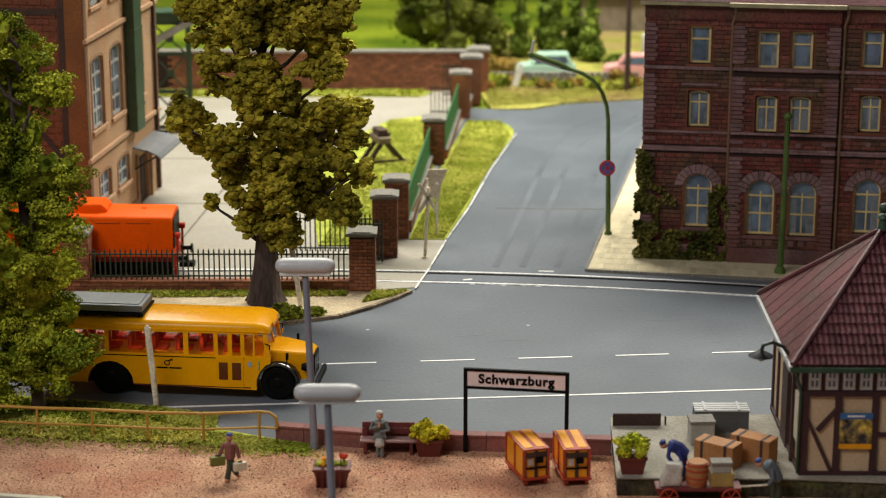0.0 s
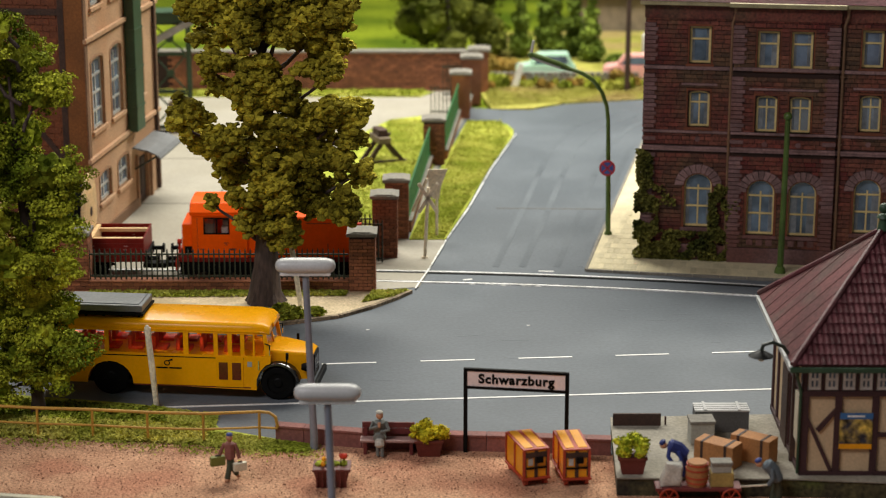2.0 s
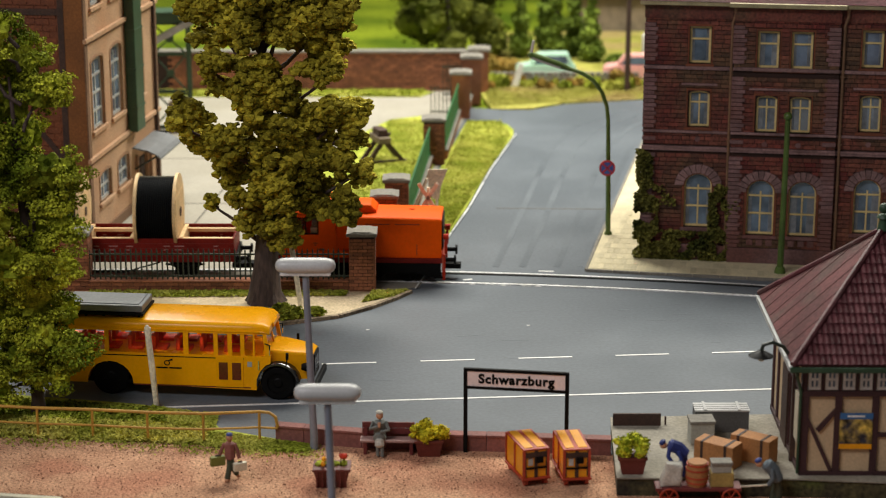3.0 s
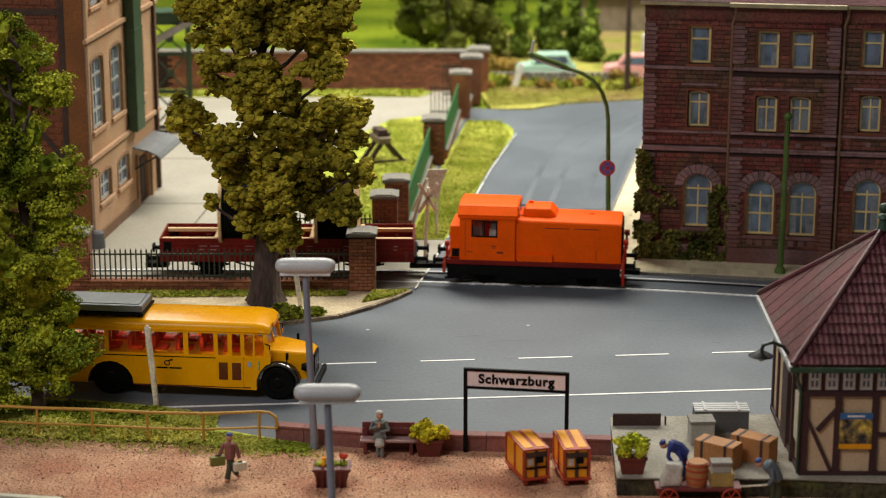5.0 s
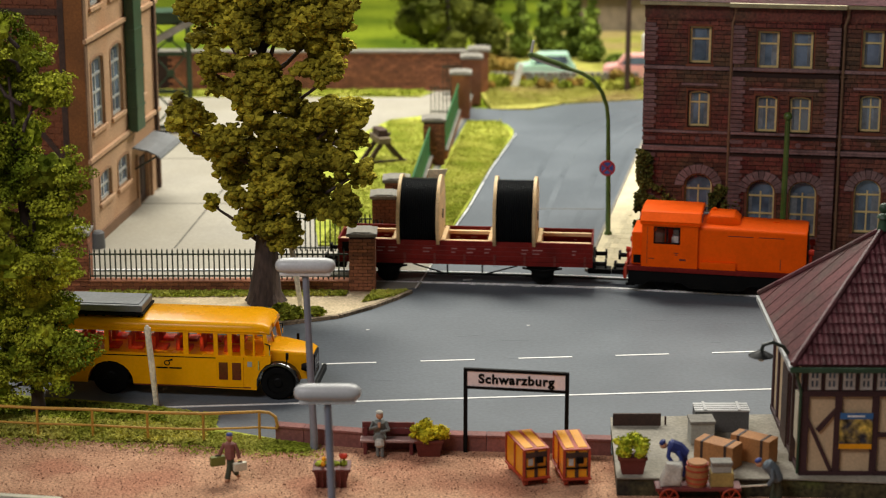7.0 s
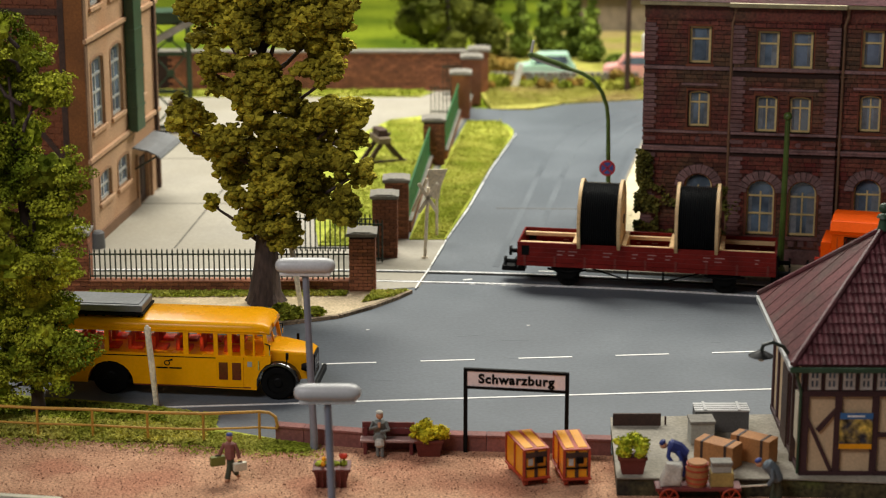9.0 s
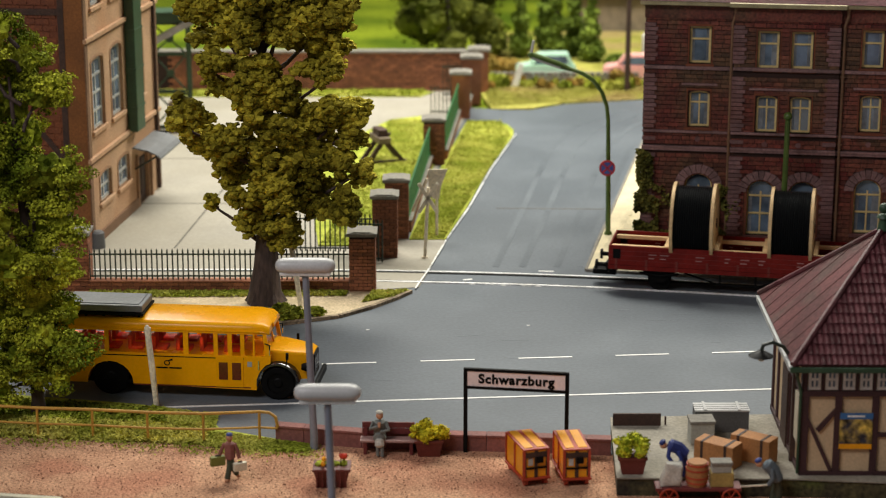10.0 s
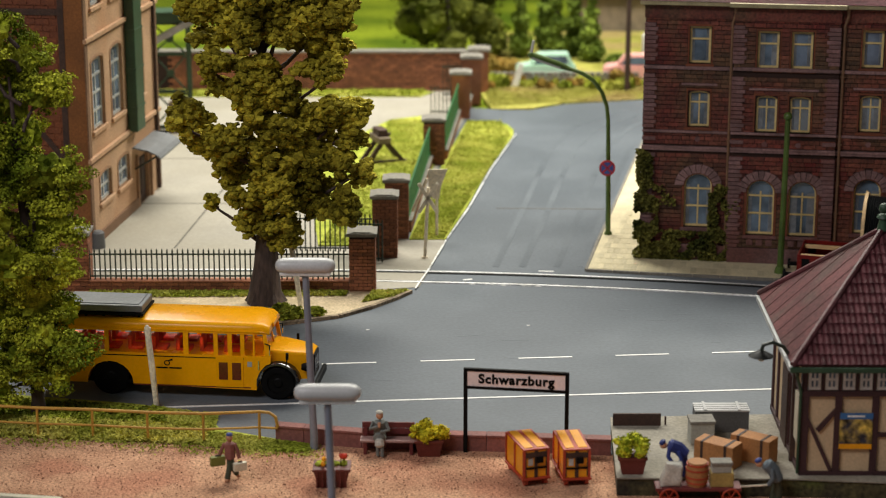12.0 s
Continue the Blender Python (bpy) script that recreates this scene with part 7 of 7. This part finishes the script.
def luggage_cart(x, y, rz):
    c = thing("luggage_cart", "small orange and rust-red station luggage cart", "cart", x, y, 0.02, rz, group="luggage carts")
    w, l, h0, h1 = 0.44, 0.93, 0.3, 1.36
    boxpart("chassis", M_CARTR, c, -w - 0.08, -l - 0.1, 0.22, w + 0.08, l, h0, "rust-red chassis", 0.02)
    boxpart("body", M_CARTO, c, -w, -l, h0 + 0.001, w, l, h1 - 0.06, "orange box body", 0.02)
    r = boxpart("roof", M_CARTR, c, -w - 0.04, -l - 0.04, h1 - 0.06, w + 0.04, l + 0.04, h1, "rust-red roof frame", 0.02)
    for x0, x1 in ((-w + 0.06, -0.08), (0.08, w - 0.06)):
        boxpart("roof_panel", M_CARTO, r, x0, -l + 0.1, h1 + 0.001, x1, l - 0.06, h1 + 0.02, "orange roof panel")
    for sx in (-1, 1):
        for sy in (-1, 0, 1):
            boxpart("corner_post", M_CARTR, c, sx * w - 0.045, sy * l - 0.045, h0, sx * w + 0.045, sy * l + 0.045, h1 - 0.05)
    boxpart("centre_post", M_DKWOOD, c, -0.06, -l - 0.03, h0, 0.06, -l + 0.02, h1 - 0.08)
    for sx in (-0.41, 0.36):
        boxpart("door_frame", M_DKWOOD, c, sx, -l - 0.035, h0 + 0.05, sx + 0.05, -l + 0.02, h1 - 0.1)
    boxpart("door_head", M_DKWOOD, c, -0.36, -l - 0.04, h1 - 0.33, 0.36, -l + 0.02, h1 - 0.14, "dark door window")
    boxpart("label_plate", M_ZINC, c, -0.28, -l - 0.03, 0.75, -0.12, -l, 1.0)
    boxpart("hinge_band", M_BLACK, c, -0.36, -l - 0.045, 0.62, 0.36, -l + 0.01, 0.68, "black iron band")
    boxpart("hook", M_BLACK, c, -0.03, -l - 0.14, h1 - 0.5, 0.22, -l - 0.05, h1 - 0.3)
    for sx in (-0.36, 0.36):
        for sy in (-0.83, 0.73):
            bm = B()
            cone(bm, (sx - 0.06, sy, 0.16), (sx + 0.06, sy, 0.16), 0.16, 0.16, 14)
            part("wheel", bm, M_CARTR, c, "rust-red wheel", smooth=True)


luggage_cart(2.95, 68.35, 17)
luggage_cart(4.5, 68.35, 8)


def figure(name, label, x, y, z, rz, blobs):
    """A painted plain figure: one mesh of rounded limbs. blobs: (points, radius, material)."""
    bm = B()
    mats = []
    for pts, r, m_ in blobs:
        n0 = len(bm.faces)
        bm.faces.ensure_lookup_table()
        if len(pts) == 1:
            ball(bm, pts[0], r, 2)
        else:
            pts = [Vector(p) for p in pts]
            a, b = pts[0] - (pts[1] - pts[0]).normalized() * r * 0.35, pts[-1] + (pts[-1] - pts[-2]).normalized() * r * 0.35
            full = [a, *pts, b]
            tube(bm, full, r, 9, [r * 0.55] + [r] * len(pts) + [r * 0.6])
        if m_ not in mats:
            mats.append(m_)
        bm.faces.ensure_lookup_table()
        for f in bm.faces[n0:]:
            f.material_index = mats.index(m_)
    o = link(name, bm, mats[0], P(x, y, z, rz), True)
    for m_ in mats[1:]:
        o.data.materials.append(m_)
    return tagged(o, label, "figurine")


M_SKIN = mat("painted_flesh", (0.5, 0.25, 0.14), 0.7, 0.1)
M_SHIRT = mat("painted_maroon", (0.22, 0.08, 0.065), 0.7, 0.15)
M_TROUS = mat("painted_dark_green", (0.05, 0.06, 0.035), 0.7, 0.15)
M_BLUEC = mat("painted_blue", (0.02, 0.035, 0.18), 0.6, 0.15)
M_GREYC = mat("painted_grey", (0.17, 0.18, 0.165), 0.7, 0.15)
M_SLATEC = mat("painted_blue_grey", (0.11, 0.14, 0.16), 0.7, 0.15)
M_PALE = mat("painted_pale_cloth", (0.5, 0.48, 0.42), 0.75, 0.12, 1.5, 0.1)
figure("porter_figurine", "painted miniature porter figurine carrying two cases", -7.42, 67.9, 0.02, 0, [
    ([(0.2, 0.16, 0.2), (0.12, -0.02, 0.46), (0.02, 0, 0.85)], 0.1, M_TROUS), ([(-0.1, -0.12, 0.12), (-0.03, -0.04, 0.45), (-0.02, 0, 0.85)], 0.1, M_TROUS),
    ([(0, 0, 0.85), (0, 0, 1.15), (0, 0.02, 1.36)], 0.19, M_SHIRT), ([(-0.18, 0, 1.36), (-0.3, -0.02, 1.1), (-0.38, -0.02, 0.88)], 0.065, M_SHIRT), ([(0.18, 0, 1.36), (0.28, -0.02, 1.1), (0.32, -0.02, 0.85)], 0.065, M_SHIRT),
    ([(0, 0, 1.42), (0, 0, 1.5)], 0.07, M_SKIN), ([(0, -0.02, 1.6)], 0.125, M_SKIN), ([(0, 0, 1.68), (0, 0, 1.72)], 0.12, M_BLUEC), ([(-0.12, -0.22, 0.06), (-0.08, -0.06, 0.06)], 0.075, M_SKIN), ([(0.24, 0.12, 0.12), (0.28, 0.2, 0.1)], 0.07, M_SKIN)])
figure("seated_figurine", "painted miniature figurine seated on the bench in grey", -2.28, 70.42, 0.02, 0, [
    ([(-0.06, -0.3, 0.05), (-0.08, -0.26, 0.5), (-0.08, 0.1, 0.6)], 0.065, M_GREYC), ([(0.1, -0.36, 0.05), (0.08, -0.28, 0.5), (0.08, 0.1, 0.6)], 0.065, M_GREYC), ([(0, -0.3, 0.42), (0, -0.2, 0.6)], 0.17, M_PALE), ([(0, -0.12, 0.62), (0, -0.02, 0.66)], 0.24, M_GREYC),
    ([(0, 0.08, 0.6), (0, 0.1, 0.95), (0, 0.08, 1.22)], 0.22, M_GREYC), ([(-0.22, 0.06, 1.22), (-0.32, -0.1, 1.0), (-0.05, -0.2, 1.12)], 0.07, M_GREYC), ([(0.22, 0.06, 1.22), (0.32, -0.1, 0.95), (0.05, -0.2, 0.92)], 0.07, M_GREYC),
    ([(0, 0.05, 1.45)], 0.135, M_SKIN), ([(0, 0.05, 1.55), (0, 0.05, 1.6)], 0.13, M_PALE), ([(-0.02, -0.2, 1.1), (0.0, -0.15, 1.25)], 0.06, M_SKIN)])
figure("loader_figurine", "painted miniature worker figurine in blue bending over the cart", 8.02, 66.65, 0.7, 0, [
    ([(0.22, 0, 0.0), (0.25, 0, 0.4), (0.22, 0, 0.75)], 0.12, M_BLUEC), ([(0.05, 0.1, 0.0), (0.2, 0.1, 0.4), (0.22, 0.1, 0.75)], 0.12, M_BLUEC), ([(0.22, 0.02, 0.78), (0.02, 0, 1.02), (-0.25, -0.02, 1.12)], 0.23, M_BLUEC),
    ([(-0.3, -0.12, 1.08), (-0.35, -0.25, 0.8), (-0.2, -0.3, 0.55)], 0.075, M_BLUEC), ([(0.0, -0.2, 0.95), (0.1, -0.3, 0.7), (0.0, -0.3, 0.5)], 0.075, M_BLUEC), ([(-0.5, -0.06, 1.14)], 0.13, M_SKIN), ([(-0.52, -0.06, 1.22), (-0.56, -0.06, 1.26)], 0.13, M_BLUEC)])
figure("handler_figurine", "painted miniature worker figurine in grey pulling the hand cart", 11.2, 65.85, 0.02, 0, [
    ([(0.2, 0, 0.05), (0.18, 0, 0.45), (0.12, 0, 0.85)], 0.13, M_TROUS), ([(0.0, 0.1, 0.05), (0.1, 0.1, 0.45), (0.12, 0.05, 0.85)], 0.13, M_TROUS), ([(0.12, 0, 0.86), (-0.02, 0, 1.2), (-0.25, 0, 1.42)], 0.22, M_SLATEC),
    ([(-0.1, -0.2, 1.3), (-0.05, -0.25, 1.0), (-0.2, -0.2, 0.75)], 0.075, M_SLATEC), ([(-0.52, -0.02, 1.46)], 0.13, M_SKIN), ([(-0.54, -0.02, 1.54), (-0.56, -0.02, 1.58)], 0.13, M_BLUEC)])


M_CASEG = mat("moss_green_leather", (0.17, 0.18, 0.03), 0.6, 0.15)


def suitcase(x, y, z, w, d, h, material, label, rz=0.0):
    s = thing("suitcase", label, "suitcase", x, y, z, rz)
    boxpart("shell", material, s, -w / 2, -d / 2, 0, w / 2, d / 2, h, bevel=0.03)
    boxpart("handle", M_DKWOOD, s, -0.08, -0.02, h, 0.08, 0.02, h + 0.05)


suitcase(-7.84, 67.8, 0.62, 0.52, 0.22, 0.34, M_CASEG, "small moss-green case in the porter's hand", 20)
suitcase(-7.06, 67.75, 0.45, 0.48, 0.18, 0.3, M_CREAM, "small cream case in the porter's hand", 25)


def crate(x, y, z, w, d, h, rz, material, label, bands=(0.2, 0.8), band_mat=None, lid=False, name="crate"):
    c = thing(name, label, "crate", x, y, z, rz, group="goods on the ramp")
    boxpart("body", material, c, -w / 2, -d / 2, 0, w / 2, d / 2, h, bevel=0.025)
    for k in bands:
        u = -w / 2 + w * k
        boxpart("strap", band_mat or M_DKWOOD, c, u - 0.05, -d / 2 - 0.012, 0.01, u + 0.05, d / 2 + 0.012, h + 0.012)
    if lid:
        boxpart("lid", M_CAP, c, -w / 2 - 0.03, -d / 2 - 0.03, h - 0.1, w / 2 + 0.03, d / 2 + 0.03, h + 0.02, "pale lid", 0.02)


M_CARD = mat("brown_carton", (0.4, 0.18, 0.06), 0.75, 0.12, 1, 0.08)
crate(10.08, 71.2, 0.7, 1.95, 0.8, 0.8, 0, M_SLATE, "large slate-grey transport box with a slatted white lid", ())


def box_lid():
    l = thing("slatted_lid", "white slatted lid on the slate-grey box", "lid", 10.08, 71.2, 1.501)
    for i in range(4):
        boxpart("slat", M_LGREY, l, -0.99, -0.42 + i * 0.22, 0.0, 0.99, -0.26 + i * 0.22, 0.06)
    for x in (-0.66, 0.56):
        boxpart("batten", M_LGREY, l, x, -0.44, 0.061, x + 0.1, 0.44, 0.1)


box_lid()
crate(9.22, 69.95, 0.7, 0.85, 0.75, 0.86, 3, M_PALEB, "pale grey-green chest with a paler lid", (), lid=True)
crate(9.55, 67.75, 0.7, 1.5, 0.75, 0.85, -35, M_CARD, "brown carton with dark straps")
crate(10.85, 68.15, 0.7, 1.5, 0.7, 0.9, -35, M_CARD, "brown carton with dark straps")


def hand_cart():
    c = thing("hand_cart", "dark red flat hand cart with spoked wheels", "cart", 8.8, 66.05, 0.02, 0)
    boxpart("deck", M_CARTR2, c, -1.6, -0.4, 0.5, 1.3, 0.3, 0.62, "dark red plank deck", 0.015)
    for x in (-1.15, 0.95):
        for y in (-0.44, 0.34):
            bm = B()
            tube(bm, [(x + 0.3 * math.cos(a), y, 0.3 + 0.3 * math.sin(a)) for a in (2 * math.pi * i / 20 for i in range(21))], 0.035, 6)
            w = part("wheel", bm, M_CARTR, c, "spoked red wheel", smooth=True)
            for i in range(6):
                a = i * math.pi / 3
                bm = B()
                tube(bm, [(x, y, 0.3), (x + 0.29 * math.cos(a), y, 0.3 + 0.29 * math.sin(a))], 0.02, 5)
                part("spoke", bm, M_CARTR, w)
    bm = B()
    tube(bm, [(1.3, -0.1, 0.56), (2.2, -0.1, 0.62)], 0.035, 6)
    part("drawbar", bm, M_OLDW, c, "pale wooden drawbar")


M_CARTR2 = mat("cart_deck_red", (0.16, 0.03, 0.028), 0.55, 0.15, 1, 0.08)
hand_cart()


def barrel():
    b = thing("barrel", "small brown wooden barrel on the hand cart", "barrel", 8.62, 66.0, 0.64)
    bm = B()
    secs = []
    for z, r in ((0, 0.33), (0.2, 0.38), (0.42, 0.4), (0.64, 0.38), (0.85, 0.33)):
        secs.append([(r * math.cos(a), r * math.sin(a), z) for a in (2 * math.pi * i / 20 for i in range(20))])
    loft(bm, secs)
    part("cask", bm, M_CARD, b, "brown wooden cask", smooth=True)
    for z, r in ((0.12, 0.365), (0.3, 0.395), (0.56, 0.395), (0.74, 0.365)):
        bm = B()
        cone(bm, (0, 0, z), (0, 0, z + 0.06), r + 0.01, r + 0.01, 20)
        part("hoop", bm, M_CARTR, b)


barrel()
M_YBOX = mat("yellow_brown_box", (0.38, 0.27, 0.08), 0.7, 0.12, 1, 0.08)
crate(9.45, 66.0, 0.64, 0.78, 0.5, 0.5, 0, M_YBOX, "yellow-brown box on the hand cart", ())
crate(9.42, 65.98, 1.15, 0.66, 0.45, 0.36, 2, M_PALEB, "pale grey box stacked on a yellow box", (), lid=True)


def sack():
    bm = B()
    box(bm, -0.36, -0.24, 0.0, 0.36, 0.24, 0.8, None, 0.1)
    bmesh.ops.subdivide_edges(bm, edges=bm.edges, cuts=2, use_grid_fill=True)
    for v in bm.verts:
        k = v.co.z / 0.8
        v.co.x = v.co.x * (1.1 - 0.35 * k) + 0.12 * k + 0.09 * noise.noise(v.co * 4)
        v.co.y = v.co.y * (1.1 - 0.3 * k) + 0.09 * noise.noise(v.co * 4 + Vector((9, 0, 0)))
        v.co.z = max(0.0, v.co.z + 0.06 * noise.noise(v.co * 3) * k)
    solo("sack", bm, M_PALE, "pale grey cloth sack on the hand cart", "sack", smooth=True, m=P(7.72, 66.0, 0.64))


sack()
M_GRIT = mat("dark_red_grit", (0.16, 0.06, 0.035), 0.9, 0.3, 1, 0.2, 9, 0, per_piece=0.5, island=True)
pts = np.stack([np.random.uniform(-17, 6, 4200), np.random.uniform(65.5, 72, 4200), np.full(4200, 0.03)], axis=1)
pts = pts[pts[:, 1] < 70.6 - 0.09 * pts[:, 0]]
tagged(leaf_mesh("platform_grit", pts, 0.055, M_GRIT), "dark grit scattered on the platform", "grit", kind="stuff")
bm = B()
prism(bm, [(-16.5, 66.9), (-13.1, 66.35), (-11.4, 64.2), (-11.5, 64.0), (-13.2, 66.1), (-16.5, 66.65)], -0.1, 0.05, "xy")
solo("platform_edge", bm, M_CREAM, "cream platform edging strip", "platform edge", "structure")

# ---- things behind the street ----


def car(x, y, rz, paint, label):
    c = thing("car", label, "car", x, y, 0.1, rz)
    bm = B()
    prism(bm, [(-2.0, 0.4), (2.0, 0.4), (2.05, 0.85), (1.9, 1.1), (1.1, 1.2), (-1.85, 1.2), (-2.05, 1.0)], -0.8, 0.8)
    bmesh.ops.bevel(bm, geom=list(bm.edges), offset=0.08, segments=2, affect="EDGES")
    part("body", bm, paint, c, smooth=True)
    bm = B()
    prism(bm, [(-1.8, 1.2), (1.1, 1.2), (0.55, 1.9), (-1.5, 1.92)], -0.7, 0.7)
    bmesh.ops.bevel(bm, geom=list(bm.edges), offset=0.06, segments=2, affect="EDGES")
    k = part("cabin", bm, paint, c, smooth=True)
    for y0 in (-0.712, 0.692):
        bm = B()
        prism(bm, [(-1.5, 1.28), (0.85, 1.28), (0.45, 1.78), (-1.3, 1.78)], y0, y0 + 0.02)
        part("side_window", bm, M_PANE, k)
    for x0 in (-1.25, 1.25):
        for y0 in (-0.75, 0.75):
            wheel("wheel", c, x0, y0, 0.38, 0.22, M_CHROME)


M_MINT = mat("mint_green_car_paint", (0.5, 0.74, 0.58), 0.3, 0.05, coat=0.4, bump=0)
M_PINK = mat("coral_pink_car_paint", (0.85, 0.45, 0.4), 0.3, 0.05, coat=0.4, bump=0)
car(7.0, 140.0, 182, M_MINT, "mint green parked car behind the shrubs")
car(12.9, 139.6, 175, M_PINK, "coral pink parked car behind the shrubs")


def garden_gate_post():
    p = thing("white_gate", "small white garden gate post beside the shrubs", "gate", 4.95, 138.0, 0.1)
    bm = B()
    prism(bm, [(-0.35, 0), (0.1, 0), (0.5, 1.5), (0.15, 1.6)], -0.06, 0.06)
    part("panel", bm, M_WHITE, p)


garden_gate_post()


def telegraph_pole():
    p = thing("telegraph_pole", "dark wooden telegraph pole beside the side street", "pole", 12.25, 136.4, 0.1)
    bm = B()
    tube(bm, [(0, 0, -0.1), (0, 0, 9)], 0.16, 8, [0.2, 0.14])
    part("shaft", bm, M_DKWOOD, p, smooth=True)
    boxpart("cross_arm", M_DKWOOD, p, -0.9, -0.25, 8.4, 0.9, -0.13, 8.55)


telegraph_pole()


def far_house():
    h = thing("far_house", "distant low house with a grey roof and reddish wall", "house", 15.0, 161, -0.2, -4)
    boxpart("wall", M_OLDW2, h, -5, 0, 0, 9, 6, 3.0, "brown house wall")
    bm = B()
    prism(bm, [(-0.6, 2.9), (6.6, 2.9), (3, 5.5)], -5.5, 9.5, "yz")
    part("roof", bm, M_SLATE, h, "grey roof")
    t = thing("pale_tank", "pale rounded tank behind the stone building", "tank", 14.6, 141, 0)
    bm = B()
    cone(bm, (0, 0, 0), (0, 0, 3.0), 1.0, 1.0, 20)
    ball(bm, (0, 0, 3.0), 1.0, 2, (1, 1, 0.4))
    part("shell", bm, M_LGREY, t, smooth=True)


far_house()


def stone_row():
    w = thing("garden_wall", "low pale field-stone wall behind the shrubs", "wall", 3.2, 138.9, 0.1)
    for r in range(3):
        for i in range(24):
            bm = B()
            x = i * 0.42 + (0.2 if r % 2 else 0)
            box(bm, x, -0.15, r * 0.27, x + random.uniform(0.34, 0.4), 0.15, r * 0.27 + 0.25, bevel=0.05)
            part("stone", bm, M_CAP, w)


stone_row()


motions()
